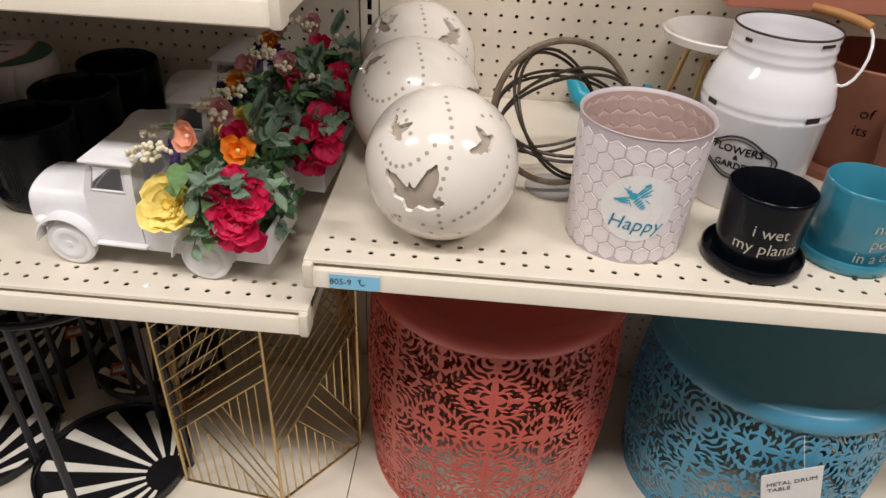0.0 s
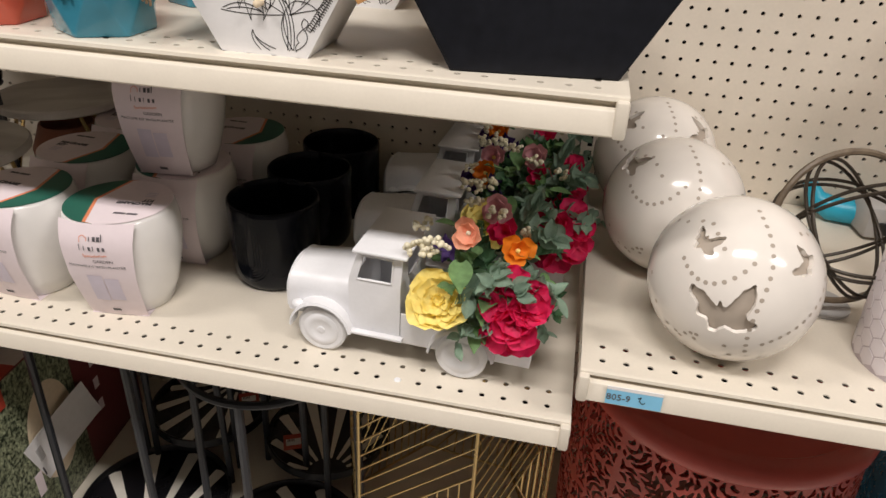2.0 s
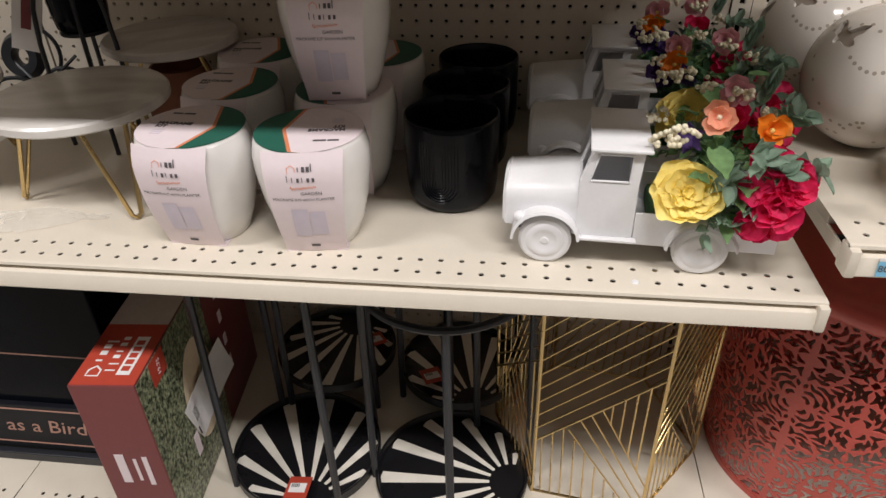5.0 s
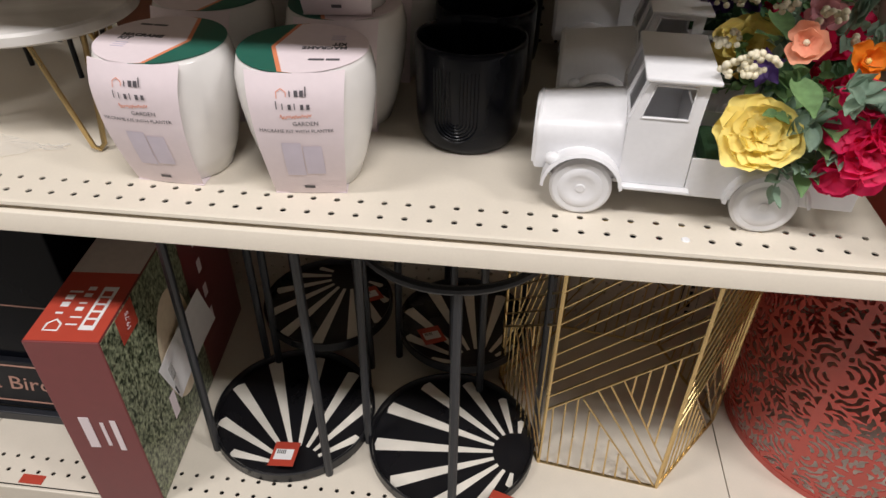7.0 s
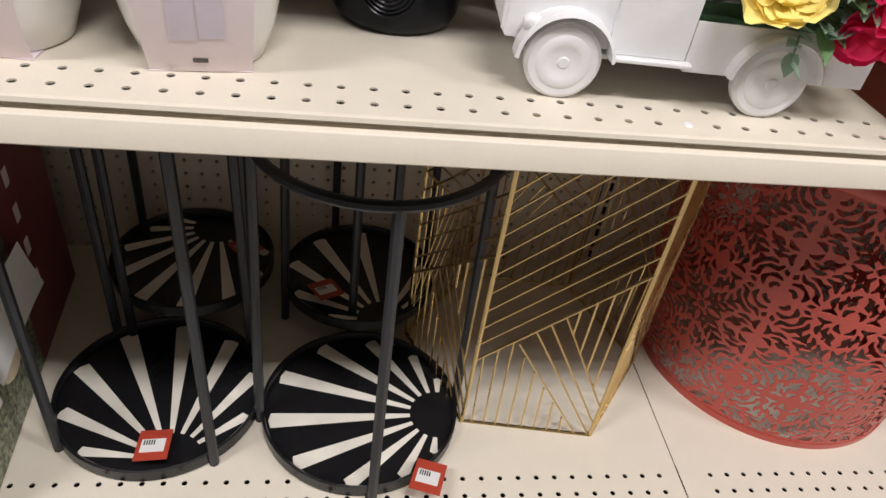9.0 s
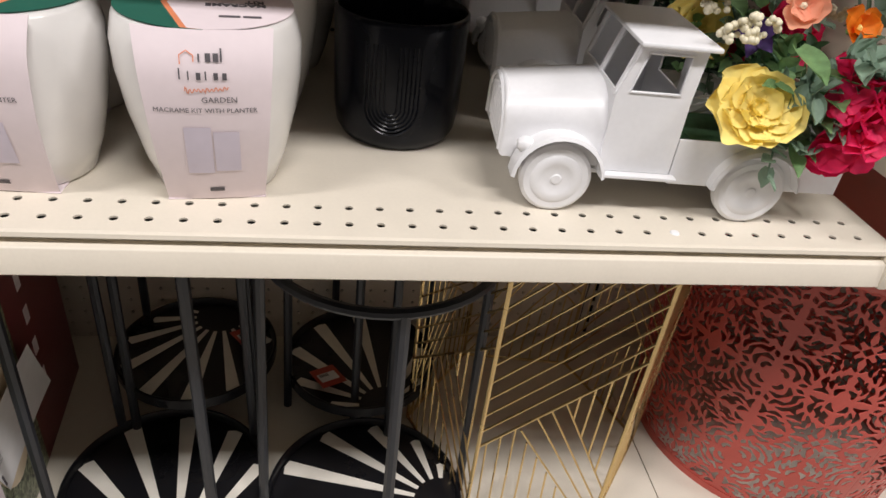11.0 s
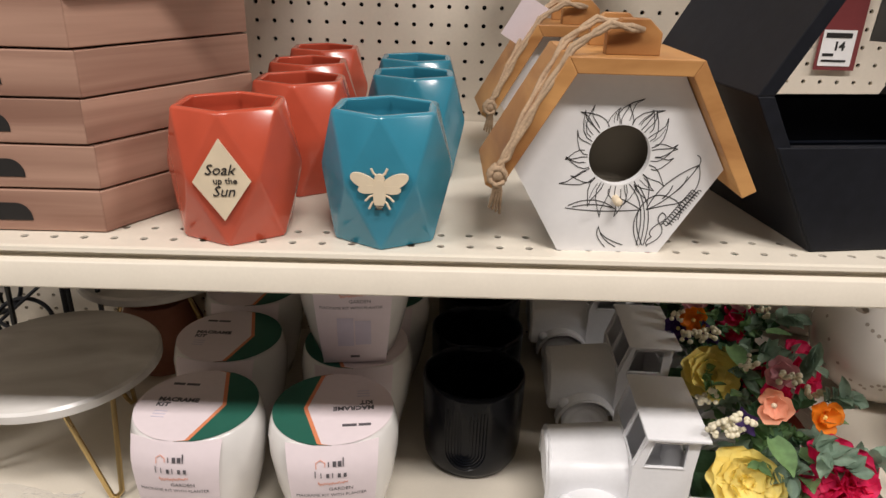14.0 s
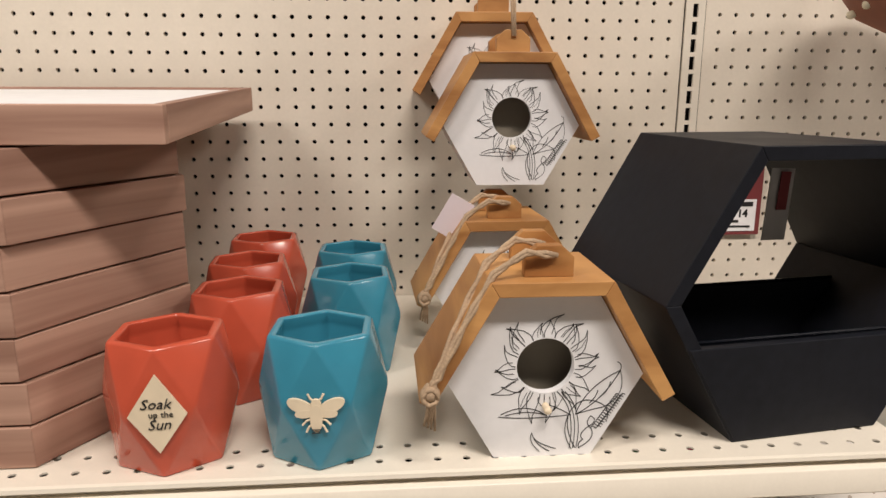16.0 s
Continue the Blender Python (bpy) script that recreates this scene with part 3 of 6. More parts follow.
def birdhouse(x, y, z, turn=0, tag=False, hung=False, drop=0.13):
    t = thing("birdhouse", "white hexagonal birdhouse with stained pine roof and sunflower drawing" if not hung else "hanging white hexagonal birdhouse with stained pine roof", "birdhouse", pose(x, y, z, 0, 0, turn), "birdhouses")
    R, d = 0.0865, 0.085
    ap = R * math.cos(math.pi / 6)
    hexa = [(R * math.cos(math.radians(60 * k)), ap + R * math.sin(math.radians(60 * k))) for k in range(6)]
    # front board with a round entrance
    hz, hr, n = 0.0885, 0.0250, 36
    bm = bmesh.new()
    cz = hz - 0.004
    outer = []
    for i in range(n):
        a = 2 * math.pi * i / n
        best = None
        for k in range(6):
            (x0, z0), (x1, z1) = hexa[k], hexa[(k + 1) % 6]
            dx, dz = math.cos(a), math.sin(a)
            ex, ez = x1 - x0, z1 - z0
            den = dx * ez - dz * ex
            if abs(den) < 1e-9:
                continue
            s = (x0 * ez - (z0 - cz) * ex) / den
            u = (x0 * dz - (z0 - cz) * dx) / den
            if s > 0 and -1e-6 <= u <= 1 + 1e-6 and (best is None or s < best):
                best = s
        outer.append((best * math.cos(a), cz + best * math.sin(a)))
    for k in range(6):
        i = min(range(n), key=lambda q: (outer[q][0] - hexa[k][0]) ** 2 + (outer[q][1] - hexa[k][1]) ** 2)
        outer[i] = hexa[k]
    vo = [bm.verts.new((px, 0, pz)) for px, pz in outer]
    vi = [bm.verts.new((hr * math.cos(2 * math.pi * i / n), 0, cz + hr * math.sin(2 * math.pi * i / n))) for i in range(n)]
    vb = [bm.verts.new((v.co.x, 0.008, v.co.z)) for v in vi]
    vk = [bm.verts.new((v.co.x, 0.008, v.co.z)) for v in vo]
    for i in range(n):
        j = (i + 1) % n
        bm.faces.new((vo[i], vo[j], vi[j], vi[i]))
        bm.faces.new((vi[i], vi[j], vb[j], vb[i]))
        bm.faces.new((vo[i], vk[i], vk[j], vo[j]))
    part("front_board", bm, BIRDW, t, "white board with round entrance hole")
    bm = bmesh.new()
    add_prism(bm, [(px * 0.985, (pz - ap) * 0.985 + ap) for px, pz in hexa], 0.004, pose(0, d - 0.004, 0))
    a = [bm.verts.new((px * 0.995, 0.008, (pz - ap) * 0.995 + ap)) for px, pz in hexa]
    b = [bm.verts.new((px * 0.995, d, (pz - ap) * 0.995 + ap)) for px, pz in hexa]
    for k in range(6):
        bm.faces.new((a[k], a[(k + 1) % 6], b[(k + 1) % 6], b[k]))
    part("body", bm, BIRDW, t)
    part("inside", box_bm(-0.05, 0.03, 0.05, 0.05, 0.033, 0.14), INSIDE, t)
    bm = bmesh.new()
    sunflower_lines(bm, 0, cz, -0.0002, hr)
    tagged(part("sunflower_drawing", bm, INK, t, "black line drawing of a sunflower"), kind="stuff")
    bm = bmesh.new()
    add_lathe(bm, [(0, 0), (0.003, 0), (0.0035, 0.012), (0.002, 0.0145), (0, 0.015)], 12, pose(0.001, 0.001, cz - 0.0365, 90))
    part("perch", bm, NATWOOD, t, "short wooden perch")
    # roof planks with mitred ends
    th, y0, y1 = 0.0125, -0.017, d + 0.006
    apo = ap + 0.001
    top0, top1 = ap + apo, ap + apo + th

    def edge(r):
        return r / math.cos(math.pi / 6)
    e0, e1 = edge(apo), edge(apo + th)
    bm = bmesh.new()
    add_prism(bm, [(-e0 / 2, top0), (e0 / 2, top0), (e1 / 2, top1), (-e1 / 2, top1)], y1 - y0, pose(0, y0, 0), bevel=0.0008)
    part("roof_plank", bm, ROOFW, t)
    for s in (-1, 1):
        bm = bmesh.new()
        ext = 0.022
        dx, dz = math.cos(math.radians(-60)), math.sin(math.radians(-60))
        p0, p1 = Vector((e0 / 2, top0)), Vector((e1 / 2, top1))
        q0 = p0 + Vector((dx, dz)) * (e0 + ext)
        q1 = q0 + Vector((math.cos(math.radians(30)), math.sin(math.radians(30)))) * th
        poly = [(s * v.x, v.y) for v in (p0, p1, q1, q0)]
        add_prism(bm, poly, y1 - y0, pose(0, y0, 0), bevel=0.0008)
        part("roof_plank", bm, ROOFW, t)
    # hanger tabs on the ridge
    for yy in (0.0, 0.062):
        bm = bmesh.new()
        add_prism(bm, [(-0.021, top1), (0.021, top1), (0.021, top1 + 0.017), (0.010, top1 + 0.027), (-0.010, top1 + 0.027), (-0.021, top1 + 0.017)], 0.011, pose(0, yy, 0), bevel=0.0008)
        part("hanger_tab", bm, ROOFW, t)
    # rope
    bm = bmesh.new()
    rz = top1 + 0.019
    if hung:
        for sx in (-0.0014, 0.0014):
            add_tube(bm, [(sx, -0.002, rz), (sx * 1.2, 0.008, rz + drop * 0.3), (sx, 0.03, rz + drop * 0.75), (0, 0.036, rz + drop)], 0.0019, 7)
    else:
        for o in (0.0, 0.05):
            pts = [(0.004, -0.003 + o * 0.9, rz), (-0.022, -0.008 + o, rz + 0.004), (-0.048, -0.010 + o * 0.8, rz - 0.013), (-0.072, -0.018 + o * 0.5, rz - 0.052), (-0.094, -0.024 + o * 0.15, rz - 0.095), (-0.100, -0.026, rz - 0.104)]
            sm = []
            for i in range(len(pts) - 1):
                for u in (0, 0.34, 0.67):
                    sm.append([a * (1 - u) + b * u for a, b in zip(pts[i], pts[i + 1])])
            sm.append(pts[-1])
            for ph in (0, math.pi):
                add_tube(bm, [(p[0] + 0.0016 * math.cos(i * 1.5 + ph), p[1], p[2] + 0.0016 * math.sin(i * 1.5 + ph)) for i, p in enumerate(sm)], 0.0023, 7)
        kn = Vector((-0.101, -0.027, rz - 0.108))
        bmesh.ops.create_icosphere(bm, subdivisions=2, radius=0.0068, matrix=Matrix.Translation(kn))
        for i in range(5):
            add_tube(bm, [kn + Vector((0.0065 * math.cos(q * 0.9 + i), 0.005 * math.sin(q * 0.9 + i * 2), 0.007 * math.sin(q * 0.9 + i) - 0.001)) for q in range(7)], 0.0022, 6, closed=True)
        for s in range(4):
            add_tube(bm, [kn, kn + Vector((-0.002 + 0.002 * s, 0.001 * s, -0.015)), kn + Vector((-0.005 + 0.003 * s, 0.001 * s, -0.028 - 0.002 * s))], lambda u: 0.0022 * (1 - 0.5 * u), 6)
    part("rope", bm, ROPE, t, "knotted jute rope", smooth=True, angle=None)
    if tag:
        bm = box_bm(-0.016, 0, -0.026, 0.016, 0.0008, 0.026, m=pose(-0.062, 0.01, rz - 0.018, 8, 30, -10))
        part("paper_tag", bm, CARDP, t, "pale pink paper tag")
    return t


birdhouse(-0.346, -0.002, Z_TOP)
birdhouse(-0.336, 0.272, Z_TOP, 2, tag=True)
birdhouse(-0.321, 0.322, 1.289, 0, hung=True)
birdhouse(-0.332, 0.417, 1.345, -3, hung=True, drop=0.082)

# peg hook that carries the hanging birdhouses
hk = thing("peg_hook", "long chrome wire peg hook holding birdhouses", "hook", pose(0, 0, 0))
bm = bmesh.new()
add_tube(bm, [(-0.321, BACK + 0.004, 1.610), (-0.321, 0.35, 1.604), (-0.321, 0.342, 1.622)], 0.0028, 8)
part("wire", bm, GREYB, hk)


# ---- black hexagonal planter ----
def hex_planter(x, y, turn):
    t = thing("hexagon_planter", "black painted wooden hexagon planter with open frame", "planter", pose(x, y, Z_TOP, 0, 0, turn))
    s, d, th = 0.156, 0.205, 0.013
    ap = s * math.cos(math.pi / 6)
    for k in range(6):
        a0, a1 = math.radians(60 * k), math.radians(60 * k + 60)
        ri = (ap - th) / math.cos(math.pi / 6)
        poly = [(s * math.cos(a0), ap + s * math.sin(a0)), (s * math.cos(a1), ap + s * math.sin(a1)), (ri * math.cos(a1), ap + ri * math.sin(a1)), (ri * math.cos(a0), ap + ri * math.sin(a0))]
        bm = bmesh.new()
        add_prism(bm, poly, d, bevel=0.0009)
        part("side_board", bm, BLACKW, t)
    zt = 0.094

    def panel(name, yy, z1, material):
        b = bmesh.new()
        w0, w1 = s / 2 - (0.001 if yy < 0 else 0.004), s / 2 + z1 / math.tan(math.radians(60)) - (0.002 if yy < 0 else 0.012)
        zl = 0.0015 if yy < 0 else 0.012
        add_prism(b, [(-w0, zl), (w0, zl), (w1, z1), (-w1, z1)], 0.009, pose(0, yy, 0), bevel=0.001)
        part(name, b, material, t)
    panel("front_panel", -0.0012, zt, BLACKW)
    panel("back_panel", 0.128, 0.112, BLACKW)
    bm = bmesh.new()
    w0, w1 = s / 2 - 0.004, s / 2 + 0.090 / math.tan(math.radians(60)) - 0.016
    add_box(bm, -w0, 0.014, 0.016, w0, 0.126, 0.020)
    part("liner", bm, DARKTIN, t, "shiny dark metal liner")
    bm = bmesh.new()
    add_tube(bm, [(-w1, 0.012, zt + 0.001), (w1, 0.012, zt + 0.001)], 0.002, 6)
    add_tube(bm, [(-w1 - 0.01, 0.126, 0.113), (w1 + 0.01, 0.126, 0.113)], 0.002, 6)
    part("liner_rim", bm, DARKTIN, t)
    # hang tags inside
    bm = box_bm(-0.017, -0.0005, -0.036, 0.017, 0.0005, 0.036, m=pose(0.012, 0.085, 0.205, 0, 4, 14))
    tg = part("hang_tag", bm, GREYB, t, "grey hanging tag")
    bm = box_bm(-0.007, -0.001, -0.008, 0.007, 0.0, 0.030, m=pose(0.014, 0.083, 0.208, 0, 4, 14))
    part("stripe", bm, MAROON, tg)
    return t


hex_planter(-0.090, 0.018, 8)
card = thing("price_card", "maroon price card with white label on pegboard", "price card", pose(0.088, BACK - 0.008, 1.235))
part("card", box_bm(-0.03, 0, -0.052, 0.03, 0.002, 0.06), MAROON, card)
lbl = part("label", box_bm(-0.026, -0.0012, -0.046, 0.022, -0.0004, 0.005), PAPER, card, "white price label")
part("number", lay(words("14", 0.017, thick=0.0006), pose(0.0, -0.0016, -0.018, 90)), INK, lbl)
for b in ((-0.022, 0.016, -0.006, 0.001), (-0.022, -0.006, -0.032, -0.028), (-0.022, 0.014, -0.04, -0.037)):
    part("print_bar", lay(bars([b]), pose(0, -0.0016, 0)), INK, lbl)


# ---- stack of wooden trays ----
def hex_tray(x, y, z, s, h, turn, label):
    t = thing("wooden_tray", label, "tray", pose(x, y, z, 0, 0, turn), "stacked trays")
    th = 0.012
    ap = s * math.cos(math.pi / 6)
    ri = (ap - th) / math.cos(math.pi / 6)
    for k in range(6):
        a0, a1 = math.radians(60 * k), math.radians(60 * k + 60)
        bm = bmesh.new()
        m = Matrix(((1, 0, 0, 0), (0, 0, 1, 0), (0, 1, 0, 0.001), (0, 0, 0, 1)))
        add_prism(bm, [(s * math.cos(a0), s * math.sin(a0)), (s * math.cos(a1), s * math.sin(a1)), (ri * math.cos(a1), ri * math.sin(a1)), (ri * math.cos(a0), ri * math.sin(a0))], h - 0.002, m, bevel=0.0008)
        part("side_board", bm, TRAYW, t)
    bm = bmesh.new()
    m = Matrix(((1, 0, 0, 0), (0, 0, 1, 0), (0, 1, 0, 0.004), (0, 0, 0, 1)))
    add_prism(bm, [((ri + 0.002) * math.cos(math.radians(60 * k)), (ri + 0.002) * math.sin(math.radians(60 * k))) for k in range(6)], 0.006, m)
    part("bottom_board", bm, TRAYW, t)
    return t


def tray_with_grip(x, y, z, s, h, turn, label):
    t = hex_tray(x, y, z, s, h, turn, label)
    ap = s * math.cos(math.pi / 6)
    bm = bmesh.new()
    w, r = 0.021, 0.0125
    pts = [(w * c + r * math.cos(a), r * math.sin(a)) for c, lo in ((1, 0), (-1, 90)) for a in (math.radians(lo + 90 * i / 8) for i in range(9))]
    # dark plate on the uncut board, coloured as the shade in the slot
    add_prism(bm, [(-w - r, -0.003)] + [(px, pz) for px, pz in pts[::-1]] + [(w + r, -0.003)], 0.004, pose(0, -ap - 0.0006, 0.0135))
    part("grip_shade", bm, HOLEM, t, "dark rounded plate standing for the shaded grip slot")
    return t


zz = Z_TOP
for i in range(7):
    sz = 0.190
    cx = -0.782 - sz / 2 + (0.003, 0.002, 0.0, -0.002, -0.002, 0.002, -0.002)[i]
    cy = 0.010 + 0.866 * sz + (0, 0.001, 0.002, 0, 0.003, 0, 0.001)[i]
    tray_with_grip(cx, cy, zz, sz, 0.0385, (0, 0.5, -0.4, 0.9, -0.3, 0.6, -0.6)[i], "pale brown hexagonal wooden tray in a stack")
    zz += 0.0385
tr = thing("serving_tray", "large rectangular wooden tray with white paper lining", "tray", pose(-0.907, 0.030, zz + 0.001, 2.2, 0, 1))
for b in ((-0.25, 0, 0, 0.25, 0.011, 0.032), (-0.25, 0.419, 0, 0.25, 0.43, 0.032), (-0.25, 0.0112, 0, -0.239, 0.4188, 0.032), (0.239, 0.0112, 0, 0.25, 0.4188, 0.032)):
    part("side_board", box_bm(*b, bevel=0.0008), TRAYW, tr)
part("bottom_board", box_bm(-0.238, 0.012, 0.002, 0.238, 0.418, 0.010), TRAYW, tr)
part("paper_lining", box_bm(-0.238, 0.0115, 0.0105, 0.238, 0.4185, 0.029, bevel=0.002), PAPER, tr, "white paper lining")


# ---- middle shelf: boxed planters ----
def planter_kit(x, y, z, turn, flip=False, label="white ceramic planter in a pink card sleeve"):
    t = thing("planter_kit", label, "planter", pose(x, y, z, 0, 0, turn), "boxed planters")
    prof = [(0, 0), (0.045, 0.0), (0.049, 0.002), (0.0572, 0.026), (0.0662, 0.064), (0.0708, 0.098), (0.0712, 0.120), (0.0675, 0.137), (0.065, 0.1415), (0.063, 0.1415), (0.061, 0.138), (0.063, 0.11), (0.05, 0.02), (0, 0.016)]
    bm = bmesh.new()
    add_lathe(bm, prof, 48)
    part("planter", bm, WHITEC, t, "glossy white ceramic planter", smooth=True, angle=1.2)
    # top card: a pink part and a green part with an orange line between
    R, zc, n = 0.0655, 0.1425, 40
    sgn = -1 if flip else 1

    def cut(zz):
        return sgn * (0.012 + 0.018 * (1 - abs(zz) / R))

    def region(lo, hi, material, name, label="", dz=0.0):
        b = bmesh.new()
        left, right = [], []
        for i in range(n + 1):
            yy = -R + 2 * R * i / n
            w = math.sqrt(max(0, R * R - yy * yy))
            x0, x1 = max(-w, min(w, lo(yy))), max(-w, min(w, hi(yy)))
            left.append((x0, yy))
            right.append((x1, yy))
        up = [[b.verts.new((px, py, zc + dz + h)) for px, py in side] for side in (left, right) for h in (0.0006,)]
        for i in range(n):
            q = (up[0][i], up[1][i], up[1][i + 1], up[0][i + 1])
            b.faces.new(q)
        bmesh.ops.remove_doubles(b, verts=b.verts, dist=1e-6)
        ext = bmesh.ops.extrude_face_region(b, geom=list(b.faces))
        bmesh.ops.translate(b, vec=(0, 0, -0.0006), verts=[v for v in ext["geom"] if isinstance(v, bmesh.types.BMVert)])
        return part(name, b, material, t, label)
    wl = 0.0022
    if not flip:
        top = region(lambda q: -1, lambda q: cut(q) - wl, CARDP, "sleeve_top", "pink printed card top")
        region(lambda q: cut(q) - wl, lambda q: cut(q) + wl, ORANGEC, "orange_line")
        region(lambda q: cut(q) + wl, lambda q: 1, GREENC, "green_panel", "dark green card panel")
    else:
        top = region(lambda q: cut(q) + wl, lambda q: 1, CARDP, "sleeve_top", "pink printed card top")
        region(lambda q: cut(q) - wl, lambda q: cut(q) + wl, ORANGEC, "orange_line")
        region(lambda q: -1, lambda q: cut(q) - wl, GREENC, "green_panel", "dark green card panel")
    tx, ta = (-0.022, 0) if not flip else (0.022, 180)
    zt = zc + 0.0009
    for k, (w, dy) in enumerate((("MACRAME", 0.004), ("KIT", -0.0055))):
        ox = 0 if k == 0 else -0.014
        part("lettering", lay(words(w, 0.0095, thick=0.0003), pose(tx, 0.0, zt, 0, 0, ta) @ pose(ox, dy, 0)), GREYINK, top)
    for b in ((-0.018, -0.005, 0.032, 0.036), (-0.003, 0.012, 0.032, 0.036)):
        part("print_bar", lay(box_bm(b[0], b[2], 0, b[1], b[3], 0.0003), pose(tx, 0, zt, 0, 0, ta)), GREYINK, top)
    for q in range(3):
        part("print_bar", lay(box_bm(-0.018, -0.018 - 0.005 * q, 0, -0.004, -0.0165 - 0.005 * q, 0.0003), pose(tx, 0, zt, 0, 0, ta)), PALEINK, top)
    # front card: a strip down the front that stands off towards its foot
    w0, w1 = 0.0475, 0.0375

    def front(u):
        zz = 0.1428 * (1 - u) + 0.0012 * u
        if zz > 0.112:
            k = (0.1428 - zz) / 0.0308
            yy = -0.0664 - 0.0092 * math.sin(k * math.pi / 2)
        else:
            k = (0.112 - zz) / 0.112
            yy = -0.0756 + 0.0070 * k + 0.0200 * k * k
        return yy, zz, w0 + (w1 - w0) * u
    bm = bmesh.new()
    cols = []
    for i in range(13):
        yy, zz, w = front(i / 12)
        cols.append([bm.verts.new((w * c, yy + 0.010 * c * c * max(0.25, 1 - i / 8), zz)) for c in (-1, -0.5, 0, 0.5, 1)])
    for i in range(12):
        for j in range(4):
            bm.faces.new((cols[i][j], cols[i][j + 1], cols[i + 1][j + 1], cols[i + 1][j]))
    ext = bmesh.ops.extrude_face_region(bm, geom=list(bm.faces))
    bmesh.ops.translate(bm, vec=(0, 0.0008, 0), verts=[v for v in ext["geom"] if isinstance(v, bmesh.types.BMVert)])
    fr = part("sleeve_front", bm, CARDP, t, "pink printed card front", smooth=True, angle=0.8)

    def on_front(bm2):
        for v in bm2.verts:
            u = (0.1428 - v.co.z) / 0.1416
            yy, zz, w = front(max(0, min(1, u)))
            c = v.co.x / w
            v.co.y = yy + 0.010 * c * c * max(0.25, 1 - u * 1.5) - 0.0005 + v.co.y * 0.1
        return bm2
    part("lettering", on_front(lay(words("MACRAME KIT WITH PLANTER", 0.0052), pose(-0.002, 0, 0.087, 90))), GREYINK, fr)
    part("lettering", on_front(lay(words("GARDEN", 0.0062), pose(0.008, 0, 0.0955, 90))), GREYINK, fr)

    def strip(x0, x1, z0, z1, material, name):
        b = bmesh.new()
        k = 4
        vs = [[b.verts.new((x0 + (x1 - x0) * i / k, 0, z0 + (z1 - z0) * j / k)) for i in range(k + 1)] for j in range(k + 1)]
        for j in range(k):
            for i in range(k):
                b.faces.new((vs[j][i], vs[j][i + 1], vs[j + 1][i + 1], vs[j + 1][i]))
        part(name, on_front(b), material, fr)

    def stroke(pts, material, name, r=0.00055):
        b = bmesh.new()
        add_tube(b, [(px, 0, pz) for px, pz in pts], r, 4)
        for v in b.verts:
            v.co.y *= 0.3
        part(name, on_front(b), material, fr)
    # house mark in orange beside dark bars, a flourish under them
    stroke(((-0.0165, 0.1215), (-0.0165, 0.1275), (-0.0120, 0.1305), (-0.0075, 0.1275), (-0.0075, 0.1235)), ORANGEC, "house_mark", 0.0004)
    for q, (dx, hh) in enumerate(((0.0, 0.0052), (0.0048, 0.0056), (0.0100, 0.0056), (0.0148, 0.0088))):
        strip(-0.0045 + dx, -0.0033 + dx + (0.0024 if q in (1, 2) else 0), 0.1235, 0.1235 + hh, GREYINK, "mark")
    for q, hh in enumerate((0.0080, 0.0062, 0.0052, 0.0062, 0.0052, 0.0050)):
        strip(-0.0180 + 0.0058 * q, -0.0170 + 0.0058 * q + (0.0020 if q in (2, 4, 5) else 0), 0.1110, 0.1110 + hh, GREYINK, "mark")
    stroke([(-0.015 + 0.030 * u / 48, 0.1025 + 0.0016 * math.sin(u * 1.35) * (1.8 if u < 5 or u == 22 else 0.8) + 0.002 * u / 48 + 0.0005 * math.sin(u * 0.6)) for u in range(49)], ORANGEC, "flourish", 0.00036)
    strip(-0.019, 0.0, 0.030, 0.073, PALEINK, "picture")
    strip(0.0015, 0.020, 0.032, 0.069, PALEINK, "picture")
    strip(-0.005, 0.006, 0.010, 0.014, GREYINK, "mark")
    bm = bmesh.new()
    add_box(bm, -0.038, -0.048, 0.0004, 0.038, -0.02, 0.0010)
    part("sleeve_foot", bm, CARDP, t)
    return t


planter_kit(-0.750, 0.083, Z_MID, -3)
planter_kit(-0.601, 0.082, Z_MID, 7, flip=True)
planter_kit(-0.592, 0.225, Z_MID, 3, flip=True, label="white ceramic planter carrying another sleeved planter")
planter_kit(-0.592, 0.220, Z_MID + 0.144, 5, label="white sleeved ceramic planter stacked on another")
planter_kit(-0.757, 0.232, Z_MID, -2)
planter_kit(-0.764, 0.378, Z_MID, 3)
planter_kit(-0.572, 0.374, Z_MID, 0)


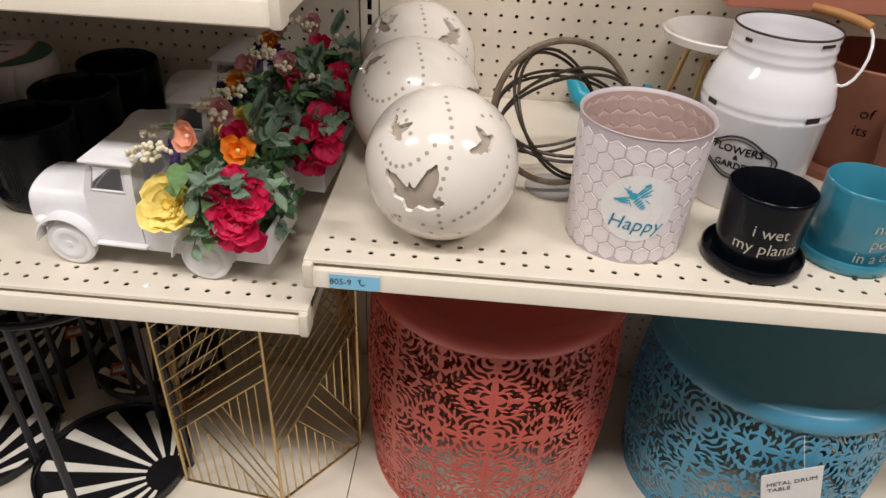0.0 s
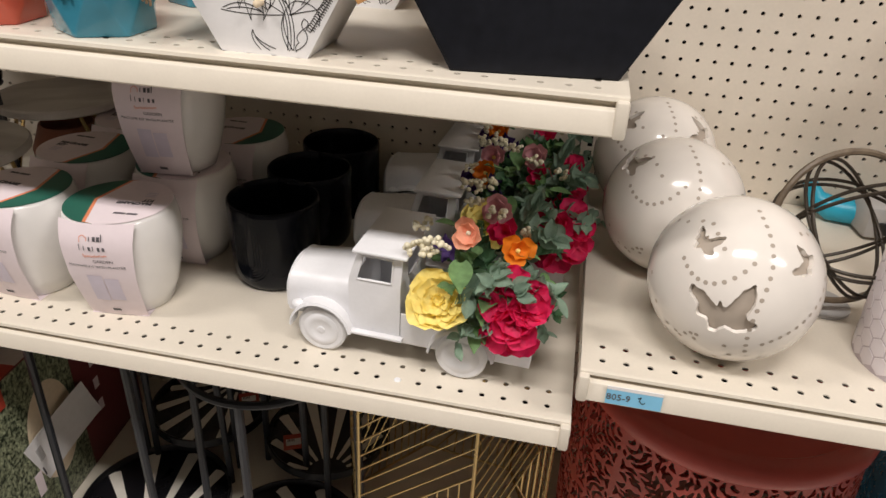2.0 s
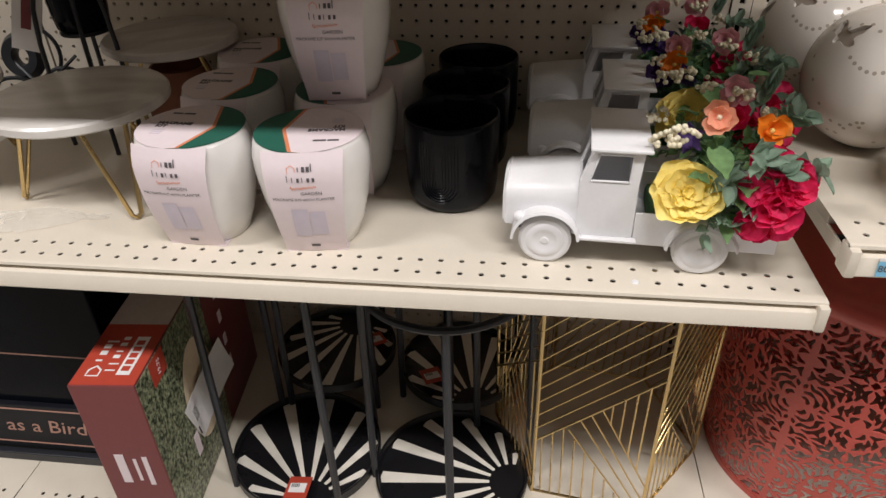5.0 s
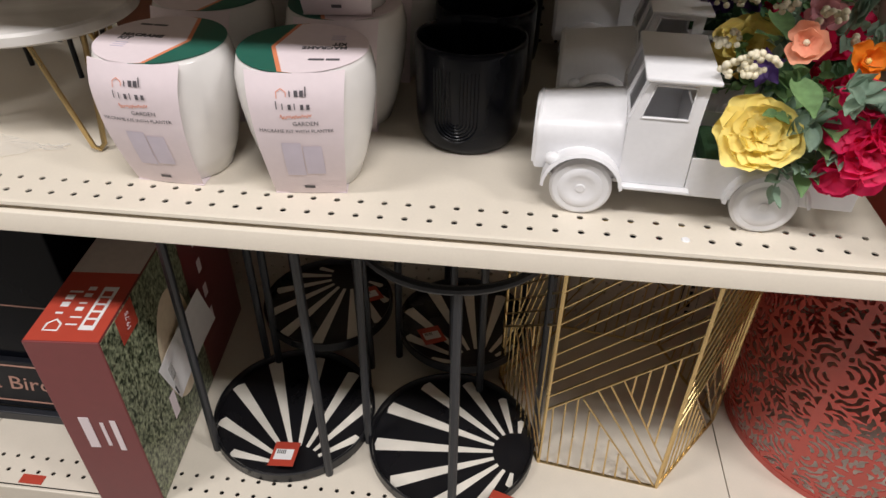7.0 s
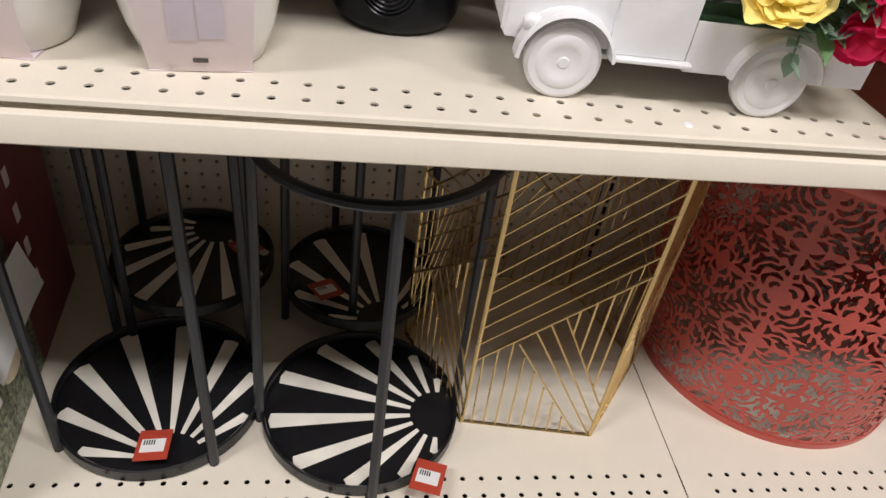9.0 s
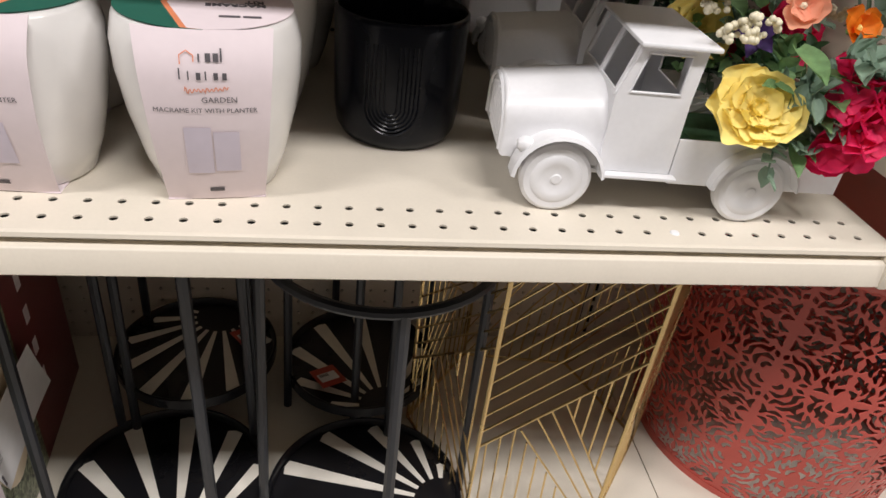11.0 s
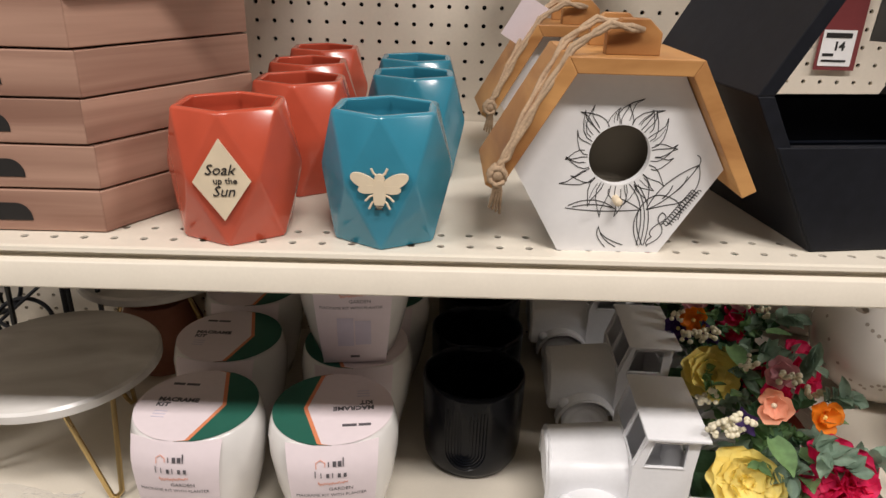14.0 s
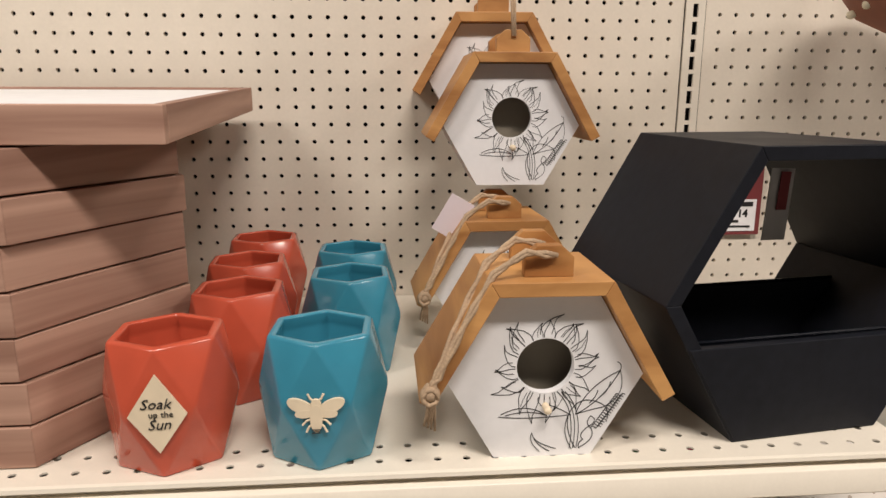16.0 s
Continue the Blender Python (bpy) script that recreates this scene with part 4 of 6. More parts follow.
# ---- black fluted pots ----
def black_pot(x, y):
    t = thing("black_pot", "glossy black ceramic pot with arched ribs", "plant pot", pose(x, y, Z_MID), "black pots")
    bm = bmesh.new()
    add_lathe(bm, [(0, 0), (0.050, 0), (0.055, 0.003), (0.060, 0.012), (0.0625, 0.03), (0.0640, 0.118), (0.0635, 0.1235), (0.0615, 0.125), (0.0595, 0.122), (0.0585, 0.11), (0.056, 0.014), (0, 0.010)], 64)
    part("vessel", bm, BLACKG, t, smooth=True, angle=1.2)
    for q in range(6):
        r = 0.006 + 0.004 * q
        bm = bmesh.new()
        pts = [(-r, 0, 0.105)] + [(r * math.cos(a), 0, 0.046 + r * math.sin(a)) for a in (math.radians(180 + 180 * i / 12) for i in range(13))] + [(r, 0, 0.105)]
        pts = [pts[0], (-r, 0, 0.085), (-r, 0, 0.065)] + pts[1:-1] + [(r, 0, 0.065), (r, 0, 0.085), pts[-1]]
        add_tube(bm, [Vector((0.0633 * math.cos(-1.75 + p[0] / 0.0633), 0.0633 * math.sin(-1.75 + p[0] / 0.0633), p[2])) for p in pts], 0.0010, 5)
        part("rib", bm, BLACKG, t, smooth=True)
    return t


for py in (0.190, 0.305, 0.425):
    black_pot(-0.441 + 0.08 * (py - 0.19), py)


# ---- marble stands ----
def marble_stand(x, y, z, r, h, turn, foot=0.95):
    t = thing("marble_stand", "round white marble stand on brass hairpin legs", "plant stand", pose(x, y, z, 0, 0, turn), "marble stands")
    bm = bmesh.new()
    add_lathe(bm, [(0, h - 0.015), (r - 0.004, h - 0.015), (r, h - 0.012), (r, h - 0.003), (r - 0.003, h), (0, h)], 64)
    part("marble_top", bm, MARBLE, t, smooth=True)
    for k in range(3):
        a = math.radians(-50 + 120 * k)
        d, s = Vector((math.cos(a), math.sin(a), 0)), Vector((-math.sin(a), math.cos(a), 0))
        bm = bmesh.new()
        f = d * r * foot
        add_tube(bm, [d * r * 0.62 - s * 0.03 + Vector((0, 0, h - 0.016)), f - s * 0.006 + Vector((0, 0, 0.008)), f + Vector((0, 0, 0.003)), f + s * 0.006 + Vector((0, 0, 0.008)), d * r * 0.62 + s * 0.03 + Vector((0, 0, h - 0.016))], 0.0032, 8)
        part("hairpin_leg", bm, GOLD, t, smooth=True)
    return t


marble_stand(-0.945, 0.165, Z_MID, 0.118, 0.148, 8)
marble_stand(-0.915, 0.392, Z_MID, 0.106, 0.163, 40)
marble_stand(-1.222, 0.195, Z_MID, 0.118, 0.148, 0)

cj = thing("clay_jar", "small red-brown clay jar under a marble stand", "jar", pose(-0.915, 0.392, Z_MID))
bm = bmesh.new()
add_lathe(bm, [(0, 0), (0.045, 0), (0.060, 0.03), (0.062, 0.07), (0.050, 0.10), (0.046, 0.112), (0.042, 0.112), (0.045, 0.09), (0, 0.02)], 40)
part("vessel", bm, TERRA, cj, smooth=True)

# dark cup in a black wire holder, with its tag and a coiled wire foot, at the back
ln = thing("cup_holder", "dark glazed cup in a black wire holder with bowed legs", "candle holder", pose(-1.020, 0.335, Z_MID))
bm = bmesh.new()
add_lathe(bm, [(0, 0.186), (0.032, 0.186), (0.038, 0.192), (0.041, 0.215), (0.043, 0.272), (0.040, 0.272), (0.037, 0.215), (0, 0.196)], 40)
part("cup", bm, DARKTIN, ln, "dark glazed cup", smooth=True, angle=1.0)
for rr, z in ((0.046, 0.262), (0.034, 0.184)):
    bm = bmesh.new()
    add_tube(bm, [(rr * math.cos(2 * math.pi * i / 32), rr * math.sin(2 * math.pi * i / 32), z) for i in range(32)], 0.0032, 7, closed=True)
    part("hoop", bm, BLACKM, ln, smooth=True)
for a in (-25, -62, 118, 205):
    c, q = math.cos(math.radians(a)), math.sin(math.radians(a))
    bm = bmesh.new()
    add_tube(bm, [(c * rr, q * rr, z) for rr, z in ((0.046, 0.266), (0.053, 0.250), (0.062, 0.22), (0.068, 0.17), (0.070, 0.11), (0.069, 0.05), (0.067, 0.003))], 0.0036, 8)
    part("leg", bm, BLACKM, ln, smooth=True)
tg = part("hang_tag", box_bm(-0.021, 0.0, -0.042, 0.021, 0.0008, 0.042, m=pose(-0.078, -0.020, 0.200, -8, 16, 14)), PAPER, ln, "white hanging tag with maroon strip")
part("strip", box_bm(-0.008, -0.0008, -0.010, 0.006, -0.0002, 0.040, m=pose(-0.078, -0.020, 0.200, -8, 16, 14)), MAROON, tg)
wc = thing("wire_coil_stand", "low black wire stand with looped feet on the shelf", "wire stand", pose(-1.150, 0.385, Z_MID))
for k, (dx, dz, rr) in enumerate(((-0.03, 0.115, 0.045), (0.022, 0.060, 0.040), (-0.055, 0.048, 0.044))):
    bm = bmesh.new()
    add_tube(bm, [(dx + rr * math.cos(2 * math.pi * i / 32), 0.03 - 0.02 * k + 0.010 * math.sin(2 * math.pi * i / 32 + k), dz + rr * math.sin(2 * math.pi * i / 32)) for i in range(32)], 0.0034, 7, closed=True)
    part("loop", bm, BLACKM, wc, smooth=True)
bm = bmesh.new()
add_lathe(bm, [(0.016, -0.010), (0.032, -0.012), (0.040, 0.0), (0.032, 0.012), (0.016, 0.010), (0.013, 0.0), (0.016, -0.010)], 32, pose(-0.045, 0.020, 0.118, 78))
part("hub", bm, BLACKM, wc, smooth=True)
for x0, z0, x1, z1 in ((-0.075, 0.12, 0.06, 0.02), (0.05, 0.12, -0.07, 0.003), (-0.09, 0.003, 0.07, 0.010)):
    bm = bmesh.new()
    add_tube(bm, [(x0, 0.02, z0), ((x0 + x1) / 2, -0.012, (z0 + z1) / 2 + 0.006), (x1, 0.0, z1)], 0.003, 6)
    part("strut", bm, BLACKM, wc, smooth=True)

# clear plastic scrap
sc = thing("plastic_wrap", "crumpled clear plastic wrap lying on the shelf", "plastic scrap", pose(-1.005, 0.062, Z_MID))
bm = bmesh.new()
rnd = random.Random(3)
grid = []
for i in range(25):
    u = i / 24
    w = 0.026 * math.sin(math.pi * min(1, 0.1 + u * 1.1)) + 0.006
    grid.append([bm.verts.new((-0.06 + 0.16 * u + rnd.uniform(-0.003, 0.003), 0.030 * u + w * (c - 0.5) * 2 + rnd.uniform(-0.003, 0.003), 0.002 + (0.014 * (1 - u)) * rnd.random() * math.sin(math.pi * (0.1 + 0.8 * c)))) for c in (k / 8 for k in range(9))])
for a, b in zip(grid, grid[1:]):
    for k in range(8):
        bm.faces.new((a[k], a[k + 1], b[k + 1], b[k]))
part("film", bm, CLEAR, sc, smooth=False)


# ---- white tin trucks ----
def tin_truck(x, y, turn):
    t = thing("tin_truck", "white painted tin pickup truck planter", "toy truck", pose(x, y, Z_MID, 0, 0, turn), "tin trucks")
    W = 0.108
    y0, y1 = 0.006, 0.006 + W
    # bonnet: rounded box that narrows to the grille
    bm = bmesh.new()
    secs = []
    for xx, zt, zb, wi in ((-0.1520, 0.0975, 0.046, 0.80), (-0.1505, 0.1000, 0.044, 0.83), (-0.1485, 0.1005, 0.043, 0.835), (-0.1475, 0.0995, 0.043, 0.825), (-0.098, 0.1055, 0.043, 0.90), (-0.064, 0.1090, 0.043, 0.95)):
        cy, hw = (y0 + y1) / 2, W / 2 * wi
        ring = []
        for i in range(21):
            a = math.pi * i / 20
            py = cy - hw * (abs(math.cos(a)) ** 0.75) * (1 if math.cos(a) > 0 else -1)
            pz = zb + 0.030 + (zt - zb - 0.030) * math.sin(a) ** 0.85
            ring.append((xx, py, pz))
        ring = [(xx, ring[0][1], zb)] + ring + [(xx, ring[-1][1], zb)]
        secs.append([bm.verts.new(p) for p in ring])
    for a, b in zip(secs, secs[1:]):
        for i in range(len(a) - 1):
            bm.faces.new((a[i], a[i + 1], b[i + 1], b[i]))
    bm.faces.new(secs[0])
    bm.faces.new(secs[-1][::-1])
    part("bonnet", bm, WHITEP, t, smooth=True, angle=0.8)
    bm = bmesh.new()
    for q in range(7):
        yy = y0 + 0.026 + q * 0.008
        h = 0.025 - 0.0006 * (q - 3) ** 2
        add_box(bm, -0.1535, yy + 0.0025, 0.070 - h * 0.85, -0.1512, yy + 0.0055, 0.070 + h * 0.85, bevel=0.0008)
    part("grille", bm, WHITEP, t)
    bm = bmesh.new()
    add_tube(bm, [(-0.1520, y0 + 0.0125, 0.048)] + [(-0.1520, y0 + 0.0125 + 0.0415 - 0.0415 * math.cos(a), 0.070 + 0.0275 * math.sin(a)) for a in (math.pi * i / 10 for i in range(11))] + [(-0.1520, y1 - 0.0125, 0.048)], 0.0022, 6)
    part("grille_frame", bm, WHITEP, t, smooth=True)
    # cab
    xa, xb, zf, zw, zr = -0.067, -0.003, 0.041, 0.107, 0.150
    for nm, b in (("door_panel", (xa, y0, zf, xb, y0 + 0.002, zw)), ("door_panel", (xa, y1 - 0.002, zf, xb, y1, zw)), ("cab_back", (xb - 0.002, y0 + 0.0021, zf, xb, y1 - 0.0021, zw)),
                  ("cab_floor", (xa + 0.0021, y0 + 0.0021, zf, xb - 0.0021, y1 - 0.0021, zf + 0.002)), ("dashboard", (xa, y0 + 0.0021, zf + 0.0021, xa + 0.002, y1 - 0.0021, zw + 0.004))):
        part(nm, box_bm(*b), WHITEP, t)
    lean = 0.014
    bm = bmesh.new()
    add_prism(bm, [(xa, zw), (xb, zw), (xb + 0.003, zr), (xa + lean, zr)], 0.003, pose(0, y1 - 0.0032, 0))
    part("closed_side", bm, WHITEP, t)
    for yy in (y0,):
        bm = bmesh.new()
        poly = [(xa, zw), (xb, zw), (xb + 0.003, zr), (xa + lean, zr)]
        hole = [(xa + 0.011, zw + 0.005), (xb - 0.011, zw + 0.005), (xb - 0.009, zr - 0.006), (xa + lean + 0.005, zr - 0.006)]
        o = [[bm.verts.new((px, yy + d, pz)) for px, pz in poly] for d in (0, 0.0032)]
        h = [[bm.verts.new((px, yy + d, pz)) for px, pz in hole] for d in (0, 0.0032)]
        for i in range(4):
            j = (i + 1) % 4
            bm.faces.new((o[0][i], o[0][j], h[0][j], h[0][i]))
            bm.faces.new((o[1][i], h[1][i], h[1][j], o[1][j]))
            bm.faces.new((h[0][i], h[0][j], h[1][j], h[1][i]))
            bm.faces.new((o[0][i], o[1][i], o[1][j], o[0][j]))
        side = part("window_side", bm, WHITEP, t)
        bm = bmesh.new()
        yo = yy if yy == y0 else yy + 0.0032
        add_tube(bm, [(px, yo, pz) for px, pz in hole], 0.0014, 6, closed=True)
        part("window_frame", bm, WHITEP, side, smooth=True)
    for yy in (y0 + 0.0032, y1 - 0.0072, (y0 + y1) / 2 - 0.002):
        bm = bmesh.new()
        add_tube(bm, [(xa + 0.001, yy + 0.002, zw), (xa + lean, yy + 0.002, zr)], 0.0028, 6)
        part("windscreen_post", bm, WHITEP, t)
    for ya, yb in ((y0 + 0.004, y0 + 0.03), (y1 - 0.03, y1 - 0.004)):
        part("rear_post", box_bm(xb - 0.002, ya, zw, xb, yb, zr), WHITEP, t)
    bm = bmesh.new()
    add_box(bm, xa + 0.008, y0 - 0.008, zr, xb + 0.010, y1 + 0.004, zr + 0.004, bevel=0.0016)
    part("roof", bm, WHITEP, t, smooth=True)
    # load bed
    bx0, bx1, bz0, bz1 = xb + 0.001, 0.155, 0.032, 0.074
    for b in ((bx0, y0, bz0, bx1, y0 + 0.0025, bz1), (bx0, y1 - 0.0025, bz0, bx1, y1, bz1), (bx1 - 0.0025, y0 + 0.0026, bz0, bx1, y1 - 0.0026, bz1 + 0.002), (bx0, y0 + 0.0026, bz0, bx1 - 0.0026, y1 - 0.0026, bz0 + 0.003)):
        part("bed_panel", box_bm(*b, bevel=0.0006), WHITEP, t)
    part("running_board", box_bm(-0.066, y0 - 0.008, 0.037, 0.002, y0 + 0.003, 0.0405, bevel=0.001), WHITEP, t)
    part("chassis", box_bm(-0.135, y0 + 0.02, 0.028, 0.14, y1 - 0.02, 0.0318), WHITEP, t)
    for wx in (-0.102, 0.074):
        for near in (True, False):
            yw = y0 - 0.006 if near else y1 - 0.008
            bm = bmesh.new()
            add_lathe(bm, [(0, 0.0), (0.004, 0.0), (0.005, 0.0008), (0.013, 0.0008), (0.014, 0.0002), (0.0215, 0.0003), (0.0225, 0.0010), (0.028, 0.0010), (0.0312, 0.0035), (0.0312, 0.011), (0.029, 0.014), (0, 0.014)], 40, pose(wx, yw + 0.014, 0.0314, 90) if not near else pose(wx, yw, 0.0314, -90))
            part("wheel", bm, WHITEP, t, "white wheel with ring ribs", smooth=True, angle=0.6)
            bm = bmesh.new()
            ya, yb = (y0 - 0.012, y0 + 0.008) if near else (y1 - 0.008, y1 + 0.012)
            arcs = []
            for i in range(15):
                a = math.radians(6 + 172 * i / 14)
                arcs.append([bm.verts.new((wx + rr * math.cos(a), yy, 0.0325 + rr * math.sin(a))) for rr, yy in ((0.0375, ya), (0.0405, ya + 0.002), (0.0405, yb), (0.0375, yb))])
            for a, b in zip(arcs, arcs[1:]):
                for i in range(4):
                    bm.faces.new((a[i], a[(i + 1) % 4], b[(i + 1) % 4], b[i]))
            bm.faces.new(arcs[0])
            bm.faces.new(arcs[-1][::-1])
            part("mudguard", bm, WHITEP, t, smooth=True, angle=0.7)
    for yy in (y0 - 0.001, y1 + 0.001):
        bm = bmesh.new()
        add_lathe(bm, [(0, -0.007), (0.004, -0.0065), (0.0065, -0.003), (0.007, 0.001), (0.005, 0.006), (0, 0.008)], 16, pose(-0.133, yy, 0.060, 0, 90))
        part("headlight", bm, WHITEP, t, smooth=True)
    return t


TRUCKS = [(-0.2135, 0.024, -3.5), (-0.186, 0.206, -3), (-0.190, 0.380, -3)]
for tx, ty, ta in TRUCKS:
    tin_truck(tx, ty, ta)


# ---- silk flowers in the trucks ----
def add_petal(bm, m, length, width, cup, n=5, ruff=0.0, rnd=None, round_tip=False):
    rows = []
    for i in range(n + 1):
        u = i / n
        w = width * (math.sin(math.pi * min(0.94, 0.12 + 0.82 * u)) ** 0.8)
        if round_tip:
            w = width * min(1, 0.3 + 1.6 * u) * math.sqrt(max(0.06, 1 - max(0, (u - 0.55) / 0.47) ** 3))
        z = cup * u * u * length
        row = []
        for j, c in enumerate((-1, -0.5, 0, 0.5, 1)):
            dz = ruff * (rnd.uniform(-1, 1) if rnd else 0) * u
            row.append(bm.verts.new(m @ Vector((u * length * (1 - 0.10 * c * c), c * w * 0.5, z + 0.18 * width * c * c + dz))))
        rows.append(row)
    for a, b in zip(rows, rows[1:]):
        for j in range(4):
            bm.faces.new((a[j], a[j + 1], b[j + 1], b[j]))


def facing(p, d):
    return Matrix.Translation(p) @ Vector(d).to_track_quat("Z", "Y").to_matrix().to_4x4()


def bloom(parent, p, d, material, layers, label, seed, centre=None):
    rnd = random.Random(seed)
    bm = bmesh.new()
    base = facing(p, d)
    for n, ln, wd, tilt, cup in layers:
        off = rnd.uniform(0, 6)
        for k in range(n):
            m = base @ pose(0, 0, 0, 0, 0, math.degrees(off) + 360 * k / n + rnd.uniform(-8, 8)) @ pose(0, 0, 0, 0, -tilt + rnd.uniform(-8, 8), 0)
            add_petal(bm, m, ln * rnd.uniform(0.9, 1.1), wd, cup, ruff=ln * 0.05, rnd=rnd, round_tip=layers is not LILY)
    fl = part("flower", bm, material, parent, label, smooth=True, angle=None)
    if centre:
        bm = bmesh.new()
        bmesh.ops.create_icosphere(bm, subdivisions=1, radius=0.0032, matrix=base @ pose(0, 0, 0.003))
        part("flower_centre", bm, centre, fl)
    return fl


def berries(parent, p, seed, n=20, r=0.013):
    rnd = random.Random(seed)
    bm = bmesh.new()
    for k in range(n):
        v = Vector((rnd.gauss(0, 1), rnd.gauss(0, 1), rnd.gauss(0, 1))).normalized() * r * rnd.uniform(0.5, 1.0)
        bmesh.ops.create_icosphere(bm, subdivisions=2, radius=rnd.uniform(0.0026, 0.0036), matrix=Matrix.Translation(Vector(p) + Vector((v.x * 1.5, v.y, v.z * 0.9))))
    tagged(part("berry_head", bm, BERRY, parent, "cream berry cluster", smooth=True, angle=None), kind="stuff")


def sprig(parent, p, d, seed, material, ln=0.05, leaf=0.017, n=9):
    rnd = random.Random(seed)
    bm = bmesh.new()
    d = Vector(d).normalized()
    side = d.cross(Vector((0.3, 0.2, 1))).normalized()
    pts = [Vector(p) + d * ln * u + Vector((0, 0, -0.012 * u * u)) for u in (0, 0.33, 0.66, 1)]
    add_tube(bm, pts, 0.0009, 5)
    for k in range(n):
        u = 0.15 + 0.85 * k / (n - 1)
        q = Vector(p) + d * ln * u + Vector((0, 0, -0.012 * u * u))
        a = rnd.uniform(0, 6.28)
        ld = (d * 0.6 + side * math.cos(a + k * 2.4) + d.cross(side) * math.sin(a + k * 2.4)).normalized()
        nrm = Vector((rnd.uniform(-0.6, 0.6), rnd.uniform(-0.9, 0.1), 1)).normalized()
        yv = nrm.cross(ld).normalized()
        zv = ld.cross(yv)
        m = Matrix((ld, yv, zv)).transposed().to_4x4()
        m.translation = q
        add_petal(bm, m, leaf * rnd.uniform(0.8, 1.25), leaf * 0.72, -0.12, n=4)
    part("leaf_sprig", bm, material, parent, smooth=True, angle=None)


ROSE = [(7, 0.038, 0.045, -2, 0.10), (6, 0.031, 0.038, 10, 0.16), (5, 0.022, 0.028, 24, 0.20), (4, 0.012, 0.015, 46, 0.2)]
HYDR = [(4, 0.0225, 0.0265, 16, 0.12)]
PANSY = [(3, 0.0205, 0.025, 10, 0.14), (3, 0.016, 0.020, 30, 0.2)]
LILY = [(5, 0.021, 0.013, 35, -0.1)]


def arrangement(tx, ty, turn, seed, variant):
    t = thing("flower_arrangement", ("silk flowers in yellow, crimson, orange and peach with green leaves" if variant == 0 else "mixed silk flowers with purple, orange and crimson blooms"), "artificial flowers", pose(tx, ty, Z_MID + 0.036, 0, 0, turn), "truck flowers")
    rnd = random.Random(seed)
    bm = bmesh.new()
    add_box(bm, 0.016, 0.011, 0.0, 0.150, 0.108, 0.026, bevel=0.006)
    part("moss_block", bm, LEAFD, t, "dark green foam base")
    # foliage mass
    for k in range(34 if variant == 0 else 44):
        x, y = rnd.uniform(0.03, 0.145), rnd.uniform(0.012, 0.10)
        z = rnd.uniform(0.03, 0.095 if variant == 0 else 0.115)
        d = (rnd.uniform(-0.5, 1.0), rnd.uniform(-0.8, 0.7), rnd.uniform(-0.1, 0.9))
        sprig(t, (x, y, z), d, seed * 50 + k, (LEAF, LEAFD, LEAFS)[k % 3], ln=rnd.uniform(0.03, 0.055), leaf=rnd.uniform(0.013, 0.02))
    for k, (p, d) in enumerate((((0.066, 0.004, 0.122), (0.25, -1, -0.1)), ((0.105, 0.01, 0.085), (-0.1, -1, 0.3)), ((0.10, 0.012, 0.10), (0.6, -0.8, 0.3)), ((0.135, 0.02, 0.095), (1, -0.5, 0.1)), ((0.088, 0.0, 0.052), (0.8, -1, -0.3)), ((0.090, -0.002, 0.046), (0.2, -1, -0.6)), ((0.095, 0.0, 0.075), (0.2, -1, 0.0)), ((0.12, 0.03, 0.13), (1, -0.2, 0.3)), ((0.05, 0.05, 0.14), (-0.6, -0.5, 0.6)))):
        bm = bmesh.new()
        dv = Vector(d).normalized()
        yv = Vector((0, 0, 1)).cross(dv).normalized()
        m = Matrix((dv, yv, dv.cross(yv))).transposed().to_4x4()
        m.translation = Vector(p)
        add_petal(bm, m, 0.042 if k < 4 else 0.030, 0.027 if k < 4 else 0.018, -0.25, n=7)
        part("large_leaf", bm, LEAF, t, smooth=True, angle=None)
    if variant == 0 or variant == 1:
        bloom(t, (0.046, -0.004, 0.072 if variant == 0 else 0.085), (-0.15, -1, 0.85), YELLOW, ROSE, "ruffled yellow rose", seed + 1)
    if variant == 2:
        for q in range(3):
            bloom(t, (0.02 + 0.02 * q, 0.02 + 0.02 * q, 0.12 - 0.01 * q), (-0.5, -1, 0.6), PURPLE, LILY, "purple flower", seed + 60 + q, YELLOW)
    # crimson hydrangea head of many florets
    hc = Vector((0.131, -0.004, 0.074)) if variant == 0 else Vector((0.142, 0.006, 0.078))
    for k in range(14 if variant == 0 else 12):
        v = Vector((rnd.uniform(-0.9, 1), rnd.uniform(-1, 0.3), rnd.uniform(-1.1, 1.0))).normalized()
        bloom(t, hc + Vector((v.x * 0.026, v.y * 0.016, v.z * 0.036)), v * 0.8 + Vector((0.0, -0.9, 0.3)), MAGENTA, HYDR, "crimson floret", seed * 7 + k, PINKP if k % 4 == 0 else None)
    if not variant:
        bloom(t, (0.070, 0.024, 0.150), (-0.3, -1, 0.35), PEACH, PANSY, "peach flower", seed + 21, BERRY)
    if not variant:
        bloom(t, (0.124, 0.028, 0.136), (0.2, -1, 0.5), ORANGEP, PANSY, "orange flower", seed + 23, YELLOW)
    bloom(t, (0.092, 0.070, 0.160), (-0.2, -1, 0.6), PINKP, PANSY, "dusty pink flower", seed + 24)
    bloom(t, (0.048, 0.034, 0.124), (-0.5, -1, 0.2), PURPLE, LILY, "purple flower", seed + 25)
    bloom(t, (0.098, 0.085, 0.126), (0, -1, 0.6), MAGENTA, PANSY, "crimson flower", seed + 27)
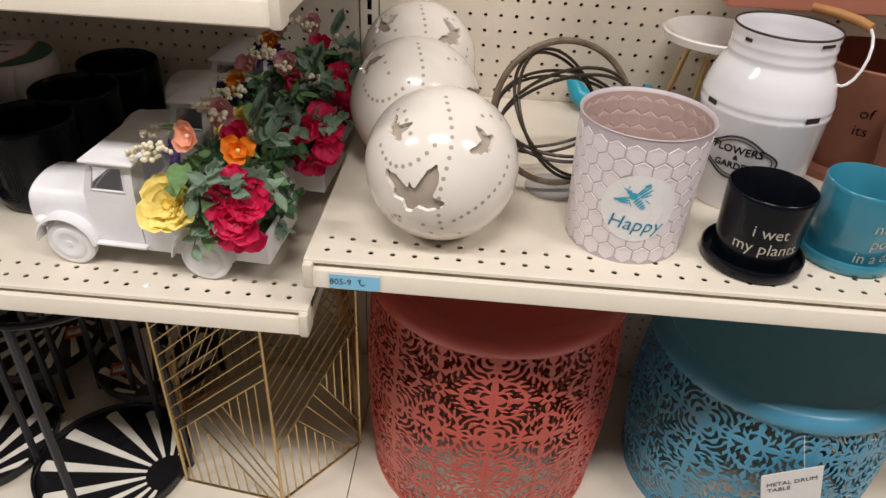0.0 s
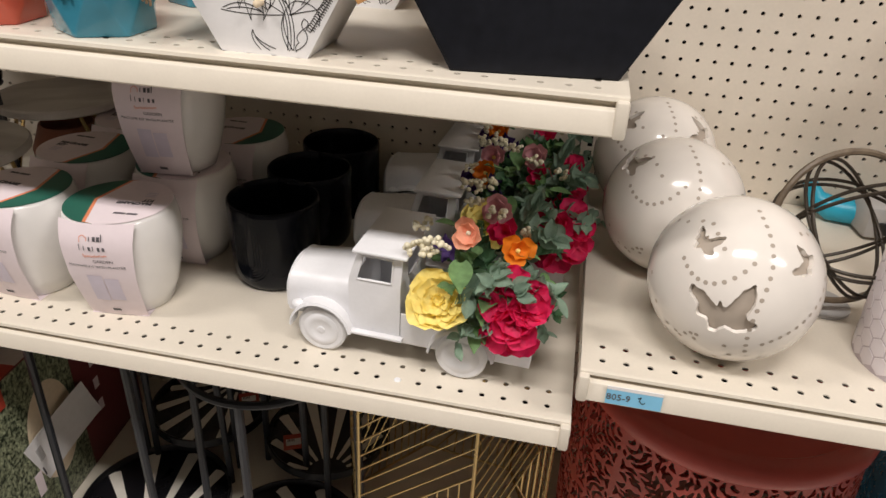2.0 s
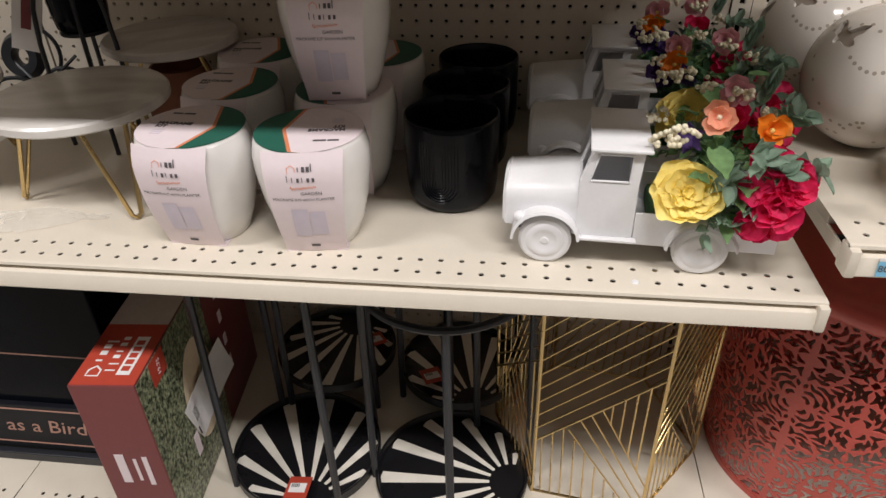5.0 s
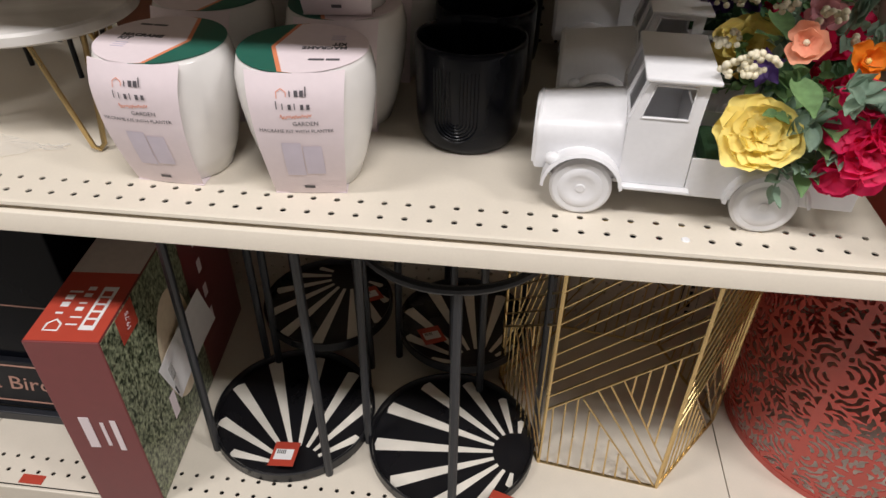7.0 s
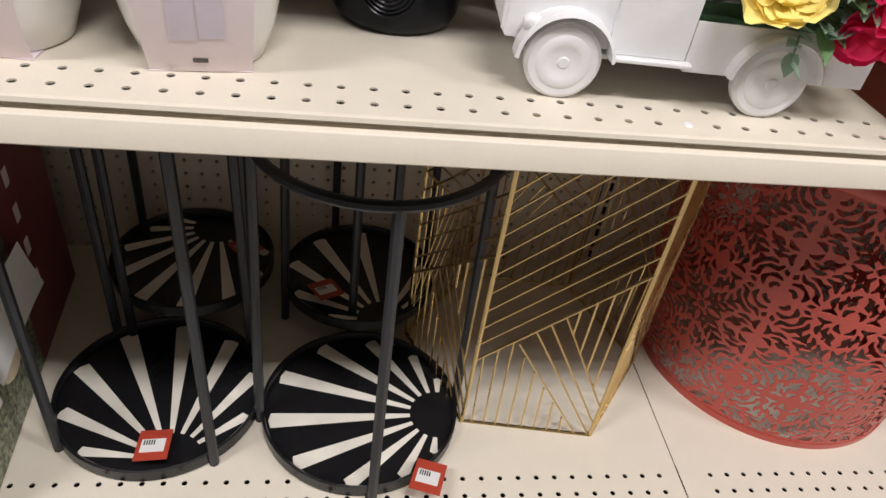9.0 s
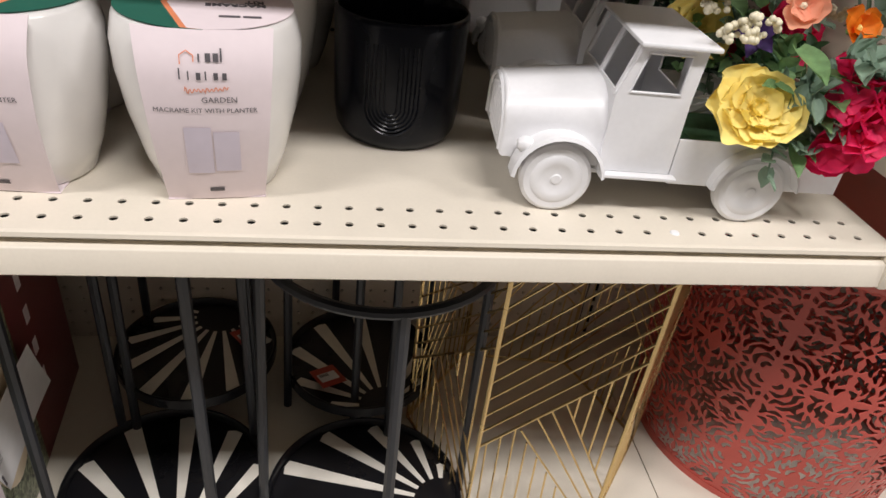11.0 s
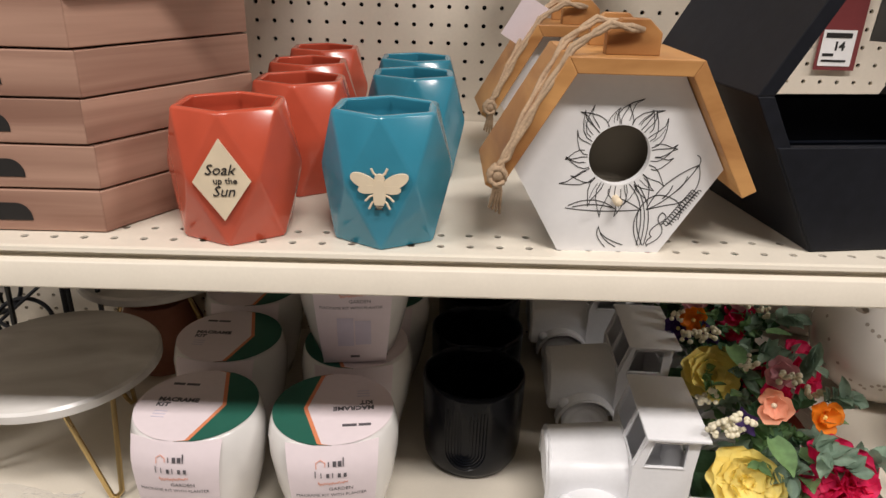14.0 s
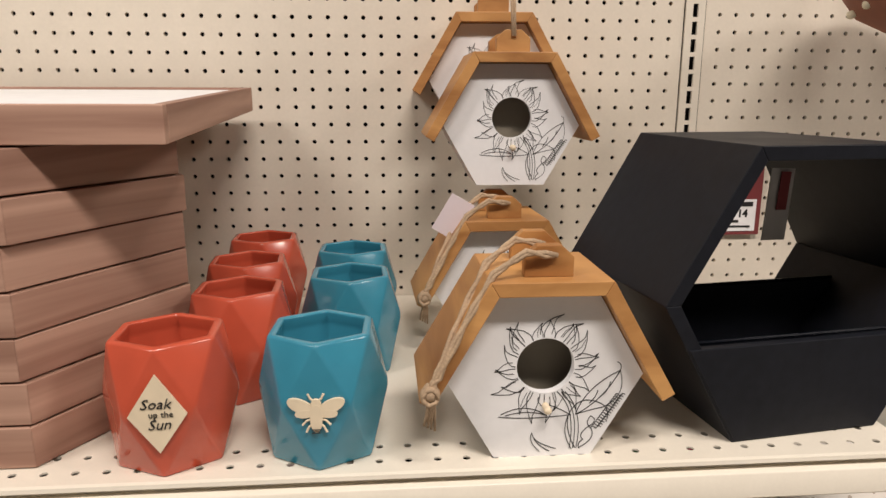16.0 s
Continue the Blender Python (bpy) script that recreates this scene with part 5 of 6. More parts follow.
    if variant:
        for q, (p, material, lab) in enumerate((((0.030, 0.045, 0.136), ORANGEP, "orange flower"), ((0.014, 0.05, 0.120), PURPLE, "purple flower"), ((0.026, 0.06, 0.118), PURPLE, "purple flower"),
                                                ((0.036, 0.07, 0.150), PINKP, "dusty pink flower"))):
            bloom(t, p, (-0.3, -1, 0.5), material, PANSY, lab, seed + 70 + q, YELLOW)
    # sage sprigs that spill over the side and stand between the blooms
    for k, (p, d) in enumerate((((0.074, 0.004, 0.058), (0.5, -0.6, -0.1)), ((0.084, 0.006, 0.050), (1.0, -0.5, 0.0)), ((0.078, 0.004, 0.050), (-0.2, -0.6, -0.5)),
                                ((0.118, 0.006, 0.110), (0.5, -0.9, 0.3)), ((0.140, 0.012, 0.105), (1, -0.5, 0.3)), ((0.105, 0.004, 0.118), (0.1, -1, 0.5)),
                                ((0.090, 0.02, 0.095), (-0.2, -1, 0.2)), ((0.135, 0.06, 0.130), (0.8, -0.3, 0.8)), ((0.120, 0.08, 0.140), (0.3, 0.2, 1)))):
        sprig(t, p, d, seed * 90 + k, LEAFS, ln=0.028 if k < 3 else 0.040, leaf=0.018 if k < 3 else 0.021, n=6 if k < 3 else 10)
    for k, p in enumerate(((0.018, 0.006, 0.132), (0.036, 0.008, 0.136), (0.012, 0.045, 0.140), (0.092, 0.05, 0.165), (0.060, 0.08, 0.165), (0.13, 0.07, 0.14))):
        berries(t, p, seed * 11 + k, 22 if k < 2 else 12, 0.012 if k < 2 else 0.009)
    return t


for k, (tx, ty, ta) in enumerate(TRUCKS):
    arrangement(tx, ty, ta, 3 + k, k)


# ---- right shelf: pierced ceramic globes ----
BUTTERFLY = [(0.05, -0.72), (0.22, -0.45), (0.55, -0.50), (0.95, -0.30), (0.98, -0.10), (0.62, 0.02), (0.70, 0.45), (0.55, 0.98), (0.30, 0.72), (0.08, 0.15), (-0.02, 0.12), (-0.12, 0.30), (-0.16, 0.08), (-0.55, 0.32), (-0.98, 0.36), (-0.95, 0.12), (-0.62, -0.12), (-0.58, -0.38), (-0.25, -0.42), (-0.12, -0.72)]
GLOBEC = mat("cream_glazed_ceramic", (0.80, 0.75, 0.69), 0.14, vary=0.05, scale=30, coat=0.4)
# glaze darkened in its colour for the shade in the hollow and the dots
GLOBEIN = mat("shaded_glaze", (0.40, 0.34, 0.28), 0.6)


def ball_frame(az, el, spin):
    return pose(0, 0, 0, 0, 0, az) @ pose(0, 0, 0, -el, 0, 0) @ pose(0, 0, 0, 0, spin, 0)


def globe(x, y, r, turn, tilt, cuts=((-15, 5, 6, 0.037), (-46, 44, 20, 0.0185), (42, 38, -30, 0.0185), (110, 25, 10, 0.024), (-115, 10, 15, 0.024), (170, 0, 0, 0.030))):
    t = thing("garden_globe", "white glazed ceramic globe with butterfly cut-outs and dot lines", "garden globe", pose(x, y, Z_RIGHT + r, tilt, 0, turn), "ceramic globes")
    flies = [(ball_frame(az, el, spin), size) for az, el, spin, size in cuts]
    dots = []
    for k in range(16):
        dots.append((9 + 5 * math.sin(k * 0.4), 80 - 7 * k))
    for k in range(10):
        dots.append((-52 + 5.6 * k, 27 - 10 * math.sin(k / 9 * math.pi) + 12 * (k / 9) ** 2))
    for k in range(11):
        dots.append((66 - 5 * k, 22 - 38 * (k / 10) ** 0.8))
    for k in range(22):
        dots.append((80 + 12 * k, 30 * math.sin(k * 0.55)))
        dots.append((60 + 13 * k, 48 + 8 * math.cos(k)))
    rnd = random.Random(8)
    for k in range(12):
        dots.append((rnd.uniform(-60, 70), rnd.uniform(-45, -20)))
    n_az, n_el = 300, 150
    inv = [(m.inverted(), s) for m, s in flies]

    def cut(p):
        for m, s in inv:
            q = m @ p
            if q.y < 0 and abs(q.x) < s * 1.05 and abs(q.z) < s:
                a, b = q.x / s, q.z / s
                ins = False
                j = len(BUTTERFLY) - 1
                for i in range(len(BUTTERFLY)):
                    xi, zi = BUTTERFLY[i]
                    xj, zj = BUTTERFLY[j]
                    if (zi > b) != (zj > b) and a < (xj - xi) * (b - zi) / (zj - zi) + xi:
                        ins = not ins
                    j = i
                if ins:
                    return True
        return False
    verts, idx, faces = [], {}, []
    for j in range(n_el + 1):
        el = -math.pi / 2 + math.pi * j / n_el
        for i in range(n_az):
            az = 2 * math.pi * i / n_az
            verts.append((r * math.cos(el) * math.cos(az), r * math.cos(el) * math.sin(az), r * math.sin(el)))
    for j in range(n_el):
        for i in range(n_az):
            i2 = (i + 1) % n_az
            a, b, c, d = j * n_az + i, j * n_az + i2, (j + 1) * n_az + i2, (j + 1) * n_az + i
            ctr = (Vector(verts[a]) + Vector(verts[b]) + Vector(verts[c]) + Vector(verts[d])) / 4
            if not cut(ctr):
                faces.append((a, b, c, d))
    me = bpy.data.meshes.new("shell")
    me.from_pydata(verts, [], faces)
    bm = bmesh.new()
    bm.from_mesh(me)
    bpy.data.meshes.remove(me)
    bmesh.ops.remove_doubles(bm, verts=bm.verts, dist=1e-5)
    bmesh.ops.delete(bm, geom=[v for v in bm.verts if not v.link_faces], context="VERTS")
    for _ in range(2):
        bverts = [v for v in bm.verts if v.is_boundary]
        move = {v: sum((e.other_vert(v).co for e in v.link_edges if e.is_boundary), Vector()) / max(1, sum(1 for e in v.link_edges if e.is_boundary)) for v in bverts}
        for v, c in move.items():
            v.co = v.co.lerp(c, 0.5)
    rim = [e for e in bm.edges if e.is_boundary]
    g = bmesh.ops.extrude_edge_only(bm, edges=rim)
    for v in g["geom"]:
        if isinstance(v, bmesh.types.BMVert):
            v.co *= (r - 0.005) / r
    part("shell", bm, GLOBEC, t, smooth=True, angle=0.9)
    # darkened ball under the cut-outs stands for the shaded hollow
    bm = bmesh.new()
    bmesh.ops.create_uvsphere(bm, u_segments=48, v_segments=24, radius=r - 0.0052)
    part("hollow_shade", bm, GLOBEIN, t, smooth=True, angle=None)
    # flat discs in the shade colour, where the pierced dots would be
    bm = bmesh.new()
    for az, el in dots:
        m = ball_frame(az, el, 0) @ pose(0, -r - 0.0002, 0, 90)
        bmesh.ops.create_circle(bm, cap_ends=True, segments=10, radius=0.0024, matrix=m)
    tagged(part("dot_shade", bm, GLOBEIN, t), kind="stuff")
    return t


globe(0.143, 0.064, 0.0885, -2, 0)
globe(0.094, 0.236, 0.0885, 0, 0, ((-74, 44, 14, 0.025), (78, 20, 10, 0.026), (150, 20, 0, 0.03), (-130, 15, 10, 0.026)))
globe(0.080, 0.408, 0.0895, 0, 0, ((-56, 46, -4, 0.024), (48, 40, -24, 0.026), (-100, 20, 8, 0.026), (140, 10, 0, 0.03)))

# ---- wire armillary orb ----
BRONZE = mat("dark_bronze_wire", (0.040, 0.030, 0.020), 0.45, metal=0.3, vary=0.2)
orb = thing("wire_orb", "brown metal wire orb on a small round foot", "garden ornament", pose(0.287, 0.190, Z_RIGHT))
oc, orr = Vector((0, 0, 0.108)), 0.090
for tilt, spin, rad, flat, material in ((8, 0, 0.0042, 2.0, DRIFT), (50, 55, 0.0022, 1, BRONZE), (58, 55, 0.0022, 1, BRONZE), (118, 20, 0.0022, 1, BRONZE), (125, 20, 0.0022, 1, BRONZE), (14, 0, 0.0022, 1, BRONZE), (20, 0, 0.0022, 1, BRONZE)):
    m = Matrix.Translation(oc) @ pose(0, 0, 0, 0, 0, spin) @ pose(0, 0, 0, tilt if material is BRONZE else -16, 0, 12 if material is DRIFT else 0)
    rr = orr if material is DRIFT else orr - 0.006
    bm = bmesh.new()
    add_tube(bm, [m @ (Vector((rr * math.cos(a), 0, rr * math.sin(a))) if material is DRIFT else Vector((rr * math.cos(a), rr * math.sin(a), 0))) for a in (2 * math.pi * i / 56 for i in range(56))], rad, 8, closed=True)
    part("hoop", bm, material, orb, smooth=True)
bm = bmesh.new()
add_lathe(bm, [(0, 0), (0.036, 0), (0.036, 0.003), (0.010, 0.005), (0.006, 0.012), (0, 0.012)], 32)
part("foot", bm, GREYB, orb, "grey metal foot", smooth=True)


# ---- honeycomb bee pot ----
def bee_pot(x, y):
    t = thing("honeycomb_pot", "lilac tin pot with honeycomb relief and turquoise bee", "plant pot", pose(x, y, Z_RIGHT))
    h, r0, r1 = 0.158, 0.0690, 0.0745

    def rad(z):
        return r0 + (r1 - r0) * z / h
    bm = bmesh.new()
    add_lathe(bm, [(0, 0), (r0, 0), (r1, h), (r1 + 0.0012, h + 0.001), (r1 + 0.0005, h + 0.0022), (r1 - 0.0015, h + 0.001), (r1 - 0.003, h - 0.002)], 72)
    part("vessel", bm, MAUVE, t, smooth=True, angle=0.8)
    bm = bmesh.new()
    add_lathe(bm, [(r1 - 0.003, h - 0.002), (r0 - 0.003, 0.004), (0, 0.004)], 48)
    part("lining", bm, PINKIN, t, "dusty pink inside", smooth=True)
    cell = 0.0121
    ncol = round(2 * math.pi * 0.0745 / (cell * math.sqrt(3)))
    step = 2 * math.pi / ncol
    for row in range(8):
        z = 0.0126 + row * cell * 1.5
        if z + cell > h - 0.003:
            continue
        for c in range(ncol):
            a = step * (c + 0.5 * (row % 2))
            da = (a + math.pi / 2 + 0.08 + math.pi) % (2 * math.pi) - math.pi
            if (da * 0.075) ** 2 + (z - 0.075) ** 2 < 0.036 ** 2:
                continue
            bm = bmesh.new()
            ring = []
            for sc, lift in ((0.945, -0.0002), (0.89, 0.0007)):
                ring.append([bm.verts.new(((rad(z + sc * cell * math.cos(q)) + lift) * math.cos(a + sc * cell * math.sin(q) / 0.0745), (rad(z + sc * cell * math.cos(q)) + lift) * math.sin(a + sc * cell * math.sin(q) / 0.0745), z + sc * cell * math.cos(q))) for q in (math.pi / 3 * k for k in range(6))])
            for k in range(6):
                bm.faces.new((ring[0][k], ring[0][(k + 1) % 6], ring[1][(k + 1) % 6], ring[1][k]))
            bm.faces.new(ring[1])
            part("honeycomb_cell", bm, LILAC, t)
    # the same relief pressed through to the inside of the rim
    for row in range(3):
        z = h - 0.018 - row * cell * 1.5
        for c in range(ncol):
            a = step * (c + 0.5 * (row % 2))
            bm = bmesh.new()
            ring = [[bm.verts.new(((rad(z + sc * cell * math.cos(q)) - 0.0028 - lift) * math.cos(a + sc * cell * math.sin(q) / 0.0715), (rad(z + sc * cell * math.cos(q)) - 0.0028 - lift) * math.sin(a + sc * cell * math.sin(q) / 0.0715), z + sc * cell * math.cos(q))) for q in (math.pi / 3 * k for k in range(6))] for sc, lift in ((0.96, -0.0003), (0.86, 0.0006))]
            for k in range(6):
                bm.faces.new((ring[0][k], ring[0][(k + 1) % 6], ring[1][(k + 1) % 6], ring[1][k]))
            bm.faces.new(ring[1])
            part("honeycomb_cell", bm, PINKIN, t)
    # round picture with bee and word
    a0 = -math.pi / 2 - 0.08
    b = bmesh.new()
    pts = [(0.0425 * math.cos(q), 0.075 + 0.0425 * math.sin(q)) for q in (2 * math.pi * i / 40 for i in range(40))]
    c = b.verts.new((0, 0.0008, 0.075))
    rings = [[b.verts.new((px * f, 0.0008, 0.075 + (pz - 0.075) * f)) for px, pz in pts] for f in (0.33, 0.66, 1)]
    for i in range(40):
        j = (i + 1) % 40
        b.faces.new((c, rings[0][i], rings[0][j]))
        for q in range(2):
            b.faces.new((rings[q][i], rings[q + 1][i], rings[q + 1][j], rings[q][j]))
    for v in b.verts:
        v.co.y = -0.0012
    part("round_picture", wrap_round(b, 0.0745, a0=a0, taper=rad), PAPER, t, "pale round picture")
    b = lay(words("Happy", 0.0245, shear=0.2, thick=-0.0001), pose(0, 0, 0.055, 90, 3))
    for v in b.verts:
        v.co.y = -0.0018
    part("lettering", wrap_round(b, 0.0745, a0=a0, taper=rad), TURQ, t, "turquoise script")
    b = bmesh.new()
    for px, pz, rx, rz, ang in ((-0.0080, 0.0915, 0.0048, 0.0042, 0.4), (-0.0130, 0.0955, 0.0028, 0.0026, 0.4), (-0.0040, 0.0868, 0.0046, 0.0012, 0.9), (-0.0016, 0.0846, 0.0050, 0.0011, 0.9), (0.0008, 0.0822, 0.0048, 0.0011, 0.9), (0.0030, 0.0800, 0.0040, 0.0010, 0.9), (0.0048, 0.0780, 0.0028, 0.0009, 0.9),
                                (-0.0010, 0.0985, 0.0080, 0.0009, 0.95), (0.0026, 0.0990, 0.0095, 0.0010, 0.85), (0.0050, 0.0965, 0.0085, 0.0009, 0.70), (0.0052, 0.0930, 0.0065, 0.0008, 0.45), (0.0046, 0.1060, 0.0038, 0.0016, 0.5),
                                (-0.0180, 0.0870, 0.0075, 0.0009, 0.30), (-0.0190, 0.0845, 0.0085, 0.0010, 0.12), (-0.0175, 0.0822, 0.0070, 0.0009, -0.05), (-0.0262, 0.0838, 0.0028, 0.0014, 0.1),
                                (-0.0150, 0.1000, 0.0040, 0.0005, 1.2), (-0.0170, 0.0980, 0.0038, 0.0005, 2.6), (-0.0100, 0.0815, 0.0045, 0.0005, -1.1), (0.0080, 0.0865, 0.0045, 0.0005, -0.6)):
        b.faces.new([b.verts.new((px + rx * math.cos(q) * math.cos(ang) - rz * math.sin(q) * math.sin(ang), -0.0018, pz + rx * math.cos(q) * math.sin(ang) + rz * math.sin(q) * math.cos(ang))) for q in (2 * math.pi * i / 14 for i in range(14))])
    part("bee_print", wrap_round(b, 0.0745, a0=a0, taper=rad), TURQ, t, "turquoise bee print")
    return t


bee_pot(0.369, 0.088)


# ---- pots with saucers ----
def saucer_pot(x, y, material, lines, label, turn):
    t = thing("saucer_pot", label, "plant pot", pose(x, y, Z_RIGHT, 0, 0, turn), "pots with saucers")
    bm = bmesh.new()
    add_lathe(bm, [(0, 0), (0.054, 0), (0.057, 0.003), (0.058, 0.015), (0.0565, 0.0175), (0.0545, 0.016), (0.053, 0.006), (0, 0.005)], 56)
    part("saucer", bm, material, t, smooth=True, angle=1.2)
    bm = bmesh.new()
    add_lathe(bm, [(0, 0.0055), (0.044, 0.0055), (0.0450, 0.008), (0.0485, 0.094), (0.0482, 0.0975), (0.0468, 0.0985), (0.0452, 0.096), (0.043, 0.012), (0, 0.010)], 56)
    part("vessel", bm, material, t, smooth=True, angle=1.2)
    for k, w in enumerate(lines):
        b = lay(words(w, 0.0205), pose(0, 0, 0.062 - 0.0205 * k, 90))
        for v in b.verts:
            v.co.y = -0.0004
        part("lettering", wrap_round(b, 0.0495, taper=lambda z: 0.0451 + 0.0035 * (z - 0.008) / 0.086), PLATEW, t)
    return t


saucer_pot(0.515, 0.052, BLACKG, ("i wet", "my plants"), "glossy black pot with saucer and pale lettering", -8)
saucer_pot(0.636, 0.082, BLUEG, ("not a", "pots", "in a day"), "glossy teal pot with saucer and pale lettering", 20)


# ---- milk churn ----
def churn(x, y):
    t = thing("enamel_churn", "white enamel milk churn with chipped dark rim", "milk churn", pose(x, y, Z_RIGHT))
    bm = bmesh.new()
    add_lathe(bm, [(0, 0), (0.078, 0), (0.080, 0.003), (0.0845, 0.125), (0.0860, 0.128), (0.0860, 0.132), (0.0845, 0.135), (0.0860, 0.138), (0.0860, 0.142), (0.0845, 0.146), (0.0830, 0.156), (0.0790, 0.168), (0.0730, 0.180),
                   (0.0680, 0.187), (0.0660, 0.191), (0.0675, 0.195), (0.0675, 0.199), (0.0655, 0.203), (0.0670, 0.207), (0.0670, 0.211), (0.0655, 0.215), (0.0670, 0.220), (0.0672, 0.2265), (0.0660, 0.2265), (0.0640, 0.214), (0.0650, 0.209), (0.0635, 0.203), (0.0645, 0.197), (0.0640, 0.190), (0.076, 0.168), (0.080, 0.15), (0.077, 0.01), (0, 0.006)], 72)
    for v in bm.verts:
        v.co.x, v.co.y = v.co.x * 0.93, v.co.y * 0.93
    part("body", bm, TINW, t, smooth=True, angle=1.0)
    bm = bmesh.new()
    add_tube(bm, [(0.0619 * math.cos(a), 0.0619 * math.sin(a), 0.2268) for a in (2 * math.pi * i / 64 for i in range(64))], 0.0014, 6, closed=True)
    part("rim", bm, WORN, t, "worn dark rim", smooth=True)
    for az, z, w, hh, rr in ((-62, 0.2205, 0.020, 0.0035, 0.0674), (-150, 0.216, 0.010, 0.004, 0.0672), (-66, 0.1365, 0.020, 0.0065, 0.0864), (-160, 0.1365, 0.016, 0.006, 0.0864)):
        b = bmesh.new()
        add_box(b, -w / 2, -0.0005, z - hh / 2, w / 2, 0.0003, z + hh / 2)
        part("chip", wrap_round(b, rr * 0.93 + 0.0002, a0=math.radians(az)), WORN, t, "dark chipped enamel")
    # embossed oval plate
    a0 = math.radians(-122)
    b = bmesh.new()
    prof = []
    for i in range(48):
        q = 2 * math.pi * i / 48
        k = 1 + 0.10 * math.cos(4 * q)
        prof.append((0.044 * k * math.cos(q), -0.0012, 0.078 + 0.026 * k * math.sin(q)))
    add_tube(b, prof, 0.0011, 5, closed=True)
    add_tube(b, [(p[0] * 0.88, p[1], 0.078 + (p[2] - 0.078) * 0.84) for p in prof], 0.0006, 5, closed=True)
    part("plate_outline", wrap_round(b, 0.0758, a0=a0, taper=lambda z: 0.0746 + 0.0042 * z / 0.125), INK, t, "dark scrolled plate outline")
    for w, z, s in (("FLOWERS", 0.088, 0.0140), ("&", 0.078, 0.009), ("GARDEN", 0.067, 0.0120)):
        b = lay(words(w, s, thick=0.0003), pose(0, 0, z, 90))
        for v in b.verts:
            v.co.y = -0.0008
        part("lettering", wrap_round(b, 0.0758, a0=a0, taper=lambda z: 0.0746 + 0.0042 * z / 0.125), INK, t)
    # swing handle
    bm = bmesh.new()
    add_tube(bm, [(0.92 * s + 0.39 * d, -0.39 * s + 0.92 * d, z) for s, d, z in ((0.068, 0.0, 0.168), (0.078, 0.0, 0.167), (0.083, 0.004, 0.169), (0.089, 0.010, 0.175), (0.094, 0.018, 0.185), (0.097, 0.026, 0.198), (0.097, 0.034, 0.210), (0.095, 0.042, 0.219), (0.091, 0.050, 0.225), (0.087, 0.055, 0.228))], 0.0019, 7)
    hd = part("handle", bm, TINW, t, "white wire handle", smooth=True)
    bm = bmesh.new()
    add_tube(bm, [(0.92 * s + 0.39 * d, -0.39 * s + 0.92 * d, z) for s, d, z in ((0.091, 0.052, 0.227), (0.076, 0.062, 0.231), (0.05, 0.072, 0.234), (0.02, 0.080, 0.235))], lambda u: 0.006 + 0.0018 * math.sin(u * 19), 10)
    part("wood_grip", bm, ROOFW, hd, "turned wooden grip", smooth=True)
    return t


churn(0.548, 0.226)


# ---- terracotta ----
def clay_pot(x, y, r, h, turn, text=()):
    t = thing("terracotta_pot", "matte terracotta clay pot on the shelf", "plant pot", pose(x, y, Z_RIGHT, 0, 0, turn), "terracotta pots")
    bm = bmesh.new()
    add_lathe(bm, [(0, 0), (r * 0.9, 0), (r * 0.92, 0.012), (r * 0.70, 0.014), (r * 0.74, 0.02), (r, h), (r - 0.003, h + 0.002), (r - 0.006, h - 0.002), (r * 0.7, 0.03), (0, 0.03)], 56)
    part("vessel", bm, TERRA, t, smooth=True, angle=0.8)
    for k, w in enumerate(text):
        b = lay(words(w, 0.022), pose(0, 0, h * 0.66 - 0.026 * k, 90))
        for v in b.verts:
            v.co.y = -0.0004
        part("lettering", wrap_round(b, r * 0.9, taper=lambda z: r * 0.74 + (r * 0.26) * (z - 0.02) / (h - 0.02) + 0.0004), INK, t)
    return t


clay_pot(0.735, 0.335, 0.092, 0.165, -25, ("of", "its"))
clay_pot(0.745, 0.165, 0.068, 0.150, 0)
for k in range(3):
    t = thing("wall_planter", "salmon clay trough hanging on the pegboard", "planter", pose(0.830 + 0.012 * k, 0.322 + 0.060 * k, 1.017 + 0.03 * k), "clay troughs")
    bm = bmesh.new()
    add_prism(bm, [(-0.33, 0), (0.33, 0), (0.35, 0.15), (-0.35, 0.15)], 0.056, bevel=0.004)
    part("trough", bm, SALMON, t, smooth=True)
    bm = bmesh.new()
    for xx in (-0.2, 0.2):
        add_tube(bm, [(xx, 0.028, 0.14), (xx, 0.028, 0.20), (xx, 0.184 - 0.060 * k, 0.21)], 0.003, 6)
    part("hook", bm, GREYB, t)

# ---- odds and ends behind the orb ----
gn = thing("hose_nozzle", "turquoise and grey plastic garden gadget", "garden gadget", pose(0.402, 0.455, Z_RIGHT, 0, 0, -15))
bm = bmesh.new()
add_tube(bm, [(-0.075, 0, 0.055), (-0.06, 0, 0.03), (-0.035, -0.005, 0.02), (0.0, -0.005, 0.022), (0.04, 0.01, 0.03), (0.055, 0.012, 0.055)], lambda u: 0.010 + 0.010 * math.sin(math.pi * u), 12)
part("grip", bm, TURQ, gn, smooth=True)
part("housing", box_bm(-0.01, -0.06, 0.004, 0.045, 0.0, 0.055, bevel=0.008, m=pose(0, 0, 0, 0, 0, 20)), GREYB, gn, smooth=True)
part("socket", box_bm(0.005, -0.063, 0.012, 0.033, -0.055, 0.032, bevel=0.002, m=pose(0, 0, 0, 0, 0, 20)), INK, gn)
cs = thing("cake_stand", "white round dish on a gold wire stand", "dish stand", pose(0.528, 0.412, Z_RIGHT))
bm = bmesh.new()
add_lathe(bm, [(0, 0.140), (0.05, 0.141), (0.078, 0.152), (0.082, 0.163), (0.079, 0.165), (0.05, 0.150), (0, 0.149)], 48)
part("dish", bm, WHITEC, cs, smooth=True)
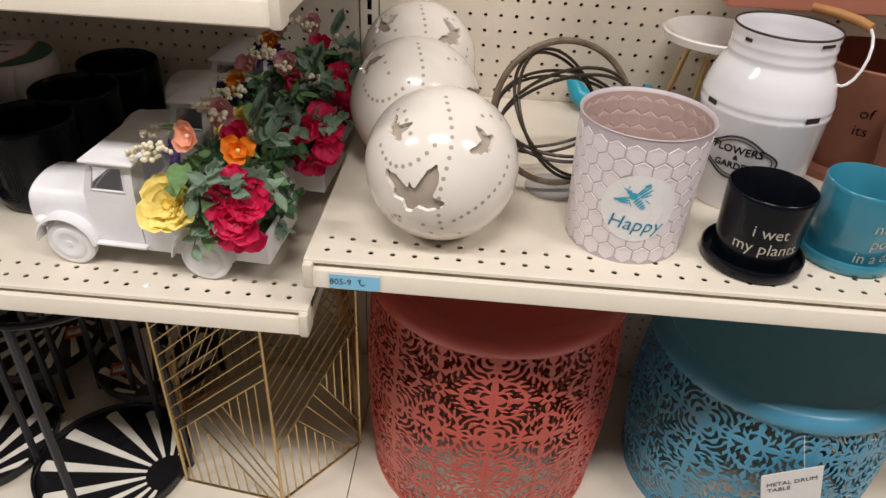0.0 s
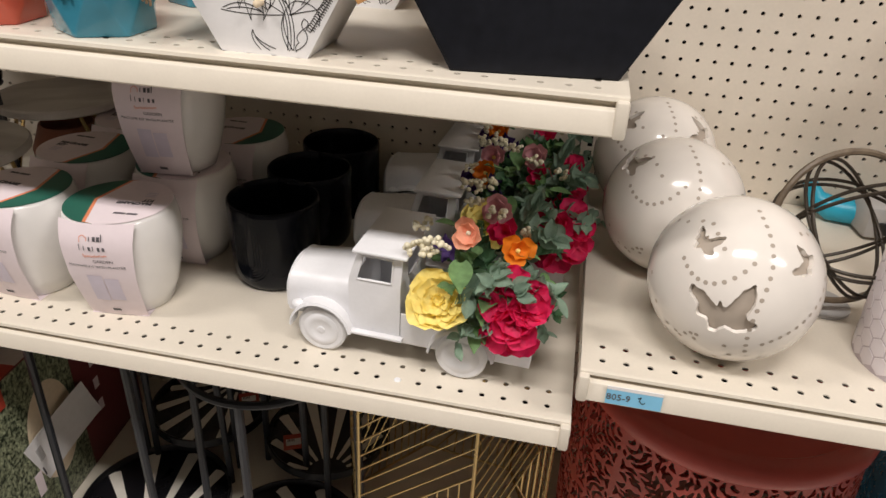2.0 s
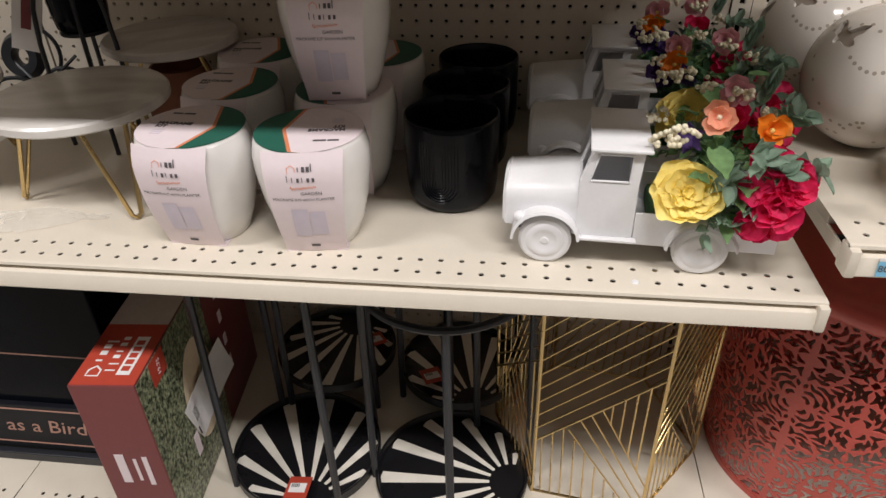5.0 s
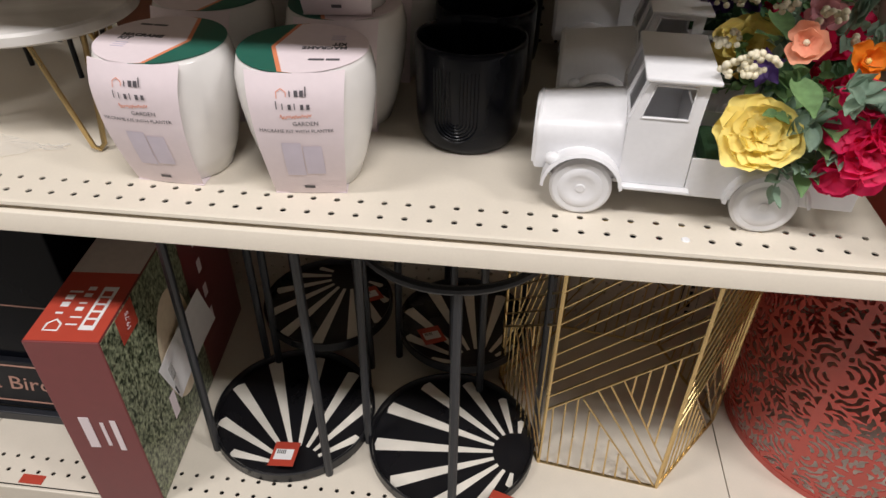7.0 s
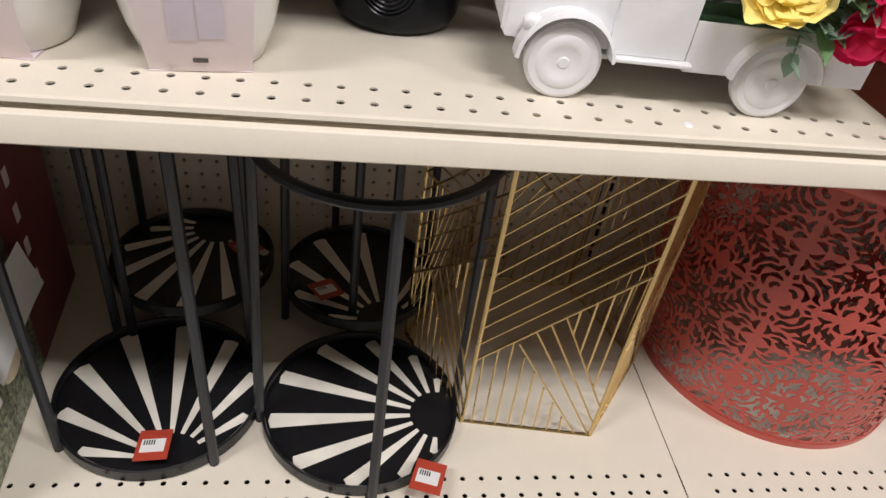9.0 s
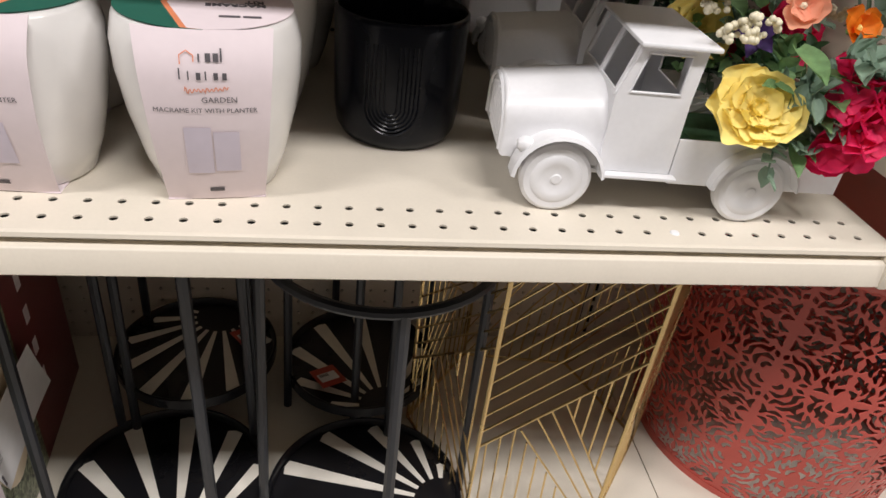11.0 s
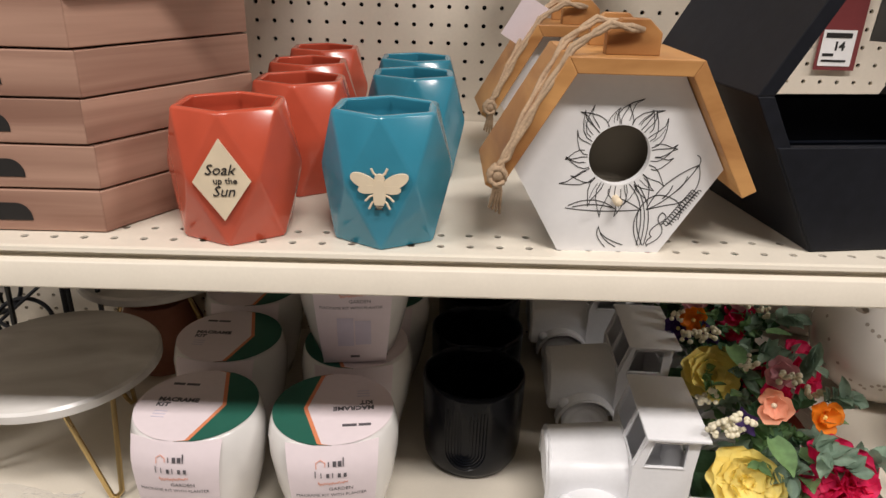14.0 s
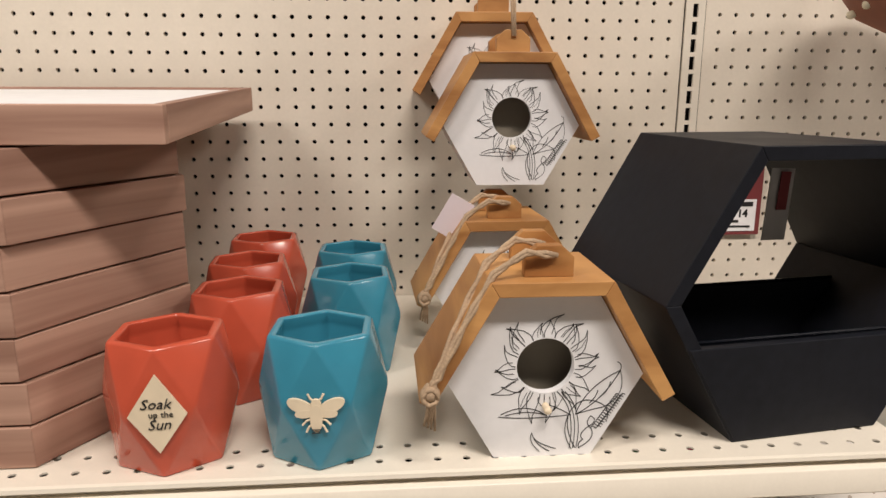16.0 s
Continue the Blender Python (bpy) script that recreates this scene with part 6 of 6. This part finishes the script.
for k in range(3):
    a = math.radians(200 + 120 * k)
    bm = bmesh.new()
    add_tube(bm, [(0.045 * math.cos(a), 0.045 * math.sin(a), 0.142), (0.085 * math.cos(a), 0.085 * math.sin(a), 0.002)], 0.004, 8)
    part("leg", bm, GOLD, cs, smooth=True)

# ---- shelf stickers ----
st = thing("shelf_sticker", "blue shelf label with handwritten mark on price rail", "label", pose(0.055, FRONT - 0.0066, Z_RIGHT - 0.0225, -5))
part("label_card", box_bm(-0.029, 0, -0.010, 0.029, 0.0008, 0.008), STICKER, st)
part("label_top", box_bm(-0.029, -0.0003, 0.0082, 0.029, 0.0008, 0.012), PAPER, st)
part("number", lay(words("805-9", 0.011), pose(-0.016, -0.0004, -0.001, 90)), GREYINK, st)
bm = bmesh.new()
add_tube(bm, [(0.004, -0.0006, 0.002), (0.007, -0.0006, 0.004), (0.006, -0.0006, -0.001), (0.009, -0.0006, -0.004), (0.012, -0.0006, -0.002)], 0.0005, 4)
part("pen_mark", bm, INK, st)
st = thing("plug", "small white plastic plug in the shelf edge", "plug", pose(-0.032 - 7 * PITCH, 0, Z_MID))
bm = bmesh.new()
add_lathe(bm, [(0.0034, -0.0014), (0.0045, 0.0001), (0.0035, 0.0012), (0, 0.0014)], 14)
part("cap", bm, WHITEP, st, smooth=True)


# ---- base deck: pierced drum tables ----
STROKES = (((0.12, 0.03), (0.20, 0.10), (0.31, 0.08), (0.38, 0.03)), ((0.16, 0.15), (0.26, 0.20), (0.33, 0.16), (0.42, 0.19)), ((0.28, 0.27), (0.37, 0.30), (0.42, 0.26), (0.52, 0.30)),
           ((0.37, 0.37), (0.46, 0.41), (0.56, 0.38)), ((0.48, 0.05), (0.54, 0.12), (0.64, 0.09), (0.71, 0.14)), ((0.55, 0.20), (0.64, 0.18), (0.70, 0.24), (0.80, 0.21)),
           ((0.62, 0.31), (0.72, 0.34), (0.82, 0.30)), ((0.48, 0.48), (0.57, 0.53), (0.66, 0.46), (0.75, 0.46)), ((0.77, 0.04), (0.82, 0.12), (0.91, 0.12)),
           ((0.92, 0.22), (0.88, 0.30), (0.93, 0.40)), ((0.62, 0.62), (0.70, 0.57), (0.80, 0.57), (0.86, 0.48)), ((0.73, 0.72), (0.82, 0.67), (0.92, 0.70)),
           ((0.84, 0.82), (0.92, 0.82)), ((0.92, 0.52), (0.95, 0.60)))


def fret(u, v):
    """Mirrored pattern of curved cut-outs; positive where the metal is cut away."""
    p, q = np.abs((u % 1.0) * 2 - 1), np.abs((v % 1.0) * 2 - 1)
    p, q = np.maximum(p, q), np.minimum(p, q)
    f = 0.085 - (p + q)
    for line in STROKES:
        for n, ((ax, ay), (bx, by)) in enumerate(zip(line, line[1:])):
            dx, dy = bx - ax, by - ay
            s = np.clip(((p - ax) * dx + (q - ay) * dy) / (dx * dx + dy * dy), 0, 1)
            along = (n + s) / (len(line) - 1)
            f = np.maximum(f, 0.021 + 0.021 * np.sin(np.pi * along) - np.hypot(p - ax - s * dx, q - ay - s * dy))
    return f


def pierced_sheet(nu, nv, cols, rows, place, v0, v1):
    """Marching squares over the scroll pattern: the metal that stays, with smooth edges."""
    gu, gv = np.meshgrid(cols * np.arange(nu) / nu, v0 + (v1 - v0) * rows * np.arange(nv + 1) / nv)
    field = fret(gu, gv)
    field[:2] = field[-2:] = -1.0
    val = field.tolist()
    verts, faces, index = [], [], {}

    def put(x, y):
        key = (round(x * 64), round(y * 64))
        if key not in index:
            index[key] = len(verts)
            verts.append(place(x / nu, y / nv))
        return index[key]
    for j in range(nv):
        for i in range(nu):
            c = ((i, j), (i + 1, j), (i + 1, j + 1), (i, j + 1))
            f = [val[y][x % nu] for x, y in c]
            poly = []
            for k in range(4):
                (xa, ya), (xb, yb) = c[k], c[(k + 1) % 4]
                fa, fb = f[k], f[(k + 1) % 4]
                if fa <= 0:
                    poly.append(put(xa, ya))
                if (fa <= 0) != (fb <= 0):
                    s = min(0.95, max(0.05, fa / (fa - fb)))
                    poly.append(put(xa + (xb - xa) * s, ya + (yb - ya) * s))
            ded = [q for k, q in enumerate(poly) if q != poly[k - 1]]
            if len(ded) >= 3:
                faces.append(ded)
    return verts, faces


def drum_table(x, y, r, h, material, label, rows):
    t = thing("drum_table", label, "side table", pose(x, y, Z_BASE), "metal drum tables")
    z0, z1 = 0.012, h - 0.035

    def place(u, v):
        z = z0 + (z1 - z0) * v
        rr = r * (0.955 + 0.05 * math.sin(math.pi * v))
        a = 2 * math.pi * u - math.pi / 2
        return (rr * math.cos(a), rr * math.sin(a), z)
    verts, faces = pierced_sheet(840, int(840 * (z1 - z0) / (2 * math.pi * r)), 8, rows, place, 0.5, 1.0 + 0.5)
    me = bpy.data.meshes.new("pierced_wall")
    me.from_pydata(verts, [], faces)
    me.materials.append(material)
    for p in me.polygons:
        p.use_smooth = True
    ob = new("pierced_wall", me)
    ob.parent = t
    sol = ob.modifiers.new("thickness", "SOLIDIFY")
    sol.thickness = 0.0016
    bm = bmesh.new()
    add_lathe(bm, [(r * 0.950, 0.0), (r * 0.957, 0.0), (r * 0.960, 0.012), (r * 0.952, 0.012)], 96)
    part("bottom_rim", bm, material, t, smooth=True)
    bm = bmesh.new()
    add_lathe(bm, [(r * 0.93, h - 0.034), (r * 0.968, h - 0.036), (r * 0.992, h - 0.030), (r * 0.995, h - 0.020), (r * 0.975, h - 0.008), (r * 0.93, h - 0.001), (r * 0.88, h), (r * 0.86, h - 0.004), (0, h - 0.004)], 96)
    part("tabletop", bm, material, t, "solid painted metal top", smooth=True)
    return t


drum_table(0.236, 0.288, 0.220, 0.455, REDM, "red painted metal drum table with pierced scroll pattern", 2.5)
drum_table(0.726, 0.290, 0.216, 0.352, BLUEM, "blue painted metal drum table with pierced scroll pattern", 1.8)
sg = thing("hang_sign", "white printed tag hanging on the blue drum table", "tag", pose(0.694, 0.062, 0.415, 0, -16, 6))
part("tag_card", box_bm(-0.046, 0, -0.125, 0.046, 0.001, 0), PAPER, sg)
part("lettering", lay(words("METAL DRUM", 0.0125), pose(0.000, -0.0006, -0.026, 90)), GREYINK, sg)
part("lettering", lay(words("TABLE", 0.0125), pose(-0.019, -0.0006, -0.040, 90)), GREYINK, sg)
bm = bmesh.new()
add_tube(bm, [(0.018, 0.0005, -0.004), (0.020, 0.010, 0.030), (0.026, 0.026, 0.060)], 0.0005, 5)
part("thread", bm, PAPER, sg)


# ---- gold wire hexagon stand ----
def wire_stand(x, y, turn):
    t = thing("wire_side_table", "gold metal wire hexagonal side table with geometric bars", "side table", pose(x, y, Z_BASE, 0, 0, turn))
    s, h, r = 0.188, 0.495, 0.0015
    cor = [Vector((s * math.cos(math.radians(60 * k - 120)), s * math.sin(math.radians(60 * k - 120)), 0)) for k in range(6)]
    up = Vector((0, 0, 1))
    for k in range(6):
        a, b = cor[k], cor[(k + 1) % 6]
        pan = []

        def bar(p, q, rad=r):
            (u0, v0), (u1, v1) = p, q
            pan.append((a.lerp(b, u0) + up * (v0 * h), a.lerp(b, u1) + up * (v1 * h), rad))
        bar((0, 0.003), (1, 0.003), 0.0026)
        bar((0, 0.997), (1, 0.997), 0.003)
        bar((0.004, 0), (0.004, 1), 0.003)
        # leaning main bar, parallel bars over it; under it slanting bars to the foot and uprights on both sides of them
        lo, hi = 0.262, 0.625

        def line(u):
            return lo + (hi - lo) * u
        for q in range(13):
            v0 = lo + 0.060 * q
            u1 = min(1.0, (0.995 - v0) / (hi - lo))
            if u1 > 0.05:
                bar((0, v0), (u1, v0 + (hi - lo) * u1), 0.0019 if q == 0 else r)
        slants = ((0.28, line(0.28) - 0.02, 0.88, 0.003), (0.37, line(0.37), 0.985, 0.003), (0.455, line(0.455), 1.0, 0.050), (0.54, line(0.54), 1.0, 0.125))
        for u0, v0, u1, v1 in slants:
            bar((u0, v0), (u1, v1))
        for u in (0.62, 0.71, 0.80, 0.89):
            bar((u, line(u)), (u, slants[3][1] + (slants[3][3] - slants[3][1]) * (u - 0.54) / 0.46))
        for u in (0.08, 0.17, 0.26, 0.36, 0.46, 0.56, 0.66, 0.76):
            bar((u, 0.003), (u - 0.02, line(u - 0.02) if u < 0.29 else slants[0][1] * (0.88 - u) / 0.60))
        for p, q, rad in pan:
            bm = bmesh.new()
            add_tube(bm, [p, q], rad, 6)
            part("wire_bar", bm, GOLD, t, smooth=True)
    bm = bmesh.new()
    m = Matrix(((1, 0, 0, 0), (0, 0, 1, 0), (0, 1, 0, h), (0, 0, 0, 1)))
    add_prism(bm, [(c.x, c.y) for c in cor], 0.006, m, bevel=0.001)
    part("tabletop", bm, GOLD, t, "flat gold metal top")
    return t


wire_stand(-0.188, 0.279, -8)


# ---- round stands with sunburst plates ----
def plant_stand(x, y, z, r, turn, h, hub, tag=None, lift=0.0):
    t = thing("plant_stand", "black metal plant stand with black and cream sunburst plate", "plant stand", pose(x, y, z, 0, 0, 0), "sunburst plant stands")
    bm = bmesh.new()
    add_lathe(bm, [(0, 0.0), (r - 0.004, 0.0), (r, 0.003), (r, 0.020), (r - 0.003, 0.021), (r - 0.005, 0.019), (r - 0.006, 0.009), (0, 0.008)], 64)
    lay(bm, pose(0, 0, lift))
    part("plate", bm, PLATEB, t, "black round plate", smooth=True, angle=0.8)
    hx, hy = hub[0] * r, hub[1] * r
    n = 18
    ha = math.atan2(-hy, -hx)
    for k in range(n):
        a = ha + (k - (n - 1) / 2) * 2 * math.pi / n * 0.97
        if abs(k - (n - 1) / 2) > 6.6:
            continue
        d = Vector((math.cos(a), math.sin(a)))
        bq = hx * d.x + hy * d.y
        far = -bq + math.sqrt(max(0, bq * bq - (hx * hx + hy * hy) + (r - 0.012) ** 2))
        near = 0.040
        if far - near < 0.02:
            continue
        s = Vector((-d.y, d.x))
        w0, w1 = 0.0028, 0.0030 + far * 0.040
        bm = bmesh.new()
        p = Vector((hx, hy))
        pts = [p + d * near - s * w0, p + d * near + s * w0, p + d * far + s * w1, p + d * (far + 0.003), p + d * far - s * w1]
        top = [bm.verts.new((q.x, q.y, lift + 0.0092)) for q in pts]
        bot = [bm.verts.new((q.x, q.y, lift + 0.0075)) for q in pts]
        bm.faces.new(top)
        for i in range(5):
            bm.faces.new((top[i], bot[i], bot[(i + 1) % 5], top[(i + 1) % 5]))
        part("ray", bm, PLATEW, t)
    for k in range(4):
        a = math.radians(turn + 90 * k)
        bm = bmesh.new()
        add_tube(bm, [((r + 0.002) * math.cos(a), (r + 0.002) * math.sin(a), 0.0), ((r - 0.006) * math.cos(a), (r - 0.006) * math.sin(a), h)], 0.0066, 8)
        part("leg", bm, BLACKM, t, smooth=True)
    bm = bmesh.new()
    add_tube(bm, [((r - 0.006) * math.cos(a), (r - 0.006) * math.sin(a), h) for a in (2 * math.pi * i / 48 for i in range(48))], 0.006, 8, closed=True)
    part("top_ring", bm, BLACKM, t, smooth=True)
    if tag:
        tx, ty, ta, tz = tag
        bm = box_bm(-0.020, -0.028, 0, 0.020, 0.028, 0.0008, m=pose(tx, ty, tz, -14, 0, ta))
        tg = part("price_tag", bm, REDCARD, t, "red hanging price tag")
        part("label", box_bm(-0.015, -0.014, 0.0009, 0.014, 0.010, 0.0014, m=pose(tx, ty, tz, -14, 0, ta)), PAPER, tg)
        for q in range(5):
            part("print_bar", box_bm(-0.012 + 0.003 * q, -0.001, 0.0015, -0.0105 + 0.003 * q, 0.008, 0.0018, m=pose(tx, ty, tz, -14, 0, ta)), INK, tg)
    return t


plant_stand(-0.722, 0.176, Z_BASE, 0.137, -52, 0.485, (0.22, -0.80), (0.012, -0.100, 4, 0.026))
plant_stand(-0.448, 0.150, Z_BASE, 0.137, -84, 0.452, (0.80, -0.10), (0.085, -0.128, -18, 0.030))
plant_stand(-0.708, 0.380, Z_BASE, 0.121, -40, 0.45, (0.20, 0.70), (0.075, 0.02, 30, 0.092), lift=0.070)
plant_stand(-0.452, 0.378, Z_BASE, 0.121, -70, 0.45, (0.30, -0.85), (-0.052, -0.052, 25, 0.072), lift=0.050)

# ---- flower-stand carton ----
cb = thing("carton", "red and maroon carton with grass photograph, sealed", "cardboard box", pose(-0.877, -0.014, Z_BASE, 0, 0, 4.5))
CW, CD, CH = 0.098, 0.44, 0.345
bm = bmesh.new()
add_box(bm, -CW, 0, 0, 0, CD, CH, bevel=0.0015)
part("body", bm, MAROON, cb)
part("photo_side", box_bm(0.0004, 0.002, 0.002, 0.0012, 0.25, CH - 0.002), GRASSP, cb, "grass photograph print")
part("dark_side", box_bm(0.0004, 0.2503, 0.002, 0.0012, CD - 0.002, CH - 0.002), MAROON, cb)
part("red_top", box_bm(-CW + 0.002, 0.002, CH + 0.0003, -0.001, 0.135, CH + 0.001), REDCARD, cb, "red printed top")
part("tape_top", box_bm(-CW + 0.002, 0.1353, CH + 0.0003, -0.001, CD - 0.002, CH + 0.001), KRAFT, cb, "pale worn card top")
part("red_corner", box_bm(0.0013, 0.044, CH - 0.048, 0.0018, 0.092, CH - 0.003), REDCARD, cb)
part("lettering", lay(words("19.75", 0.013), pose(0.0021, 0.070, CH - 0.026, 90, 0, 90) @ pose(0, 0, 0, 0, 0, 78)), CARDP, cb)
# house mark and two rows of bars on the top
bm = bmesh.new()
add_tube(bm, [(-0.062, 0.020, CH + 0.0012), (-0.062, 0.032, CH + 0.0012), (-0.071, 0.040, CH + 0.0012), (-0.080, 0.032, CH + 0.0012), (-0.080, 0.020, CH + 0.0012)][::-1], 0.0016, 4, closed=True, flat=0.4)
part("house_mark", bm, PAPER, cb)
for q, (x0, ln2) in enumerate(((-0.079, 0.010), (-0.079, 0.011), (-0.079, 0.011), (-0.079, 0.018))):
    part("print_bar", box_bm(x0, 0.050 + 0.014 * q, CH + 0.0011, x0 + ln2, 0.050 + 0.014 * q + (0.009 if q in (1, 2) else 0.0035), CH + 0.0015), PAPER, cb)
for q in range(6):
    part("print_bar", box_bm(-0.056, 0.030 + 0.0135 * q, CH + 0.0011, -0.056 + (0.015 if q in (0, 1) else 0.010), 0.030 + 0.0135 * q + (0.0025 if q in (0, 1, 3) else 0.007), CH + 0.0015), PAPER, cb)
part("print_panel", box_bm(-0.036, 0.022, CH + 0.0011, -0.016, 0.105, CH + 0.0015), PAPER, cb)
for q in range(5):
    part("print_bar", box_bm(-0.032, 0.030 + 0.014 * q, CH + 0.0016, -0.020, 0.040 + 0.014 * q, CH + 0.0019), REDCARD, cb)
for b in ((-0.030, 0.13, -0.022, 0.195), (-0.045, 0.14, -0.040, 0.19)):
    part("print_bar", box_bm(b[0], -0.0012, b[1], b[2], -0.0004, b[3]), CARDP, cb)
part("print_panel", box_bm(-0.072, -0.0012, 0.135, -0.058, -0.0004, 0.20), CARDP, cb)
bm = bmesh.new()
add_lathe(bm, [(0, 0), (0.062, 0), (0, 0.0006)], 32, pose(0.0014, 0.172, 0.172, 0, 90) @ Matrix.Diagonal((1.70, 1.0, 1, 1)))
part("plate_picture", bm, NATWOOD, cb, "pale oval plate in the photograph")
SLIP = pose(0.0, 0.188, 0.158, 10, 0, 0)
bm = bmesh.new()
rows = []
for i in range(9):
    u = i / 8
    rows.append([bm.verts.new(SLIP @ Vector((0.004 + 0.012 * u * u + 0.004 * (c - 0.5) ** 2, -0.080 + 0.160 * u + 0.018 * (0.5 - c), -0.052 + 0.104 * c))) for c in (0, 0.25, 0.5, 0.75, 1)])
for a, b in zip(rows, rows[1:]):
    for k in range(4):
        bm.faces.new((a[k], a[k + 1], b[k + 1], b[k]))
ext = bmesh.ops.extrude_face_region(bm, geom=list(bm.faces))
bmesh.ops.translate(bm, vec=(0.0006, 0, 0), verts=[v for v in ext["geom"] if isinstance(v, bmesh.types.BMVert)])
slip = part("paper_slip", bm, PAPER, cb, "white paper slip with barcode", smooth=True)
for q in range(8):
    part("barcode_bar", box_bm(0.0056, -0.070, -0.002 + 0.0040 * q, 0.0062, -0.056, -0.0006 + 0.0040 * q, m=SLIP), GREYB, slip)
part("print_bar", box_bm(0.0056, -0.074, -0.036, 0.0062, -0.071, -0.016, m=SLIP), GREYINK, slip)
part("print_panel", box_bm(0.0013, 0.10, 0.075, 0.0018, 0.118, 0.125), CARDP, cb)
for q in range(4):
    part("print_panel", box_bm(0.0013, 0.30, 0.10 + 0.055 * q, 0.0018, 0.315, 0.125 + 0.055 * q), CARDP, cb)

# ---- black crate with rose-gold script ----
ct = thing("black_crate", "glossy black storage crate with rose-gold script band", "storage crate", pose(0, 0, Z_BASE))
part("body", box_bm(-1.62, 0.13, 0.0, -1.02, 0.48, 0.47, bevel=0.003), DARKTIN, ct)
part("band", box_bm(-1.62, 0.118, 0.022, -1.02, 0.1295, 0.135, bevel=0.001), BLACKW, ct)
part("bottom_lip", box_bm(-1.621, 0.104, 0.0, -1.019, 0.1175, 0.020, bevel=0.002), BLACKM, ct)
ROSEG = mat("rose_gold_print", (0.50, 0.27, 0.21), 0.4)
for z in (0.036, 0.124):
    part("gold_line", box_bm(-1.619, 0.1172, z, -1.021, 0.1179, z + 0.003), ROSEG, ct)
part("lettering", lay(words("as a Bird", 0.046, "RIGHT", shear=0.2), pose(-1.112, 0.1174, 0.082, 90)), ROSEG, ct)
part("gold_line", box_bm(-1.62, 0.1288, 0.25, -1.02, 0.1299, 0.252), ROSEG, ct)
rt = thing("red_sticker", "red shelf marker on the base deck edge", "label", pose(-1.10, BASE_FRONT + 0.010, Z_BASE + 0.0006))
part("marker", box_bm(-0.02, -0.008, 0, 0.018, 0.008, 0.0008), REDCARD, rt)

# ---- hanging fibre basket high on the right bay ----
hb = thing("hanging_basket", "brown woven hanging basket with pale knots", "hanging basket", pose(0.226, 0.32, 1.476))
bm = bmesh.new()
add_lathe(bm, [(0, 0), (0.05, 0.004), (0.09, 0.025), (0.115, 0.06), (0.12, 0.10), (0.116, 0.10), (0.11, 0.06), (0, 0.012)], 40, wob=lambda a, z: 1 + 0.012 * math.sin(18 * a))
part("bowl", bm, TERRA, hb, smooth=True)
for k in range(14):
    a = 2 * math.pi * k / 14
    bm = bmesh.new()
    bmesh.ops.create_icosphere(bm, subdivisions=2, radius=0.006, matrix=Matrix.Translation((0.098 * math.cos(a), 0.098 * math.sin(a), 0.03 + 0.008 * (k % 2))))
    part("knot", bm, BERRY, hb, smooth=True)
bm = bmesh.new()
add_tube(bm, [(0, 0.115, 0.098), (0, 0.12, 0.2), (0, 0.19, 0.30)], 0.003, 6)
part("hanger", bm, ROPE, hb)
